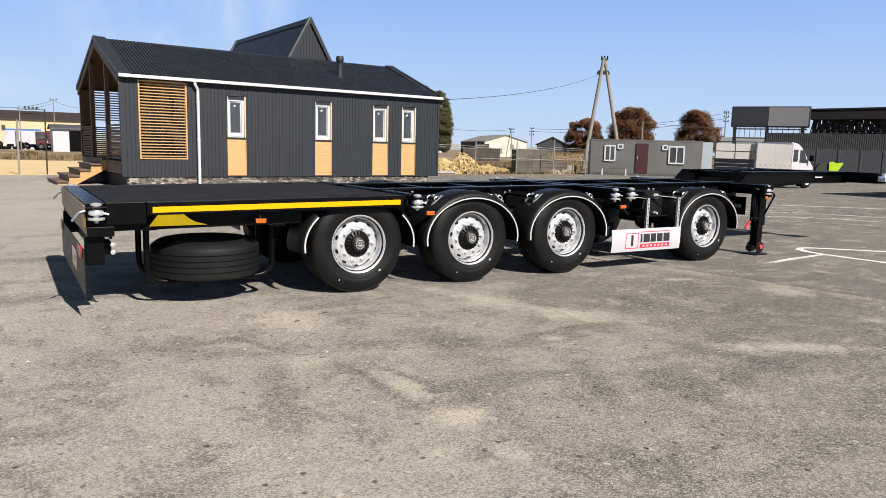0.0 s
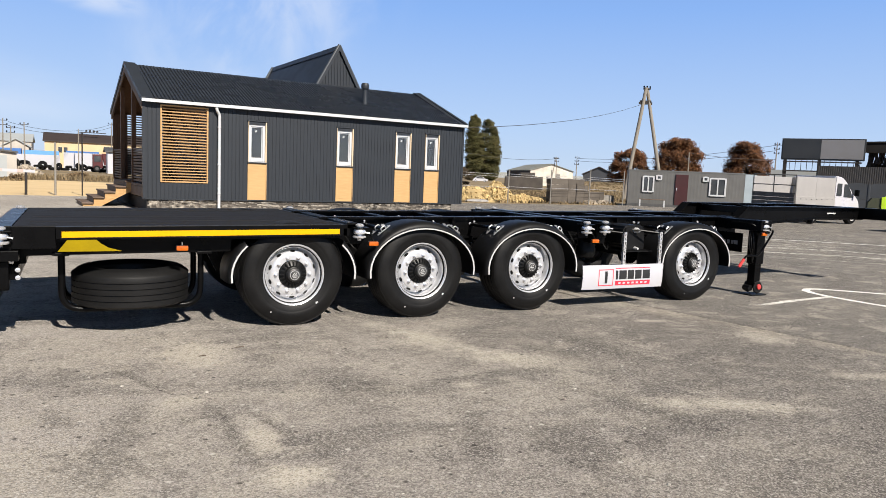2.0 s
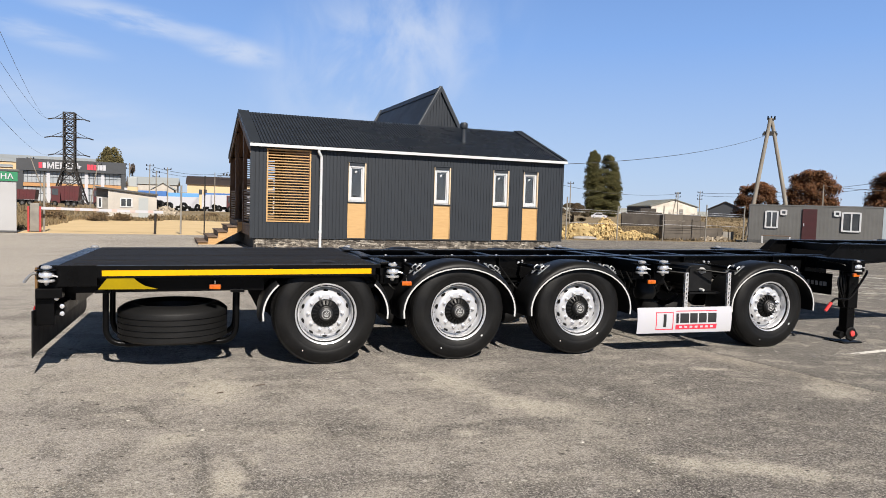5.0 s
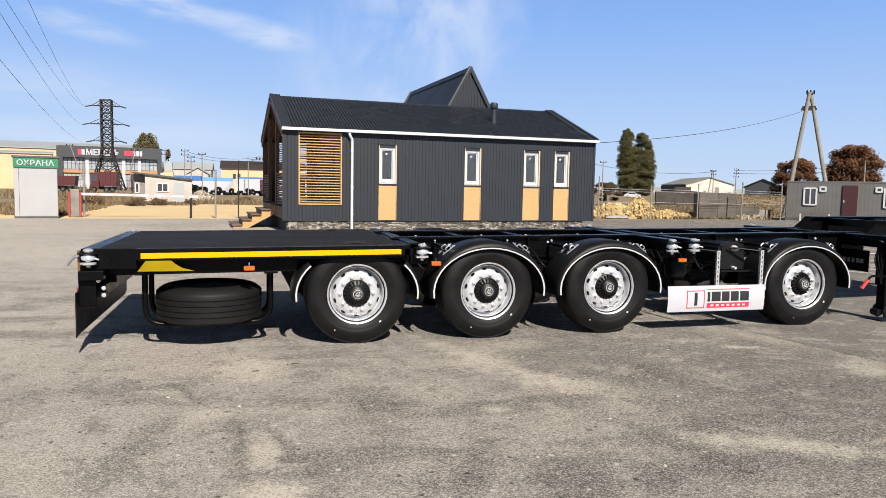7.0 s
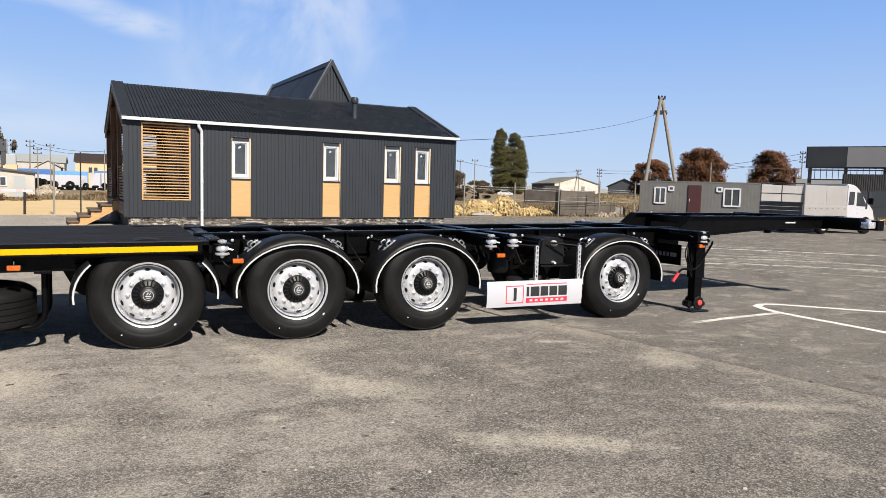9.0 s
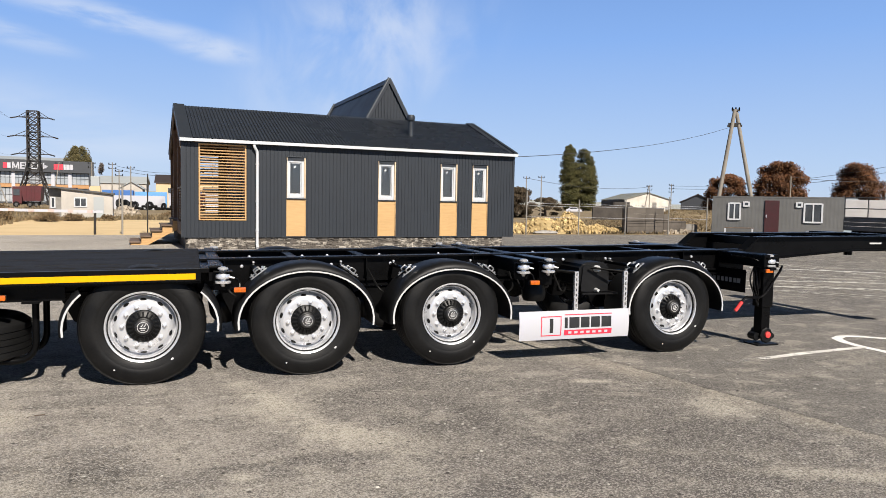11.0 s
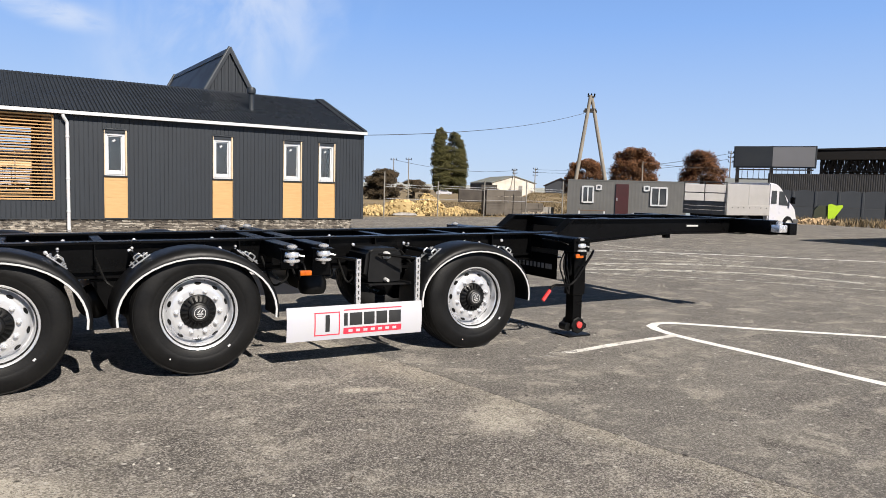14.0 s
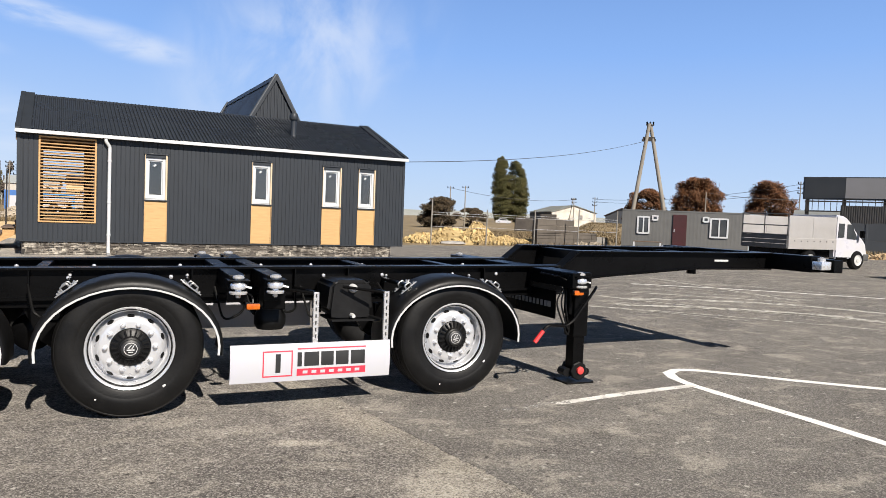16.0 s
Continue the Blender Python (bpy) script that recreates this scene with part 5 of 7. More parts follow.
part("ridge_cap", bm, FLASH, house)
for lo, hi in ((-0.06, 0.30), (L - 0.26, L + 0.06)):
    bm = shape()
    s = (RIDZ - EAVE) / RID
    outer = 1 if lo > 1 else 0
    prism(bm, [(-0.14, EAVE + 0.0), (RID, RIDZ + 0.055), (W + 0.14, EAVE + 0.0), (W + 0.14, EAVE + 0.075), (RID, RIDZ + 0.11), (-0.14, EAVE + 0.075)], "x", lo, hi)
    a, b = (lo - 0.004, lo + 0.12) if not outer else (hi - 0.12, hi + 0.004)
    prism(bm, [(-0.15, EAVE - 0.03), (RID, RIDZ + 0.0), (W + 0.15, EAVE - 0.03), (W + 0.15, EAVE + 0.12), (RID, RIDZ + 0.12), (-0.15, EAVE + 0.12)], "x", a, b)
    part("verge", bm, FLASH, house, "raised anthracite verge flashing")
bm = shape()
prism(bm, [(0.0, EAVE - 0.22), (RID, RIDZ - 0.24), (W, EAVE - 0.22), (W, EAVE - 0.03), (RID, RIDZ - 0.01), (0.0, EAVE - 0.03)], "x", -0.045, 0.0)
part("barge_board", bm, GREY_WOOD, house, "weathered timber barge board")
# gutter and downpipe
bm = shape()
prism(bm, [(-0.19, EAVE - 0.02), (-0.19, EAVE + 0.072), (-0.182, EAVE + 0.072), (-0.182, EAVE - 0.012), (-0.075, EAVE - 0.012), (-0.075, EAVE + 0.03), (-0.065, EAVE + 0.03), (-0.065, EAVE - 0.02)], "x", -0.06, L + 0.06)
box(bm, -0.064, -0.055, -0.19, -0.065, EAVE - 0.02, EAVE + 0.07)
box(bm, L + 0.055, L + 0.064, -0.19, -0.065, EAVE - 0.02, EAVE + 0.07)
part("gutter", bm, GUTTER, house, "white rain gutter")
bm = pipe(shape(), bend([(2.10, -0.125, EAVE), (2.10, -0.125, EAVE - 0.10), (2.20, -0.06, EAVE - 0.24), (2.20, -0.06, 0.12), (2.20, -0.16, 0.04)], 0.06), 0.047, 14)
dp = part("downpipe", bm, GUTTER, house, "white downpipe", True)
for z in (2.6, 1.45, 0.55):
    bm = lathe(shape(), [(0.047, 0), (0.056, 0.0), (0.056, 0.05), (0.047, 0.05)], pose(2.20, -0.06, z), 16)
    part("pipe_clip", bm, GUTTER, dp)
# flue
bm = lathe(shape(), [(0.0, 0.0), (0.14, 0.0), (0.10, 0.06), (0.09, 0.10), (0.09, 0.58), (0.135, 0.60), (0.145, 0.64), (0.145, 0.74), (0.12, 0.80), (0, 0.82)], pose(7.84, 1.5, 3.86), 20)
part("flue", bm, FLASH, house, "", True)
# plinth
bm = shape()
box(bm, 0.10, 10.86, 0.06, 0.30, -0.02, 0.37)
box(bm, 0.10, 0.34, 0.30, W - 0.1, -0.02, 0.37)
box(bm, 10.62, 10.86, 0.30, W - 0.1, -0.02, 0.37)
pl = part("plinth", bm, MORTAR, house, "plinth clad in split ledge stone")
# windows with panels beneath
for a, b in WINS:
    wd = part("window", box(shape(), a, b, 0.05, 0.075, 1.60, 1.625), GUTTER, house, "narrow white window with a wooden reveal")
    fr = shape()
    fa, fb, lo, hi = a + 0.02, b - 0.045, 1.63, 2.80
    for x0, x1, z0, z1 in ((fa, fa + 0.075, lo, hi), (fb - 0.075, fb, lo, hi), (fa + 0.075, fb - 0.075, lo, lo + 0.085), (fa + 0.075, fb - 0.075, hi - 0.075, hi)):
        box(fr, x0, x1, 0.045, 0.12, z0, z1, 0.008)
    part("frame", fr, GUTTER, wd, "white plastic frame")
    sash = shape()
    ia, ib, il, ih = fa + 0.077, fb - 0.077, lo + 0.087, hi - 0.077
    for x0, x1, z0, z1 in ((ia, ia + 0.03, il, ih), (ib - 0.03, ib, il, ih), (ia + 0.03, ib - 0.03, il, il + 0.03), (ia + 0.03, ib - 0.03, ih - 0.03, ih)):
        box(sash, x0, x1, 0.075, 0.115, z0, z1, 0.004)
    part("sash", sash, GUTTER, wd)
    gl = part("pane", box(shape(), ia + 0.028, ib - 0.028, 0.090, 0.098, il + 0.028, ih - 0.028), GLASS, wd, "clear pane")
    gl.visible_shadow = False
    part("sticker", prism(shape(), [(ia + 0.13, ih - 0.13), (ia + 0.20, ih - 0.09), (ia + 0.22, ih - 0.14), (ia + 0.15, ih - 0.18)], "y", 0.086, 0.089), WHITE_TRIM, wd, "small white maker's sticker")
    rv = shape()
    box(rv, b - 0.044, b, -0.010, 0.13, 1.60, 2.88)
    box(rv, a, a + 0.019, -0.010, 0.044, 1.60, 2.88)
    part("reveal", rv, REVEAL, wd, "pale pine reveal")
    part("head_lining", box(shape(), a, b - 0.046, 0.0, 0.13, 2.802, 2.88), FLASH, wd)
    hd = box(shape(), a - 0.03, b + 0.03, -0.03, 0.03, 2.885, 2.92, 0.004)
    part("head_flashing", hd, FLASH, wd)
    part("sill", box(shape(), a - 0.015, b + 0.015, -0.03, 0.05, 1.565, 1.598, 0.004), FLASH, wd)
    pn = part("panel", box(shape(), a, b, 0.03, 0.12, 0.385, 1.56), SIDING, house, "tan siding panel")
    n = 12
    for k in range(n):
        z0 = 0.39 + (1.165 / n) * k
        z1 = z0 + 1.165 / n - 0.003
        bm = prism(shape(), [(0.016, z0), (0.030, z0), (0.030, z1), (0.019, z1)], "x", a + 0.012, b - 0.012)
        part("siding_board", bm, SIDING, pn)
    for e in (a, b):
        part("panel_trim", box(shape(), e - 0.008, e + 0.008, -0.002, 0.03, 0.385, 1.56), SIDING, pn)
# lattice screen in the porch
lt = shape()
for x0, x1, z0, z1 in ((0.48, 0.525, 0.88, 3.19), (1.835, 1.88, 0.88, 3.19), (0.525, 1.835, 0.88, 0.92), (0.525, 1.835, 3.15, 3.19)):
    box(lt, x0, x1, -0.01, 0.15, z0, z1, 0.004)
lat = part("lattice", lt, PINE, house, "pine lattice frame")
z = 0.955
k = 0
while z < 3.13:
    bm = box(shape(), 0.527, 1.833, 0.02, 0.10, z, z + 0.030, 0.003)
    part("slat", bm, PINE, lat)
    z += 0.088
    k += 1
# porch posts, rails and far lattice
for y in (0.20, 2.28, 4.85, W - 0.1):
    top = EAVE + (RIDZ - EAVE) * (1 - abs(y - RID) / RID) - 0.10
    bm = box(shape(), 0.0, 0.13, y - 0.065, y + 0.065, FLOOR, top, 0.006)
    part("porch_post", bm, DARK_WOOD, house, "stained timber post")
for y0, y1 in ((0.3, 2.2), (4.95, W - 0.2)):
    rl = part("railing", box(shape(), 0.02, 0.11, y0, y1, FLOOR + 1.05, FLOOR + 1.10, 0.004), GREY_WOOD, house, "weathered slatted railing")
    for k in range(11):
        z = FLOOR + 0.06 + k * 0.09
        part("slat", box(shape(), 0.04, 0.075, y0, y1, z, z + 0.055, 0.003), GREY_WOOD, rl)
far = part("lattice", box(shape(), 0.52, 1.76, W - 0.12, W - 0.04, FLOOR, FLOOR + 0.05), PINE, house, "pine slatted screen")
for k in range(27):
    z = FLOOR + 0.08 + k * (0.075 if k < 14 else 0.09)
    part("slat", box(shape(), 0.50, 1.78, W - 0.11, W - 0.06, z, z + 0.042, 0.003), GREY_WOOD, far)
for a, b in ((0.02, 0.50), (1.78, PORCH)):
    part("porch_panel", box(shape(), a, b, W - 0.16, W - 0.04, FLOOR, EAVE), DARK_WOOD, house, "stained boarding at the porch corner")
bm = box(shape(), 0.02, 0.06, 0.2, W - 0.2, 0.42, 0.72)
for k in range(24):
    box(bm, -0.002, 0.02, 0.22 + k * 0.28, 0.22 + k * 0.28 + 0.26, 0.42, 0.715)
part("porch_skirt", bm, GREY_WOOD, house, "weathered boards under the porch edge")
# porch steps
st = thing("porch_steps", "open timber steps with dark treads and pale stringers at the porch", "steps", HOUSE)
for y in (2.45, 4.65):
    bm = prism(shape(), [(-1.42, -0.0), (-0.90, 0.0), (0.0, 0.50), (0.0, 0.78), (-0.14, 0.78), (-0.14, 0.60), (-0.46, 0.60), (-0.46, 0.42), (-0.78, 0.42), (-0.78, 0.24), (-1.10, 0.24), (-1.10, 0.07), (-1.42, 0.07)], "y", y - 0.025, y + 0.025)
    part("stringer", bm, PINE, st, "pale pine stringer")
for k in range(5):
    u0 = -1.46 + k * 0.32
    z = 0.07 + k * 0.18
    bm = box(shape(), u0, u0 + 0.34, 2.36, 4.74, z + 0.005, z + 0.050, 0.006)
    part("tread", bm, GREY_WOOD, st, "dark weathered tread")
    bm = box(shape(), u0 + 0.03, u0 + 0.05, 2.48, 4.62, max(z - 0.13, 0.0), z + 0.003)
    part("riser", bm, DARK_WOOD, st)

# steep-roofed wing behind
bm = shape()
AX, AZ, SL = 7.96, 6.34, 1.80
def hw(z):
    return (AZ - z) / SL
prism(bm, [(AX - hw(0.3), 0.3), (AX, AZ), (AX + hw(0.3), 0.3)], "y", 4.32, 12.6)
wing = part("rear_wing", bm, CLAD, house, "steep anthracite roof of the rear wing")
bm = shape()
z = 4.3
for k in range(19):
    u = AX - 1.15 + k * 0.128
    top = AZ - abs(u - AX) * SL - 0.20
    if top > 4.0:
        prism(bm, [(u - 0.045, 4.318), (u - 0.032, 4.300), (u + 0.032, 4.300), (u + 0.045, 4.318)], "z", 3.6, top)
part("gable_cladding", bm, CLAD, wing)
bm = shape()
for y0, y1 in ((4.22, 4.34), (12.58, 12.70)):
    for s in (-1, 1):
        bm = shape()
        prism(bm, [(AX, AZ + 0.08), (AX + s * hw(3.8), 3.8 + 0.08), (AX + s * hw(3.8), 3.8 - 0.14), (AX, AZ - 0.14)], "y", y0, y1)
        part("gable_verge", bm, FLASH, wing)
        roll = rod(shape(), (AX + s * hw(3.8), (y0 + y1) / 2, 3.88), (AX, (y0 + y1) / 2, AZ + 0.07), 0.060, 12)
        part("verge_roll", roll, VERGE_ROLL, wing, "lighter rolled verge edge", True)
bm = prism(shape(), [(AX - 0.12, AZ - 0.15), (AX, AZ + 0.075), (AX + 0.12, AZ - 0.15)], "y", 4.34, 12.6)
part("gable_ridge", bm, FLASH, wing)
# ---- things round the yard ----
def window_set(parent, x0, x1, z0, z1, y, bars=1, inside=GLASS_DARK):
    """A white-framed window on a wall that faces -y."""
    w = part("window", box(shape(), x0, x1, y - 0.02, y + 0.02, z0, z1), inside, parent, "white-framed window with dark glass")
    fr = shape()
    t = 0.07
    for a, b, c, d in ((x0 - 0.02, x0 + t, z0, z1), (x1 - t, x1 + 0.02, z0, z1), (x0 + t, x1 - t, z0 - 0.02, z0 + t), (x0 + t, x1 - t, z1 - t, z1 + 0.02)):
        box(fr, a, b, y - 0.06, y - 0.021, c, d)
    for k in range(bars):
        x = x0 + (x1 - x0) * (k + 1) / (bars + 1)
        box(fr, x - 0.035, x + 0.035, y - 0.055, y - 0.022, z0 + t, z1 - t)
    part("frame", fr, GUTTER, w, "white frame")
    return w


# site cabin
CAB = Matrix.Translation((29.03, 27.97, 0.01)) @ Matrix.Rotation(radians(-40), 4, "Z")
cabin = thing("site_cabin", "long grey steel site cabin with a maroon door", "cabin", CAB)
CL, CH = 6.80, 2.22
bm = box(shape(), 0, CL, 0.02, 2.4, 0.06, CH - 0.05)
part("body", bm, CABIN, cabin, "grey profiled steel body")
for k in range(33):
    x = 0.10 + k * 0.2
    part("wall_rib", prism(shape(), [(x, 0.02), (x + 0.02, 0.0175), (x + 0.09, 0.0175), (x + 0.11, 0.02)], "z", 0.14, CH - 0.14), CABIN, cabin)
bm = box(shape(), -0.01, CL + 0.01, 0.005, 2.41, CH - 0.09, CH, 0.01)
part("roof_frame", bm, CABIN, cabin)
bm = box(shape(), -0.02, CL + 0.02, -0.03, 2.43, -0.05, 0.14)
part("base_frame", bm, BED_GREY, cabin)
dr = part("door", box(shape(), 2.80, 3.55, -0.05, 0.01, 0.12, 2.00, 0.01), MAROON, cabin, "maroon steel door")
part("door_handle", box(shape(), 2.86, 2.91, -0.09, -0.05, 1.02, 1.18), ZINC, dr)
window_set(cabin, 0.86, 1.53, 0.86, 1.84, 0.0)
window_set(cabin, 4.80, 5.74, 0.78, 1.86, 0.0, 1)
for x in (1.66, 4.40):
    window_set(cabin, x, x + 0.32, 1.63, 1.92, 0.0, 0)
part("end_panel", box(shape(), CL + 0.015, CL + 0.64, 0.03, 0.08, 0.10, CH - 0.06, 0.006), mat("pale_blue_panel", (0.34, 0.40, 0.43), (0.29, 0.34, 0.37), 0.5, scale=2, bump=0.03), cabin, "pale blue panel at the cabin end")
bench = thing("bench", "low pale board bench by the cabin wall", "bench", CAB @ pose(0.66, -0.8, -0.03, 0, 0, -4))
part("seat", box(shape(), 0, 1.55, 0, 0.35, 0.42, 0.47, 0.01), GREY_WOOD, bench)
for x in (0.02, 1.45):
    part("leg", box(shape(), x, x + 0.08, 0.0, 0.35, 0.0, 0.42), GUTTER, bench, "white leg")

# parked pickup van
VAN = Matrix.Translation((24.52, 13.0, -0.018))
van = thing("pickup_van", "white double-cab van with a canvas box, parked on the yard", "van", VAN)
bm = prism(shape(), [(2.58, 0.42), (4.42, 0.40), (4.42, 0.62), (4.30, 1.02), (4.05, 1.18), (3.78, 1.30), (3.35, 1.86), (3.10, 2.00), (2.70, 2.06), (2.58, 2.04)], "y", 0.03, 2.05)
bmesh.ops.bevel(bm, geom=bm.edges[:], offset=0.05, segments=2, affect="EDGES")
body = part("cab", bm, VAN_WHITE, van, "white cab", True)
for y0, y1 in ((0.0, 0.02), (2.08, 2.10)):
    for x0, x1 in ((0.06, 1.30), (1.31, 2.56)):
        part("canvas_side", box(shape(), x0, x1, y0, y1, 0.80, 1.95, 0.008), TARP, van, "white canvas side")
part("canvas_front", box(shape(), 2.54, 2.56, 0.02, 2.08, 0.80, 1.95), TARP, van, "white canvas front")
part("bed_floor", box(shape(), 0.02, 2.56, 0.02, 2.08, 0.74, 0.80), BED_GREY, van)
db = part("dropside", box(shape(), 0.03, 2.57, -0.03, 0.012, 0.74, 1.14, 0.006), TARP, van, "pale dropside board")
for k in range(7):
    part("hook", box(shape(), 0.3 + k * 0.34, 0.34 + k * 0.34, -0.045, -0.03, 1.02, 1.05), BED_GREY, db)
part("side_window", prism(shape(), [(2.70, 1.22), (3.02, 1.22), (3.02, 1.74), (2.73, 1.74)], "y", 0.0, 0.028), GLASS_DARK, body, "dark side window")
part("side_window", prism(shape(), [(3.20, 1.18), (3.80, 1.16), (3.42, 1.72), (3.20, 1.72)], "y", 0.0, 0.028), GLASS_DARK, body, "dark side window")
part("windscreen", prism(shape(), [(3.83, 1.30), (3.85, 1.32), (3.44, 1.85), (3.42, 1.83)], "y", 0.15, 1.9), GLASS_DARK, body)
part("bumper", box(shape(), 4.18, 4.50, 0.0, 2.08, 0.34, 0.60, 0.05), BED_GREY, body, "dark bumper")
part("mirror", box(shape(), 3.80, 3.92, -0.22, -0.05, 1.22, 1.50, 0.03), BLACK, body)
part("headlamp", box(shape(), 4.34, 4.44, 0.08, 0.35, 0.68, 0.84, 0.03), GLASS_DARK, body)
part("chassis", box(shape(), 0.1, 4.2, 0.25, 1.8, 0.45, 0.74), BLACK, van)
part("fuel_tank", box(shape(), 2.75, 3.35, 0.05, 0.4, 0.28, 0.60, 0.05), BLACK, van)
for z, dz in ((0.76, 0.15), (0.92, 0.15), (1.08, 0.13)):
    part("tail_board", box(shape(), -0.03, 0.02, 0.02, 2.08, z, z + dz, 0.006), BED_GREY, van, "grey tail board")
rear = part("rear_frame", box(shape(), 0.0, 0.03, 0.0, 2.1, 1.20, 1.235), BED_GREY, van, "open steel rear frame")
for z in (1.24, 1.58, 2.0):
    part("rail", rod(shape(), (0.015, 0.0, z), (0.015, 2.1, z + 0.02), 0.020, 8), BED_GREY, rear)
for y in (0.02, 1.05, 2.08):
    part("rail", rod(shape(), (0.012, y, 1.2), (0.012, y, 2.0), 0.020, 8), BED_GREY, rear)


def road_wheel(parent, x, y, r=0.36, w=0.22, rim=None):
    wl = part("wheel", lathe(shape(), [(0.0, 0.02), (0.06, 0.03), (0.08, 0.0), (0.17, -0.01), (0.21, 0.02), (0.21, -0.05)], pose(x, y, r, 90), 20), rim or WHITE_TRIM, parent, "pressed steel wheel", True)
    part("tyre", lathe(shape(), [(0.21, -w), (r - 0.03, -w), (r, -w + 0.04), (r, -0.04), (r - 0.03, 0.0), (0.21, 0.01)], pose(x, y, r, 90), 24), RUBBER, wl, "", True)


for x in (1.22, 3.84):
    road_wheel(van, x, -0.01)
    road_wheel(van, x, 1.84)

# leaning poles with a cross-piece
pole = thing("utility_pole", "tall bleached A-frame power pole with insulators", "power pole")
top = Vector((38.33, 36.93, 8.3))
for foot in ((36.98, 37.26, 0), (39.39, 35.44, 0)):
    t2 = top + (Vector(foot) - top).normalized() * -0.55 + Vector((0.18 if foot[0] > 38 else -0.18, 0, 0))
    part("leg", rod(shape(), foot, t2, 0.16, 12, 0.13), POLE_WOOD, pole, "bleached grey-tan leg", True)
for z, w in ((7.64, 0.86), (7.78, 0.74), (2.05, 1.6)):
    part("tie", bar(shape(), (38.31 - w / 2, 36.96 + w * 0.3, z), (38.31 + w / 2, 36.96 - w * 0.3, z), 0.22, 0.16), IRON, pole)
part("crossarm", bar(shape(), (38.08, 37.06, 8.75), (38.58, 36.78, 8.75), 0.09, 0.09), IRON, pole)
for k in range(3):
    x = 38.13 + k * 0.20
    part("insulator", lathe(shape(), [(0.02, 0), (0.07, 0.05), (0.04, 0.10), (0.07, 0.14), (0.03, 0.22), (0, 0.23)], pose(x, 37.04 - k * 0.12, 8.78), 10), BLACK, pole)
cable("overhead_cable", (38.0, 37.0, 7.55), (11.40, 17.50, 3.22), 0.38, 0.012, "thin black power cable slung between pole and house")

# wire fence
posts = ((16.85, 27.6), (20.2, 28.0), (23.15, 28.0), (26.1, 28.1), (28.85, 28.2))
fence = thing("wire_fence", "thin wire fence on pale steel posts", "fence")
for (x, y), h in zip(posts, (2.25, 1.85, 1.95, 2.1, 2.1)):
    part("post", rod(shape(), (x, y, -0.05), (x + 0.02, y, h), 0.035, 8), CONCRETE, fence)
for z in (1.62, 1.50, 0.9):
    for a, b in zip(posts, posts[1:]):
        part("wire", rod(shape(), (*a, z), (*b, z - 0.06), 0.010, 5), ZINC, fence)
for (x, y), h, r, m in (((-7.85, 27.3), 2.35, 0.045, CONCRETE), ((-3.43, 26.6), 0.98, 0.05, IRON), ((-2.40, 26.8), 2.1, 0.04, CONCRETE), ((-1.42, 26.9), 2.55, 0.028, IRON)):
    tagged(part("fence_post", rod(shape(), (x, y, -0.05), (x + 0.02, y, h), r, 8), m), "slim upright post at the sand lot's edge", "post", "posts along the sand lot")

# boom gate
gate = thing("boom_gate", "white road boom on a concrete and red stand", "barrier", pose(0, 0, LOW))
bm = box(shape(), -8.28, -7.93, 26.8, 27.1, 0.0, 1.18, 0.04)
part("stand", bm, CONCRETE, gate, "pale grey stand")
for x in (-8.36, -7.92):
    part("guard", box(shape(), x, x + 0.07, 26.78, 26.86, 0.0, 1.05, 0.01), mat("gate_red", (0.40, 0.04, 0.04)), gate, "red steel guard")
part("boom", bar(shape(), (-7.9, 26.85, 0.98), (-3.1, 26.55, 0.93), 0.06, 0.11), WHITE_SHEET, gate, "white boom")
for k in range(6):
    x = -7.3 + k * 0.72
    part("boom_band", box(shape(), x, x + 0.2, 26.78 - 0.0625 * (x + 7.9) + 0.01, 26.92 - 0.0625 * (x + 7.9), 0.93 - 0.0104 * (x + 7.9), 1.035 - 0.0104 * (x + 7.9)), mat("faded_red", (0.62, 0.42, 0.38)), gate, "faded red band")

# guard booth
BOOTH = Matrix.Translation((-9.95, 25.25, LOW)) @ Matrix.Rotation(radians(14), 4, "Z")
booth = thing("guard_booth", "white sandwich-panel guard booth with a green sign", "booth", BOOTH)
part("body", box(shape(), 0, 1.52, 0.0, 2.0, 0.06, 2.42, 0.02), mat("booth_panel", (0.37, 0.37, 0.38), (0.34, 0.34, 0.345), 0.5, scale=1.5, bump=0.03), booth, "pale panel body")
part("roof", box(shape(), -0.06, 1.62, -0.08, 2.06, 2.42, 2.50, 0.01), BED_GREY, booth)
sg = part("sign_board", box(shape(), -0.02, 1.56, -0.06, -0.01, 2.03, 2.40, 0.005), GREEN, booth, "green sign with white capitals")
part("base", box(shape(), -0.02, 1.54, -0.02, 2.02, 0.0, 0.08), BED_GREY, booth)
part("side_window", box(shape(), 1.515, 1.54, 0.5, 1.3, 1.0, 1.8), GLASS_DARK, booth, "dark window")
part("seam", box(shape(), 0.16, 0.175, -0.006, 0.01, 0.1, 2.0), BED_GREY, booth)


def lettering(text, size, m, material, parent, label, depth=0.01, bold=0.0):
    cu = bpy.data.curves.new("lettering", "FONT")
    cu.body, cu.size, cu.extrude, cu.align_x = text, size, depth, "CENTER"
    cu.offset = bold
    o = new("lettering", cu)
    bpy.context.view_layer.update()
    me = bpy.data.meshes.new_from_object(o)
    bpy.data.objects.remove(o)
    me.materials.clear()
    me.materials.append(material)
    ob = new("lettering", me)
    ob.parent = parent
    ob.matrix_basis = m
    ob["label"] = label
    return ob


lettering("ОХРАНА", 0.30, pose(0.76, -0.075, 2.115, 90, 0, 0) @ Matrix.Diagonal((1.05, 1, 1, 1)), WHITE_SHEET, sg, "white capitals", 0.01, 0.005)

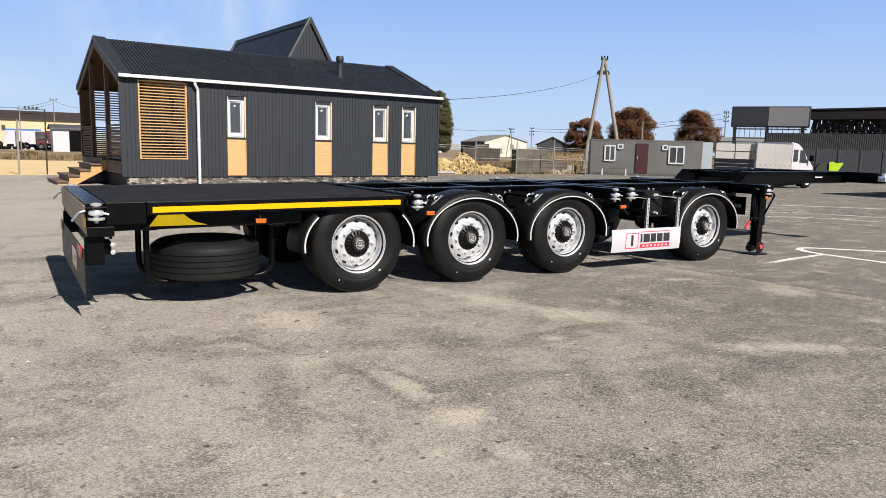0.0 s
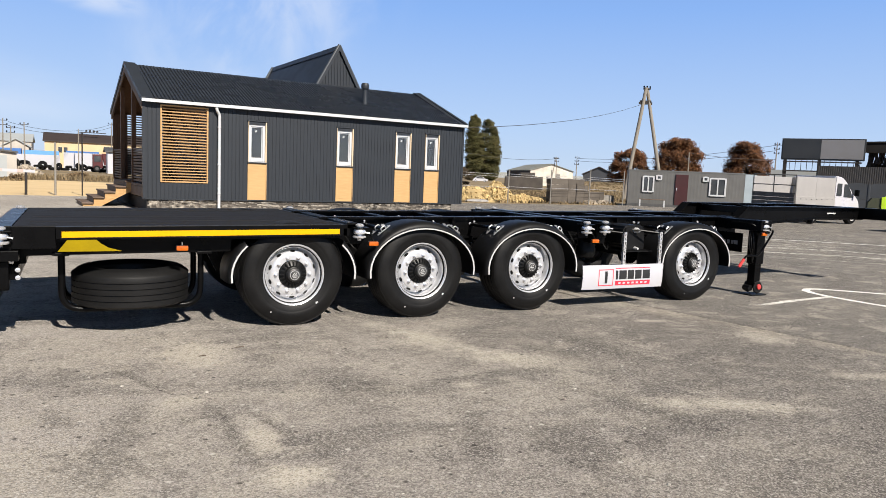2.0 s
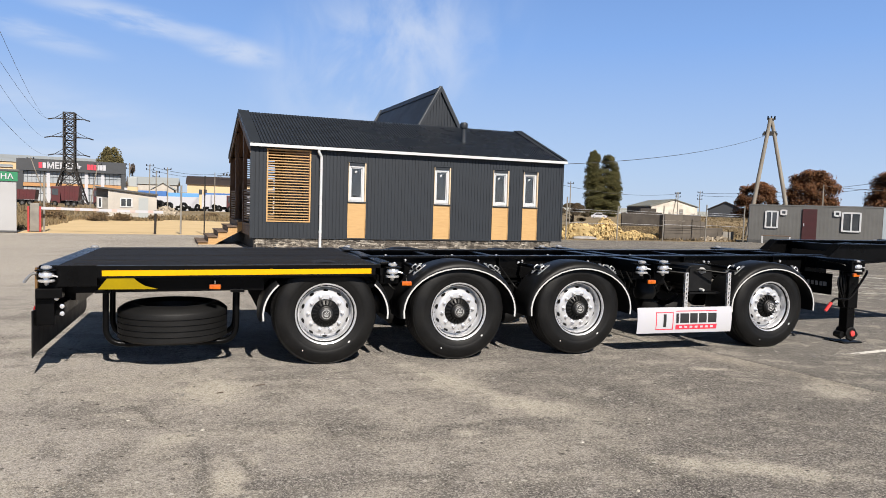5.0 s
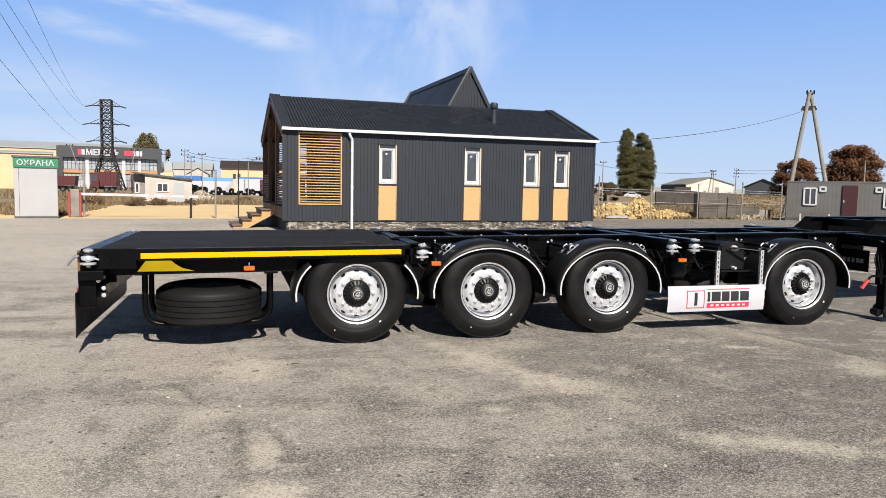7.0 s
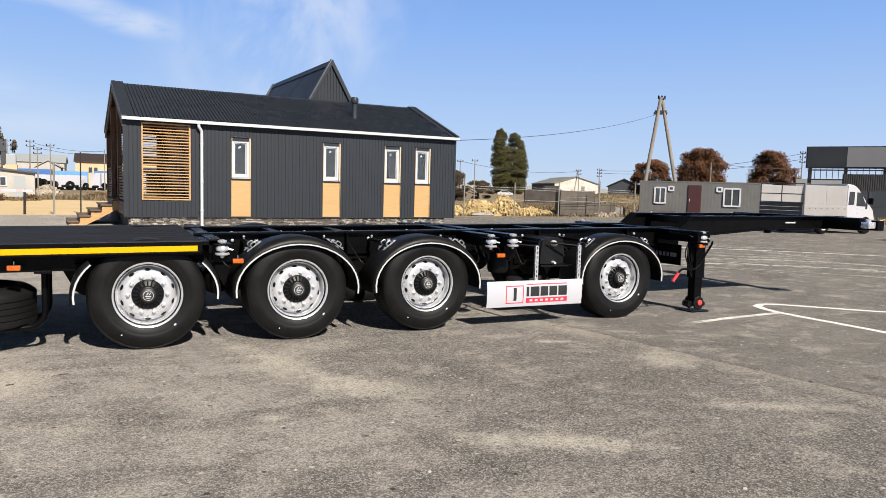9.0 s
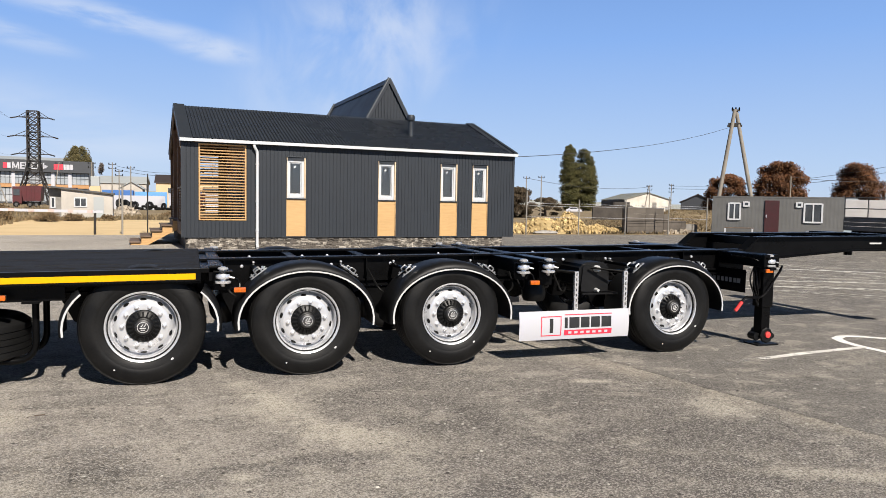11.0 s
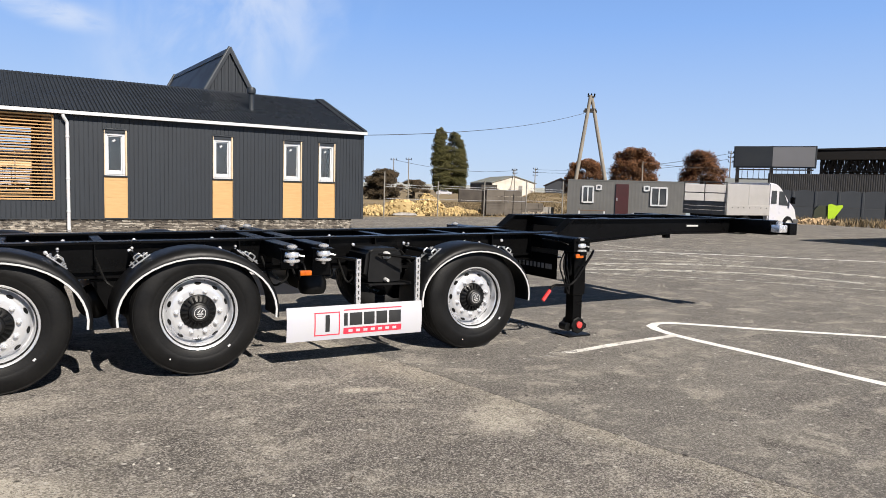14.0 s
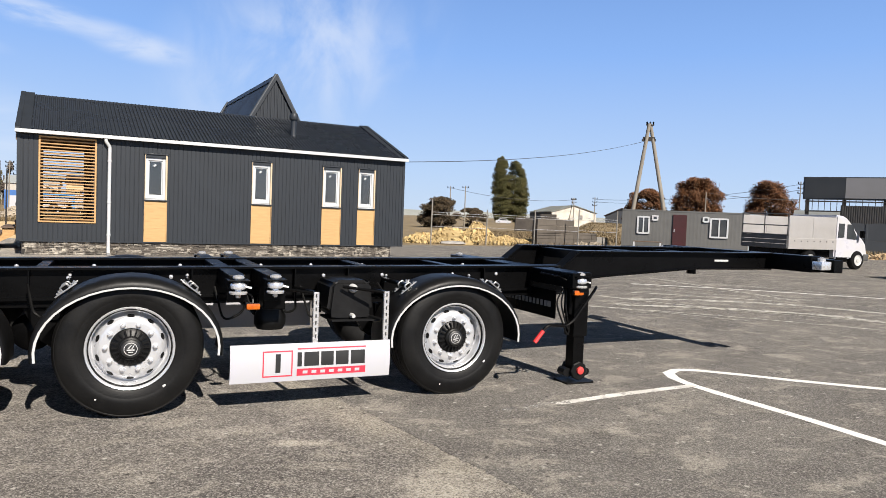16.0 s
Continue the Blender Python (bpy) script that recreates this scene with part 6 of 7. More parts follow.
# block hut beyond the sand
HUT = Matrix.Translation((-8.75, 53.2, -0.05)) @ Matrix.Rotation(radians(4), 4, "Z")
hut = thing("block_hut", "small pale block hut with a lean-to roof", "hut", HUT)
bm = prism(shape(), [(0, 0), (3.45, 0), (3.45, 1.80), (0, 2.2)], "y", 0.0, 3.0)
part("wall", bm, PALE_WALL, hut, "pale block wall")
part("roof", prism(shape(), [(-0.9, 2.28), (3.55, 1.80), (3.55, 1.92), (-0.9, 2.40)], "y", -0.2, 3.2), BED_GREY, hut, "dark sheet roof")
part("porch_side", box(shape(), -0.85, -0.02, 0.6, 3.0, 0, 2.25), CONCRETE, hut)
window_set(hut, 0.85, 1.7, 0.85, 1.55, 0.0)
window_set(hut, -0.75, -0.45, 0.75, 1.55, 0.6, 0)
part("door", box(shape(), 2.15, 2.85, -0.04, 0.0, 0.0, 1.62), PALE_ROOF, hut, "pale grey door")


# ---- plants ----
def leaves(bm, centre, radii, n, size, rnd, hollow=0.55):
    cx, cy, cz = centre
    for _ in range(n):
        d = Vector((rnd.gauss(0, 1), rnd.gauss(0, 1), rnd.gauss(0, 1))).normalized() * rnd.uniform(hollow, 1.0)
        p = Vector((cx + d.x * radii[0], cy + d.y * radii[1], cz + d.z * radii[2]))
        a = Vector((rnd.gauss(0, 1), rnd.gauss(0, 1), rnd.gauss(0, 1))).normalized()
        b = a.orthogonal().normalized() * size * rnd.uniform(0.5, 1.2)
        a = a * size * rnd.uniform(0.5, 1.2)
        bm.faces.new([bm.verts.new(p + v) for v in (a * -0.5, b * 0.5, a * 0.6, b * -0.5)])


def tree(x, y, h, r, leaf, label, seed, lean=0.32, narrow=False, n=34, base=0.0, plumes=1):
    rnd = random.Random(seed)
    t = thing("tree", label, "tree", pose(x, y, base), "trees behind the yard")
    bm = shape()
    rod(bm, (0, 0, -0.1), (0.05, 0, h * 0.55), r * 0.09, 8, r * 0.04)
    for k in range(6):
        a = rnd.uniform(0, 6.28)
        z = h * rnd.uniform(0.18, 0.5)
        rod(bm, (0, 0, z), (math.cos(a) * r * 0.6, math.sin(a) * r * 0.6, z + h * rnd.uniform(0.15, 0.35)), r * 0.035, 6, r * 0.012)
    part("trunk", bm, BARK, t)
    bm = shape()
    for k in range(n):
        if narrow:
            # upright plumes, slim at the foot and blunt at the tip
            p = k % plumes
            top, off, ang = h * (1.0, 0.80, 0.62)[p], r * (0.0, 0.45, 0.5)[p], (0.0, -0.35, 2.6)[p]
            f = (k // plumes + rnd.random()) * plumes / n
            w = r * (1.0, 0.66, 0.6)[p] * math.sin(math.pi * (0.12 + 0.80 * f)) ** 0.65
            a = rnd.uniform(0, 6.28)
            ox, oy = math.cos(ang) * off + math.cos(a) * w * 0.48, math.sin(ang) * off + math.sin(a) * w * 0.48
            leaves(bm, (ox, oy, top * (0.03 + 0.93 * f)), (w * 0.55, w * 0.55, h * 0.045), 420, 0.015 * h, rnd, 0.35)
        else:
            # a dome of clumps, widest low down
            f = rnd.uniform(0.05, 0.95)
            w = r * (math.sqrt(1 - ((f - 0.35) / 0.65) ** 2) if f > 0.35 else 0.80 + 0.20 * f / 0.35)
            s, a = rnd.uniform(0.17, 0.31), rnd.uniform(0, 6.28)
            w *= 1 + 0.05 * math.sin(3 * a + seed) + 0.05 * math.sin(7 * a + 2 * seed + 9 * f)
            d = max(w - s * r * rnd.uniform(0.7, 1.0), 0.05 * r) * rnd.random() ** 0.35
            c = (math.cos(a) * d, math.sin(a) * d, min(h * f, h * (1 - 0.55 * s)))
            leaves(bm, c, (r * s, r * s, h * 0.42 * s), 420, max(0.17, 0.021 * h), rnd, 0.25)
    part("crown", bm, leaf, t, "crown of small dense leaves")
    return t


tree(60.6, 63.0, 5.9, 2.9, LEAF_RUST, "round autumn tree with dark rust-brown leaves", 1, n=95)
tree(64.6, 58.9, 7.35, 3.45, LEAF_RUST, "round autumn tree with orange-brown leaves", 2, n=130)
tree(69.9, 53.2, 7.1, 3.3, LEAF_RUST, "round autumn tree with dark rust leaves", 3, n=120)
tree(133.3, 230, 24.6, 4.2, LEAF_POPLAR, "tall narrow poplar, still green", 4, narrow=True, n=110, plumes=1)
tree(139.3, 230, 23.4, 5.3, LEAF_POPLAR, "broader twin-topped poplar, turning yellow-green", 5, narrow=True, n=200, plumes=3)
tree(39.2, 76.4, 4.5, 3.0, LEAF_BROWN, "low dark bush with brown leaves", 6, n=70, base=-0.5)
tree(50.5, 90.0, 2.9, 3.0, LEAF_BROWN, "low dark brown bush in the field", 7, n=26)
tree(-27.5, 202, 15.5, 4.6, LEAF_OLIVE, "thin half-bare tree behind the shop", 8, n=64)
tree(-23.6, 203, 13.5, 3.4, mat("bare_twigs", (0.16, 0.13, 0.11), (0.10, 0.08, 0.07), 0.9, bump=0), "bare tree with grey twigs", 9, n=14)

SHRUB = island(mat("brown_shrub", (0.15, 0.095, 0.045), (0.085, 0.058, 0.03), 0.9, scale=0.6, bump=0.0), 0.5, 1.5)
for k, (x, y, w, h) in enumerate(((-11.8, 46, 1.5, 1.0), (-10.2, 43, 0.9, 0.6), (-8.3, 44, 1.1, 0.65), (-6.9, 46, 0.9, 0.55), (-13.2, 52, 1.4, 1.3), (-5.0, 47, 0.5, 0.45), (-12.6, 38, 0.8, 0.6), (-14.5, 61, 1.6, 1.2), (-1.2, 60, 1.5, 0.5), (4.6, 56, 1.6, 0.8))):
    rnd = random.Random(70 + k)
    bm = shape()
    for q in range(9):
        a, d = rnd.uniform(0, 6.28), w * rnd.uniform(0, 0.6)
        leaves(bm, (math.cos(a) * d, math.sin(a) * d, h * rnd.uniform(0.2, 0.6)), (w * 0.4, w * 0.4, h * 0.42), 130, 0.10, rnd, 0.2)
    sh = thing("shrub", "dry brown shrub at the edge of the sand", "shrub", pose(x, y, -0.03), "shrubs round the sand lot")
    part("foliage", bm, SHRUB, sh)
    bm = shape()
    for q in range(5):
        a = rnd.uniform(0, 6.28)
        rod(bm, (0, 0, -0.03), (math.cos(a) * w * 0.4, math.sin(a) * w * 0.4, h * 0.6), 0.02, 5, 0.008)
    part("stem", bm, BARK, sh)

def field(x, y):
    """Height of the rough field that climbs behind the yard."""
    def ease(v):
        v = min(max(v, 0.0), 1.0)
        return v * v * (3 - 2 * v)
    return 1.35 * ease((y - 35) / 27) * ease((x - 0.75 * (y + 6.6) + 3.4) / 4.0) + 0.10 * noise.noise((x * 0.25, y * 0.25, 0))


bm = shape()
rows = []
for i in range(33):
    y = 34 + i * i * 0.085
    rows.append([bm.verts.new((0.75 * (y + 6.6) - 5.0 + j * (0.6 + 0.02 * y), y, field(0.75 * (y + 6.6) - 5.0 + j * (0.6 + 0.02 * y), y) - 0.12)) for j in range(26)])
for r1, r2 in zip(rows, rows[1:]):
    for j in range(25):
        bm.faces.new((r1[j], r1[j + 1], r2[j + 1], r2[j]))
tagged(part("field", bm, EARTH, None, "", True), "rough brown field rising behind the yard", "field", kind="structure")

random.seed(21)
def grass(name, areas, label, leaf=DRY_GRASS):
    bm = shape()
    for x0, x1, y0, y1, n, h in areas:
        for _ in range(n):
            x, y = random.uniform(x0, x1), random.uniform(y0, y1)
            hh = h * random.uniform(0.35, 1.1)
            w = random.uniform(0.03, 0.07)
            a = random.uniform(0, 3.14)
            dx, dy = math.cos(a) * w, math.sin(a) * w
            lx, ly = random.gauss(0, 0.12), random.gauss(0, 0.12)
            g = max(field(x, y) - 0.10, 0.0) if x > 0 else 0.0
            bm.faces.new([bm.verts.new(v) for v in ((x - dx, y - dy, g - 0.06), (x + dx, y + dy, g - 0.06), (x + lx, y + ly, g + hh))])
    return tagged(part(name, bm, leaf), label, "grass", kind="stuff")


grass("dry_grass", ((17, 29, 28.6, 34, 1700, 0.2), (24, 46, 33, 48, 5200, 0.20), (34, 62, 42, 64, 9000, 0.13), (39.5, 49, 13, 24, 2600, 0.40), (46, 60, 2, 16, 900, 0.4)), "tall straw-coloured dry grass on rough ground")
grass("dry_weeds", ((-16, -9.5, 30, 52, 2600, 0.28), (-11, -4.5, 46, 52.5, 1500, 0.15), (-5, 5, 50, 60, 1700, 0.32), (-12, -9, 28, 40, 900, 0.22), (-30, -6, 60, 85, 2600, 0.7)), "brown and straw-coloured weeds round the sand lot",
      island(mat("weeds", (0.20, 0.145, 0.075), (0.12, 0.09, 0.05), 0.9, scale=0.4, bump=0), 0.5, 1.5))


# ---- heaps and blocks ----
def heap(name, spots, n, size, material, label, category, seed):
    rnd = random.Random(seed)
    bm = shape()
    for _ in range(n):
        cx, cy, rx, ry, h = rnd.choice(spots)
        r, a = math.sqrt(rnd.random()), rnd.uniform(0, 6.28)
        x, y = cx + rx * r * math.cos(a), cy + ry * r * math.sin(a)
        z = h * (1 - r) ** 0.85
        s = size * rnd.uniform(0.4, 1.2)
        q = Euler((rnd.uniform(0, 6), rnd.uniform(0, 6), rnd.uniform(0, 6))).to_matrix().to_4x4()
        box(bm, -s, s, -s * 0.7, s * 0.7, -s * 0.6, s * 0.6, 0, Matrix.Translation((x, y, z)) @ q)
    for cx, cy, rx, ry, h in spots:
        lathe(bm, [(1.0, -0.05), (0.62, h * 0.36), (0.28, h * 0.74), (0, h * 0.96)], Matrix.Translation((cx, cy, 0)) @ Matrix.Diagonal((rx, ry, 1, 1)), 14)
    return tagged(part(name, bm, material), label, category, kind="stuff")


heap("stone_heap", ((19.1, 30.2, 2.2, 1.4, 0.85), (20.9, 30.4, 1.3, 1.3, 1.22), (22.6, 30.2, 1.3, 0.9, 0.42), (17.5, 30.2, 1.2, 1.0, 0.5), (24.2, 30.4, 1.2, 0.7, 0.25)), 1500, 0.085, island(PALE_STONE, 0.7, 1.3), "heap of broken yellow limestone", "stone heap", 5)
heap("plank_heap", ((41.0, 19.9, 1.9, 0.7, 0.26),), 150, 0.13, island(mat("split_planks", (0.52, 0.38, 0.22), (0.36, 0.25, 0.14), 0.8, bump=0.1), 0.6, 1.3), "low heap of split timber offcuts", "wood heap", 6)
heap("rubble_heap", ((27.6, 29.6, 1.1, 0.6, 0.28), (-5.2, 63.2, 1.3, 0.9, 0.85)), 160, 0.16, island(mat("rubble", (0.42, 0.36, 0.28), (0.26, 0.22, 0.17), 0.9, bump=0.3), 0.6, 1.3), "heap of dusty broken rubble", "rubble", 7)
tagged(part("plastic_film", lathe(shape(), [(0.9, 0.0), (0.7, 0.10), (0.35, 0.14), (0, 0.12)], Matrix.Translation((18.6, 28.7, 0)) @ Matrix.Diagonal((0.9, 0.4, 1, 1)), 9), TARP), "crumpled pale plastic film beside the heap", "plastic sheet")

BLOCK = mat("weathered_block", (0.125, 0.108, 0.090), (0.078, 0.067, 0.056), 0.95, scale=1.5, fine=20, bump=0.4, per_object=0.25)
wall = thing("block_stack", "stepped stack of large grey-brown concrete blocks", "block wall")
for row, x1 in ((0, 28.2), (1, 28.2), (2, 26.9), (3, 26.6)):
    z = row * 0.37
    x = 24.1
    while x < x1 - 0.1:
        w = min(1.25, x1 - x)
        if row < 3 or x < 26.0:
            part("block", box(shape(), x, x + w - 0.010, 29.2, 29.75, z, z + 0.36 + (0.02 if row == 3 else 0), 0.012), BLOCK, wall)
        x += w
part("block", box(shape(), 28.3, 29.1, 29.3, 29.8, 0, 0.52, 0.02), CONCRETE, wall)

# ---- east side: billboard, sheet walls, hangar ----
BB = Matrix.Translation((60.5, 41.4, 0)) @ Matrix.Rotation(math.atan2(-5.9, 4.2), 4, "Z")
bb = thing("billboard", "large dark and grey billboard on a steel frame", "billboard", BB)
part("panel", box(shape(), 0.0, 7.2, 0.0, 0.5, 4.28, 6.35, 0.05), PANEL_DARK, bb, "dark panel")
part("panel_face", box(shape(), 3.45, 7.05, -0.05, -0.005, 4.42, 6.25), PANEL_GREY, bb, "light grey face")
part("panel_face", box(shape(), 0.12, 3.43, -0.04, -0.005, 4.42, 6.25), PANEL_DARK, bb, "dark glossy face")
for x in (0.4, 3.4, 6.6):
    part("leg", box(shape(), x - 0.16, x + 0.16, 0.1, 0.4, -0.05, 4.3), IRON, bb)
for z in (3.15, 4.05):
    part("rail", box(shape(), 0.2, 7.0, 0.0, 0.15, z, z + 0.12), IRON, bb)
for k in range(14):
    x = 0.3 + k * 0.5
    part("brace", box(shape(), x, x + 0.05, 0.02, 0.10, 3.2, 4.3), IRON, bb)


def sheet_wall(name, p, q, h, material, label, pitch, rib=0.05):
    p, q = Vector((*p, 0)), Vector((*q, 0))
    d = q - p
    m = Matrix.Translation(p) @ Matrix.Rotation(math.atan2(d.y, d.x), 4, "Z")
    w = thing(name, label, "fence", m)
    bm = shape()
    prof = []
    x = 0.0
    while x < d.length:
        prof += [(x, 0), (x + pitch * 0.4, 0), (x + pitch * 0.5, -rib), (x + pitch * 0.9, -rib)]
        x += pitch
    pts = prof + [(a, b + 0.02) for a, b in prof[::-1]]
    prism(bm, pts, "z", -0.05, h)
    part("sheet", bm, material, w)
    k = 0.0
    while k < d.length:
        part("post", box(shape(), k - 0.05, k + 0.05, 0.03, 0.10, -0.05, h + 0.03), IRON, w)
        k += 3.0
    part("top_rail", box(shape(), 0, d.length, 0.025, 0.09, h - 0.12, h - 0.05), IRON, w)
    return w


def panel_fence(p, q, h, bay):
    p, q = Vector((*p, 0)), Vector((*q, 0))
    d = q - p
    w = thing("panel_fence", "grey precast concrete panel fence with arched tops", "fence", Matrix.Translation(p) @ Matrix.Rotation(math.atan2(d.y, d.x), 4, "Z"))
    lower = upper = post = None
    for k in range(int(d.length / bay)):
        m = Matrix.Translation((k * bay, 0, 0))
        if not lower:
            lower = part("panel", box(shape(), 0.07, bay - 0.07, 0.0, 0.06, -0.05, h * 0.47, 0.012), WALL_PANEL, w)
            top = [(0.07, h * 0.485), (bay - 0.07, h * 0.485)] + [(bay - 0.07 - (bay - 0.14) * i / 8, h + 0.10 * math.sin(math.pi * i / 8)) for i in range(9)]
            upper = part("panel", prism(shape(), top, "y", 0.0, 0.06), WALL_PANEL, w)
            post = part("post", box(shape(), -0.07, 0.07, -0.03, 0.09, -0.05, h + 0.05, 0.02), WALL_PANEL, w)
        else:
            for o in (lower, upper, post):
                again(o, w, m)
    return w


panel_fence((43.8, 25.0), (61.0, -3.0), 1.90, 1.32)
sheet_wall("sheet_wall", (58.4, 35.9), (78.0, 4.5), 3.60, DARK_SHEET, "tall dark profiled sheet wall", 0.17, 0.03)
hangar = thing("hangar", "open hangar with dark roof and rusty trusses", "hangar", Matrix.Translation((67.0, 36.5, 0)) @ Matrix.Rotation(math.atan2(-9.0, 6.0), 4, "Z"))
part("roof", prism(shape(), [(-1.0, 6.05), (36, 6.9), (36, 7.1), (-1.0, 6.2)], "y", -1, 16), HANGAR_DARK, hangar, "dark rusty roof")
# sheet added at the eave; its near-black colour stands for shade under the roof
part("eave_sheet", prism(shape(), [(-1.0, 5.15), (36, 5.6), (36, 6.95), (-1.0, 6.1)], "y", -0.9, -0.75), HANGAR_DARK, hangar, "near-black sheet standing for the shade under the roof")
for r in range(3):
    for k in range(54):
        x, y = k * 0.66 + 0.23 * r, 0.2 + r * 5
        part("web", bar(shape(), (x, y, 4.2), (x + 0.33, y, 5.7), 0.12, 0.12), IRON, hangar)
        part("web", bar(shape(), (x + 0.33, y, 5.7), (x + 0.66, y, 4.2), 0.12, 0.12), IRON, hangar)
        if k % 2:
            part("web", bar(shape(), (x - 0.5, y + 2.4, 4.2), (x + 0.9, y + 2.4, 5.6), 0.07, 0.07), IRON, hangar)
    part("chord", box(shape(), 0, 36, r * 5 + 0.12, r * 5 + 0.28, 4.12, 4.26), IRON, hangar)
    part("chord", box(shape(), 0, 36, r * 5 + 0.12, r * 5 + 0.28, 5.62, 5.75), IRON, hangar)
for r in (1.4, 3.4, 6.6, 9.0, 12.0, 14.0):
    bm = shape()
    for k in range(60):
        x = k * 0.60 + 0.31 * r % 0.6
        bar(bm, (x, r, 4.15), (x + 0.30, r, 5.75), 0.08, 0.08)
        bar(bm, (x + 0.30, r, 5.75), (x + 0.60, r, 4.15), 0.08, 0.08)
    part("bracing", bm, IRON, hangar, "tangle of rusty bracing behind the front truss")
for k in range(7):
    part("column", box(shape(), k * 6 - 0.15, k * 6 + 0.15, 0.1, 0.4, -0.05, 6.1), IRON, hangar)
part("back_wall", box(shape(), 0, 36, 15.5, 15.7, -0.05, 3.4), DARK_SHEET, hangar)
part("low_wall", box(shape(), -9, 3.0, 4.0, 4.3, -0.05, 3.4), PALE_ROOF, hangar, "pale low wall")
lime = thing("skip_bin", "dark bin with a lime green panel by the fence", "bin", Matrix.Translation((43.6, 21.4, 0)) @ Matrix.Rotation(radians(-50), 4, "Z"))
part("shell", prism(shape(), [(-0.35, 0.0), (0.75, 0.0), (0.95, 1.0), (0.75, 1.06), (-0.1, 1.02), (-0.3, 0.75)], "y", 0.05, 0.7), mat("dark_olive_plastic", (0.035, 0.045, 0.022), (0.05, 0.05, 0.03), 0.6, bump=0.1), lime, "dark olive bin body")
part("lid", prism(shape(), [(0.45, 0.0), (0.62, 0.0), (1.25, 1.0), (1.2, 1.1), (0.85, 1.06), (0.62, 1.16), (0.42, 1.1)], "y", -0.02, 0.03), LIME, lime, "lime green panel")

# unseen box added east of the yard only to cast a shadow on it
tagged(part("wall_east", box(shape(), 25.2, 44, 2.6, 5.3, -0.02, 3.9), CONCRETE), "plain grey box added out of view to shade the yard", "wall", kind="structure")


# ---- far buildings ----
def shed(name, label, m, w, d, h, rise, wall_mat, roof_mat, along="x", over=0.3):
    s = thing(name, label, "building", m)
    part("wall", box(shape(), 0, w, 0, d, -0.1, h), wall_mat, s)
    if along == "x":
        part("roof", prism(shape(), [(-over, h - 0.05), (d / 2, h + rise), (d + over, h - 0.05), (d + over, h + 0.1), (d / 2, h + rise + 0.15), (-over, h + 0.1)], "x", -over, w + over), roof_mat, s)
        part("gable", prism(shape(), [(0, h), (d, h), (d / 2, h + rise)], "x", 0.02, w - 0.02), wall_mat, s)
    else:
        part("roof", prism(shape(), [(-over, h - 0.05), (w / 2, h + rise), (w + over, h - 0.05), (w + over, h + 0.1), (w / 2, h + rise + 0.15), (-over, h + 0.1)], "y", -over, d + over), roof_mat, s)
        part("gable", prism(shape(), [(0, h), (w, h), (w / 2, h + rise)], "y", 0.02, d - 0.02), wall_mat, s)
    return s


white_b = shed("white_shed", "old white gabled shed with a patched front", Matrix.Translation((83.1, 118.0, 0)) @ Matrix.Rotation(radians(-20), 4, "Z"), 9.2, 22, 3.1, 1.4, SHED_WHITE, mat("mossy_sheet_roof", (0.24, 0.245, 0.21), (0.15, 0.15, 0.13), 0.8, scale=0.5, fine=3, bump=0.1), "y", 0.2)
for k, (x0, x1, z0, z1) in enumerate(((1.0, 1.5, 1.0, 1.9), (3.4, 3.9, 0.6, 1.9), (5.6, 6.4, 1.6, 2.6), (8.2, 8.7, 0.8, 1.7))):
    part("patch", box(shape(), x0, x1, -0.05, 0.0, z0, z1), CONCRETE, white_b, "bare grey patch")
# the side away from the sun: its shade is put into a darker colour
part("side_wall", box(shape(), -0.12, -0.02, 0.0, 22, -0.1, 3.0), CONCRETE_DARK, white_b, "side wall with its shade put into dark brown")
shed("dark_shed", "dark gabled shed far behind the yard", Matrix.Translation((87.0, 105.5, 0)) @ Matrix.Rotation(radians(-40), 4, "Z"), 6, 9, 2.6, 1.5, STORE_GREY, ROOF_BROWN, "y")
tagged(part("boundary_wall", bar(shape(), (45.6, 68.5, 0.75), (51.2, 68.5, 0.80), 0.2, 1.70), CONCRETE_DARK), "dark concrete boundary wall in the field", "wall")
tagged(part("boundary_wall", bar(shape(), (76.0, 111.0, 1.2), (84.0, 117.8, 1.3), 0.3, 2.6), CONCRETE_DARK), "dark lean-to wall beside the white shed", "wall")
car = thing("parked_car", "small white car far off in the field", "car", Matrix.Translation((89.7, 153.6, 0.0)) @ Matrix.Rotation(radians(-25), 4, "Z"))
bm = prism(shape(), [(0, 0.25), (3.9, 0.25), (3.9, 0.75), (3.1, 0.85), (2.6, 1.3), (1.0, 1.32), (0.5, 0.9), (0, 0.85)], "y", 0, 1.6)
part("body", bm, VAN_WHITE, car)
part("side_window", prism(shape(), [(0.8, 0.9), (2.85, 0.88), (2.5, 1.22), (1.05, 1.24)], "y", -0.02, 0.0), GLASS_DARK, car)
for x in (0.75, 3.1):
    road_wheel(car, x, -0.02, 0.3, 0.18)

# shop with a glazed front
SHOP = Matrix.Translation((-43.7, 178.4, 0)) @ Matrix.Rotation(math.atan2(3.7, 21.7), 4, "Z")
shop = thing("shop", "wide glazed shop under a dark lettered fascia", "shop", SHOP)
part("wall", box(shape(), 0, 22, 0.6, 14, -0.1, 7.4), STORE_GREY, shop)
part("fascia", box(shape(), 0, 22.4, -0.6, 14, 7.3, 10.0), STORE_GREY, shop, "dark grey fascia")
part("end_wall", box(shape(), -0.4, 0.9, -0.5, 14, -0.1, 9.9), STORE_GREY, shop)
part("end_wall", box(shape(), 21.4, 22.4, -0.5, 14, -0.1, 9.9), STORE_GREY, shop)
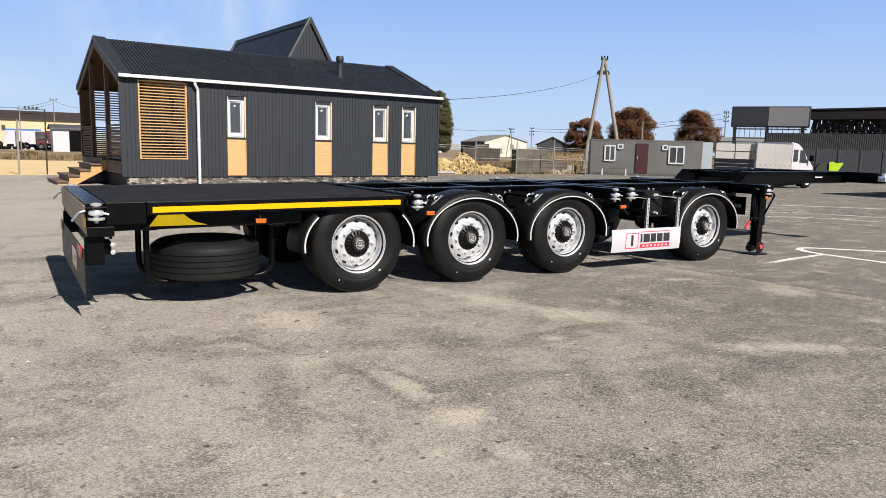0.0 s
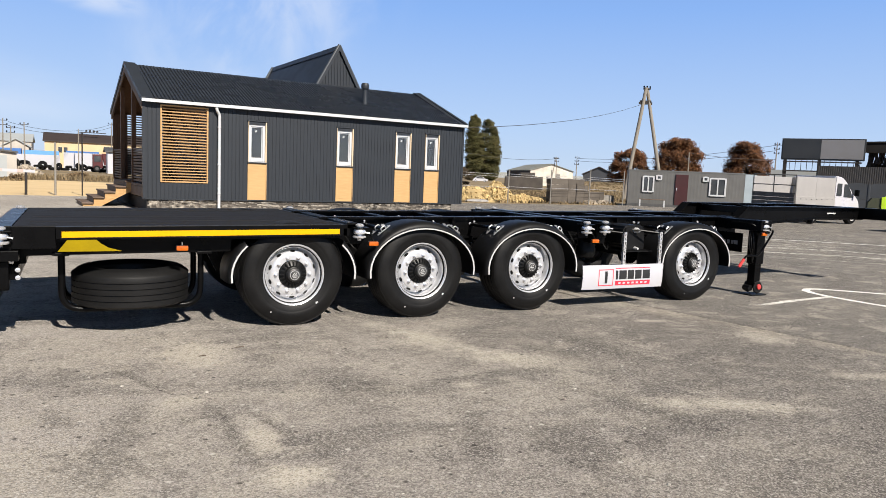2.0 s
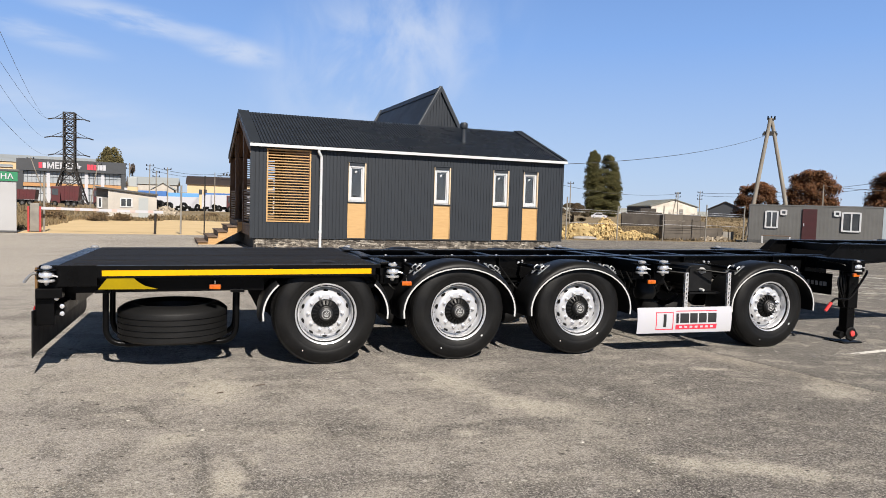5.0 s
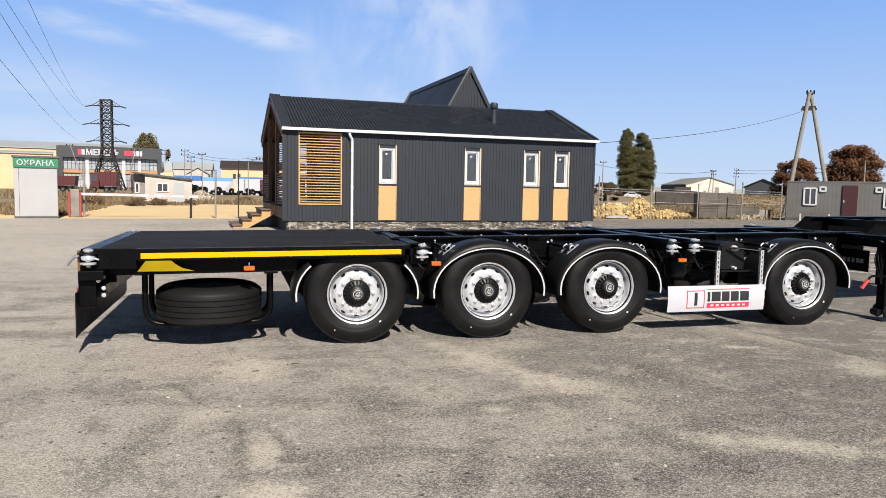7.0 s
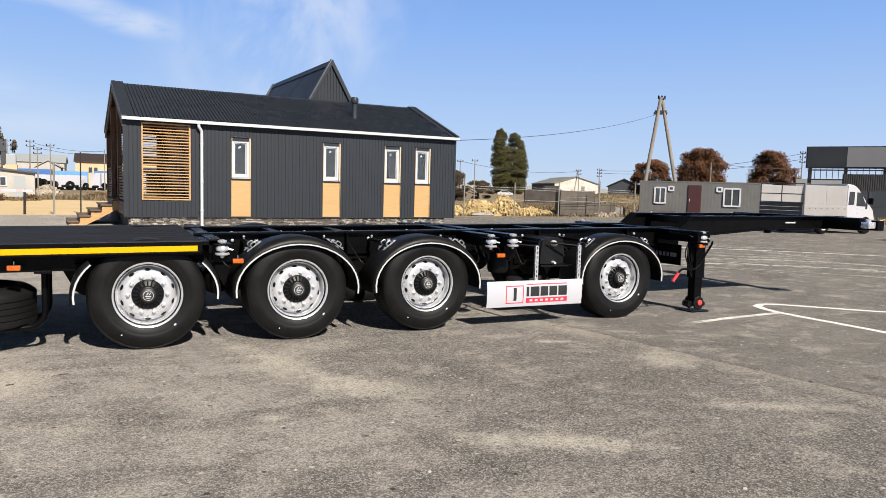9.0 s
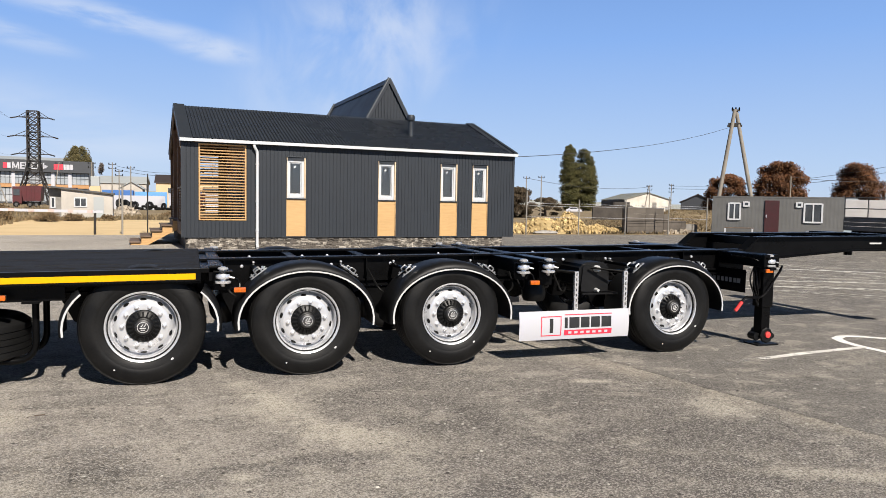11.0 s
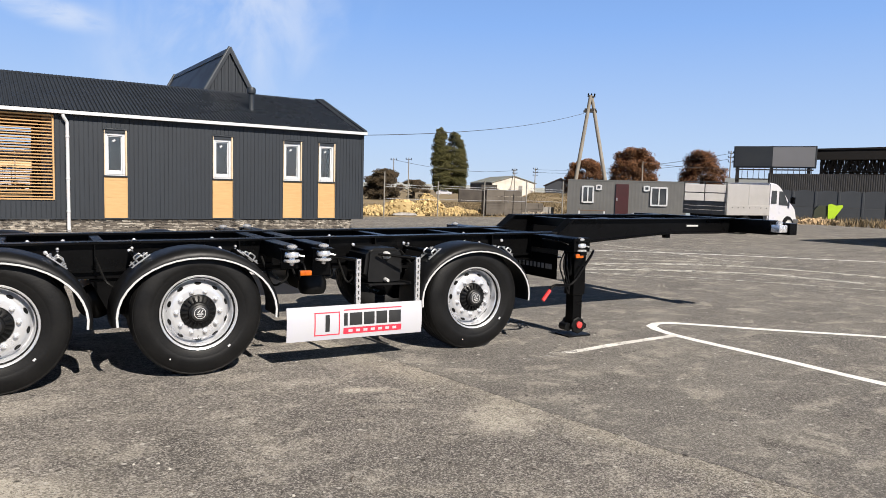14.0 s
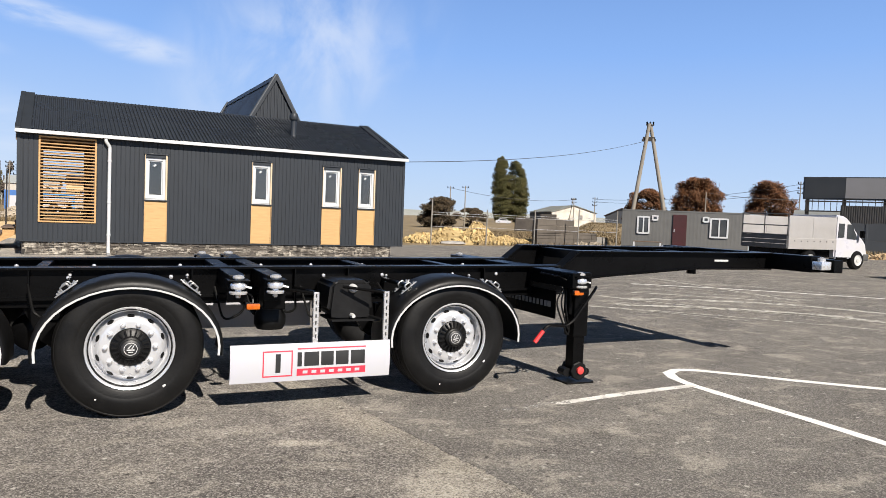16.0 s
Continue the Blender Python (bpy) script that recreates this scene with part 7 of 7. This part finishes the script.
for row, (z0, z1) in enumerate(((0.4, 3.6), (4.6, 7.2))):
    for k in range(12):
        x = 1.0 + k * 1.7
        w = part("window", box(shape(), x, x + 1.6, 0.50, 0.58, z0, z1), mat("shop_glass", (0.24, 0.27, 0.30), (0.40, 0.42, 0.44), 0.12, scale=0.4, bump=0) if k == 0 and row == 0 else bpy.data.materials["shop_glass"], shop)
        part("mullion", box(shape(), x - 0.1, x, 0.4, 0.6, z0, z1), STORE_GREY, w)
        part("mullion", box(shape(), x + 0.75, x + 0.85, 0.44, 0.5, z0, z1), STORE_GREY, w)
        part("transom", box(shape(), x, x + 1.6, 0.44, 0.5, (z0 + z1) / 2, (z0 + z1) / 2 + 0.1), STORE_GREY, w)
part("band", box(shape(), 0.9, 21.4, 0.1, 0.55, 3.7, 4.5), mat("orange_band", (0.45, 0.24, 0.10)), shop, "orange-brown band")
for x in (5.6, 13.5, 17.0):
    part("pier", box(shape(), x, x + 0.7, 0.0, 0.6, 0, 7.3), WHITE_SHEET, shop, "white pier")
lettering("МЕБЕЛЬ", 1.9, pose(9.3, -0.7, 7.95, 90) @ Matrix.Diagonal((0.92, 1, 1, 1)), WHITE_SHEET, shop, "white capitals", 0.05, 0.06)
for x0, x1, m in ((14.05, 14.62, RED), (14.72, 15.3, RED), (15.4, 15.95, RED), (16.05, 16.5, WHITE_SHEET), (16.62, 17.3, WHITE_SHEET), (17.42, 18.0, WHITE_SHEET), (4.05, 4.75, RED), (4.85, 5.5, WHITE_SHEET)):
    part("fascia_bar", box(shape(), x0, x1, -0.72, -0.62, 7.95, 9.2), m, shop)
shed("warehouse", "long warehouse with a pale green-grey roof", Matrix.Translation((-78, 184, 0)) @ Matrix.Rotation(radians(10), 4, "Z"), 55, 30, 9.6, 2.2, BEIGE_WALL, PALE_ROOF)
shed("beige_block", "beige brick block behind the booth", Matrix.Translation((-66, 152, 0)) @ Matrix.Rotation(radians(14), 4, "Z"), 26.5, 10, 7.2, 0.5, BEIGE_WALL, PALE_ROOF)
yb = shed("yellow_house", "long yellow building with a brown hipped roof", Matrix.Translation((-6.2, 143.4, 0)), 16.5, 10, 4.7, 1.6, BEIGE_WALL, ROOF_BROWN)
for x in (2.2, 3.1, 11.8, 14.0):
    part("window", box(shape(), x, x + 0.6, -0.06, 0.0, 2.7, 3.7), GLASS_DARK, yb)
part("roof_sign", box(shape(), 5.6, 10.2, 2.0, 2.1, 6.6, 6.72), IRON, yb)
for k in range(4):
    part("sign_bar", box(shape(), 6.7 + k * 0.62, 7.05 + k * 0.62, 1.95, 2.05, 6.75, 7.15), IRON, yb)
shed("white_gable_house", "pale gabled house behind the containers", Matrix.Translation((-13.2, 150, 0)), 4.2, 8, 3.5, 1.4, PALE_WALL, PALE_ROOF, "y")
shed("grey_hall", "grey hall with a pale roof", Matrix.Translation((-19.5, 172, 0)), 10, 10, 5.0, 1.6, PALE_WALL, PALE_ROOF)
kiosk = shed("white_kiosk", "white kiosk with a grey roof and black panel for the shade in the open front", Matrix.Translation((2.0, 88.6, 0)), 4.4, 5, 2.6, 0.4, WHITE_SHEET, BED_GREY)
# black panel on the closed wall paints the shade inside an open front
part("opening", box(shape(), 1.7, 4.2, -0.05, 0.0, 0.0, 2.4), BLACK, kiosk, "black panel for the shade in the open front")
tagged(part("white_wall", box(shape(), -10.5, -3.2, 103.0, 103.3, -0.05, 1.95), WHITE_SHEET), "long white yard wall", "wall")
tagged(part("white_wall", box(shape(), -2.8, 3.0, 104.0, 104.3, -0.05, 2.4), WHITE_SHEET), "long white yard wall by the lorry", "wall")
for x0, x1, y, h, m, lb in ((-13.5, -8.8, 123, 2.9, BLUE, "plain blue steel shipping container"), (-8.6, -3.6, 123, 2.7, mat("pale_blue", (0.12, 0.32, 0.62)), "light blue shipping container"), (-2.6, 2.0, 118, 2.8, BLUE, "blue container beside the lorry"),
                            (-14.8, -13.7, 118, 3.2, WHITE_SHEET, "white steel cargo box behind wall")):
    c = thing("container", lb, "container")
    part("body", box(shape(), x0, x1, y, y + 2.4, -0.05, h, 0.03), m, c)
    for k in range(int((x1 - x0) / 0.5)):
        part("rib", box(shape(), x0 + 0.1 + k * 0.5, x0 + 0.3 + k * 0.5, y - 0.05, y, 0.1, h - 0.1), m, c)
random.seed(5)
for k in range(24):
    x = -8.9 + k * 0.62 + random.uniform(-0.1, 0.1)
    r = random.uniform(0.42, 0.62) * (1.4 if k < 3 else 1.0)
    flat = random.random() < 0.45
    m = pose(x, 101.5 + random.uniform(-0.4, 0.4), 0.16 + 0.3 * (k % 2) if flat else r * 0.93, random.uniform(-12, 12) if flat else 65 + random.uniform(-15, 15), 0, random.uniform(-50, 50))
    t = lathe(shape(), [(0.2, -0.13), (r - 0.1, -0.16), (r, -0.08), (r, 0.08), (r - 0.1, 0.16), (0.2, 0.13)], m, 16, True)
    tagged(part("old_tyre", t, RUBBER), "old black tyre dumped in a row", "tyre", "row of old tyres")


def dump_truck(x, y, w, h, label, turn=0):
    t = thing("dump_truck", label, "truck", Matrix.Translation((x, y, 0)) @ Matrix.Rotation(radians(turn), 4, "Z"))
    part("body", prism(shape(), [(1.4, 0.9), (w, 0.9), (w + 0.2, h), (1.1, h)], "y", 0, 2.3), TRUCK_RED, t, "dark red tipper body")
    for k in range(5):
        part("rib", box(shape(), 1.7 + k * (w - 1.9) / 5, 1.82 + k * (w - 1.9) / 5, -0.08, 0.0, 0.95, h - 0.1), TRUCK_RED, t)
    part("cab", box(shape(), 0, 1.2, 0.1, 2.2, 0.5, h - 0.1, 0.08), TRUCK_RED, t)
    part("windscreen", box(shape(), 0.15, 0.95, 0.04, 0.1, h * 0.55, h * 0.85), GLASS_DARK, t)
    part("frame", box(shape(), 0.2, w, 0.3, 2.0, 0.45, 0.85), BLACK, t)
    for k in (0.5, w * 0.62, w * 0.85):
        road_wheel(t, k, 0.0, 0.42, 0.3, BED_GREY)


dump_truck(-24.0, 111.3, 3.6, 3.1, "maroon tipper lorry by the pylon")
dump_truck(0.6, 97.5, 3.6, 2.4, "maroon tipper lorry on the track behind the sand")
dump_truck(-30.5, 112, 4.2, 2.4, "maroon tipper lorry beyond the booth")
dump_truck(-18.6, 113, 2.4, 3.0, "short maroon lorry by the pylon")

# lattice pylon
py = thing("pylon", "tall dark lattice power pylon", "pylon", Matrix.Translation((-28.4, 150.9, 0)))
def leg_w(z):
    return 0.95 if z > 7.5 else 0.95 + (7.5 - z) * 0.26
levels = [0.0, 2.5, 4.8, 6.8, 8.4, 9.8, 11.2, 12.6, 14.0, 15.4, 16.8, 18.0]
cage = shape()
for a, b in zip(levels, levels[1:]):
    wa, wb = leg_w(a), leg_w(b)
    ring_a = [(-wa, -wa, a), (wa, -wa, a), (wa, wa, a), (-wa, wa, a)]
    ring_b = [(-wb, -wb, b), (wb, -wb, b), (wb, wb, b), (-wb, wb, b)]
    for i in range(4):
        j = (i + 1) % 4
        bar(cage, ring_a[i], ring_b[i], 0.22, 0.22)
        bar(cage, ring_a[i], ring_b[j], 0.14, 0.14)
        bar(cage, ring_a[j], ring_b[i], 0.14, 0.14)
        bar(cage, ring_b[i], ring_b[j], 0.14, 0.14)
part("tower", cage, IRON, py, "dark lattice tower")
for z, w in ((9.8, 2.7), (13.2, 3.3), (16.8, 2.7)):
    for s in (-1, 1):
        arm = shape()
        bar(arm, (s * 0.9, -0.9, z), (s * w, 0, z), 0.13, 0.13)
        bar(arm, (s * 0.9, 0.9, z), (s * w, 0, z), 0.13, 0.13)
        bar(arm, (s * 0.9, 0, z + 1.2), (s * w, 0, z), 0.10, 0.10)
        bar(arm, (s * 1.9, 0, z), (s * 0.9, 0, z + 0.7), 0.08, 0.08)
        part("crossarm", arm, IRON, py)
        part("insulator", bar(shape(), (s * w, 0, z), (s * (w + 1.0), -0.6, z - 0.3), 0.22, 0.22), IRON, py)
for z, w, end in ((9.8, 3.7, (-12.97, 36.76, 7.42)), (13.2, 4.3, (-12.91, 36.77, 9.56)), (16.8, 3.7, (-12.88, 36.78, 10.73)), (16.8, 3.7, (-12.0, 36.9, 10.9))):
    a, b = Vector((-28.4 - w, 150.3, z - 0.3)), Vector(end)
    cable("power_line", a, a + (b - a) * 1.12, 1.2, 0.014, "long power line from the pylon")


def timber_pole(x, y, h, arms=1, lean=0.0, label="thin wooden line pole far off"):
    p = thing("line_pole", label, "pole", pose(x, y, 0), "line poles in the distance")
    part("mast", rod(shape(), (0, 0, -0.1), (lean, 0, h), 0.085, 7, 0.055), POLE_WOOD, p)
    for k in range(arms):
        part("crossarm", bar(shape(), (lean - 0.42, 0, h - 0.25 - k * 0.5), (lean + 0.42, 0, h - 0.25 - k * 0.5), 0.06, 0.06), IRON, p)
        for s in (-0.38, 0.38):
            part("insulator", lathe(shape(), [(0.06, 0), (0.06, 0.12), (0, 0.2)], pose(lean + s, 0, h - 0.22 - k * 0.5), 6), BLACK, p)


for x, y, h, a, l in ((-8.7, 88.1, 5.8, 2, 0.1), (-7.9, 88.4, 5.0, 2, 0.0), (-6.5, 87, 5.4, 1, 0), (-11.4, 92.8, 6.0, 2, 0), (-16.5, 96, 6.0, 1, 1.0), (-22, 100, 6.6, 1, -2.2), (3.5, 112, 7.2, 1, 0), (-1.0, 100, 5.5, 0, 0),
                      (40.4, 75.9, 5.2, 1, 0), (42.1, 75.1, 5.3, 1, 0), (64.4, 85.1, 4.9, 1, 0.9), (65.1, 84.6, 4.9, 2, 0), (67.6, 82.8, 5.1, 3, 0), (58.4, 51.3, 5.0, 0, 0), (68.1, 47.9, 6.5, 3, 0.1)):
    timber_pole(x, y, h, a, l)
sub = thing("transformer_post", "grey pole transformer far off", "transformer", pose(-11.0, 92.8, 0))
part("tank", box(shape(), -0.5, 0.5, -0.4, 0.4, 3.0, 4.2, 0.05), PALE_ROOF, sub)
part("stand", box(shape(), -0.6, 0.6, -0.4, 0.4, -0.05, 3.0), BEIGE_WALL, sub)
for p, q, s in (((-8.1, 88.1, 5.4), (3.5, 112, 6.9), 1.0), ((-8.1, 88.1, 5.0), (3.5, 112, 6.5), 1.0), ((3.5, 112, 6.9), (12, 140, 7.8), 0.8), ((67.6, 82.8, 4.8), (68.1, 47.9, 6.2), 0.7), ((67.6, 82.8, 4.4), (68.1, 47.9, 5.6), 0.7),
                ((40.4, 75.9, 5.0), (65.1, 84.6, 4.6), 0.7), ((58.4, 51.3, 4.9), (68.1, 47.9, 4.6), 0.2), ((68.1, 47.9, 6.2), (90, 10, 8), 0.7)):
    cable("line_wire", p, q, s, 0.022, "thin line wire between distant poles")

bm = shape()
for k in range(60):
    x0 = -1500 + k * 55
    h0, h1 = 6 + 10 * noise.noise((k * 0.21, 0, 3)), 6 + 10 * noise.noise(((k + 1) * 0.21, 0, 3))
    a = [bm.verts.new(v) for v in ((x0, 1500, -2), (x0 + 55, 1500, -2), (x0 + 55, 1560, 8 + h1), (x0, 1560, 8 + h0))]
    bm.faces.new(a)
tagged(part("backdrop_hills", bm, HILL), "low hazy hills on the horizon", "hills", kind="structure")

# ---- single stones of the plinth ----
random.seed(11)
def stone_mesh(w, h):
    bm = shape()
    j = lambda s: random.uniform(-s, s)
    f = [bm.verts.new((x + j(0.012), y + j(0.008), z + j(0.008))) for x, y, z in ((-w / 2, 0, -h / 2), (w / 2, 0, -h / 2), (w / 2, 0, h / 2), (-w / 2, 0, h / 2))]
    b = [bm.verts.new((v.co.x * 1.04, 0.05, v.co.z * 1.04)) for v in f]
    m = bm.verts.new((j(w * 0.2), -0.012 + j(0.008), j(h * 0.2)))
    for i in range(4):
        bm.faces.new((f[i], f[(i + 1) % 4], m))
        bm.faces.new((f[i], b[i], b[(i + 1) % 4], f[(i + 1) % 4]))
    me = bpy.data.meshes.new("stone")
    bmesh.ops.recalc_face_normals(bm, faces=bm.faces[:])
    bm.to_mesh(me)
    bm.free()
    me.materials.append(STONE)
    return me
WIDTHS, HEIGHTS = (0.08, 0.12, 0.17, 0.23), (0.032, 0.042, 0.055)
stones = {(w, h): [stone_mesh(w, h) for _ in range(3)] for w in WIDTHS for h in HEIGHTS}
rest = shape()
z = 0.0
while z < 0.345:
    h = random.choice(HEIGHTS)
    u = 0.11 + random.uniform(0, 0.1)
    while u < 10.80:
        w = random.choice(WIDTHS)
        m = pose(min(u + w / 2, 10.86 - w / 2), 0.046 + random.uniform(-0.018, 0.012), z + h / 2 + 0.003)
        mesh = random.choice(stones[(w, h)])
        if 1.9 < u < 6.6:
            o = new("stone", mesh)
            o.parent = pl
            o.matrix_basis = m
        else:
            n0 = len(rest.verts)
            rest.from_mesh(mesh)
            rest.verts.ensure_lookup_table()
            bmesh.ops.transform(rest, matrix=m, verts=rest.verts[n0:])
        u += w + 0.004
    z += h + 0.004
me = bpy.data.meshes.new("stone_facing")
rest.to_mesh(me)
rest.free()
me.materials.append(island(STONE.copy(), 0.35, 1.4))
facing = new("stone_facing", me)
facing.parent = pl
facing["kind"] = "stuff"
facing["label"] = "split ledge stone facing"
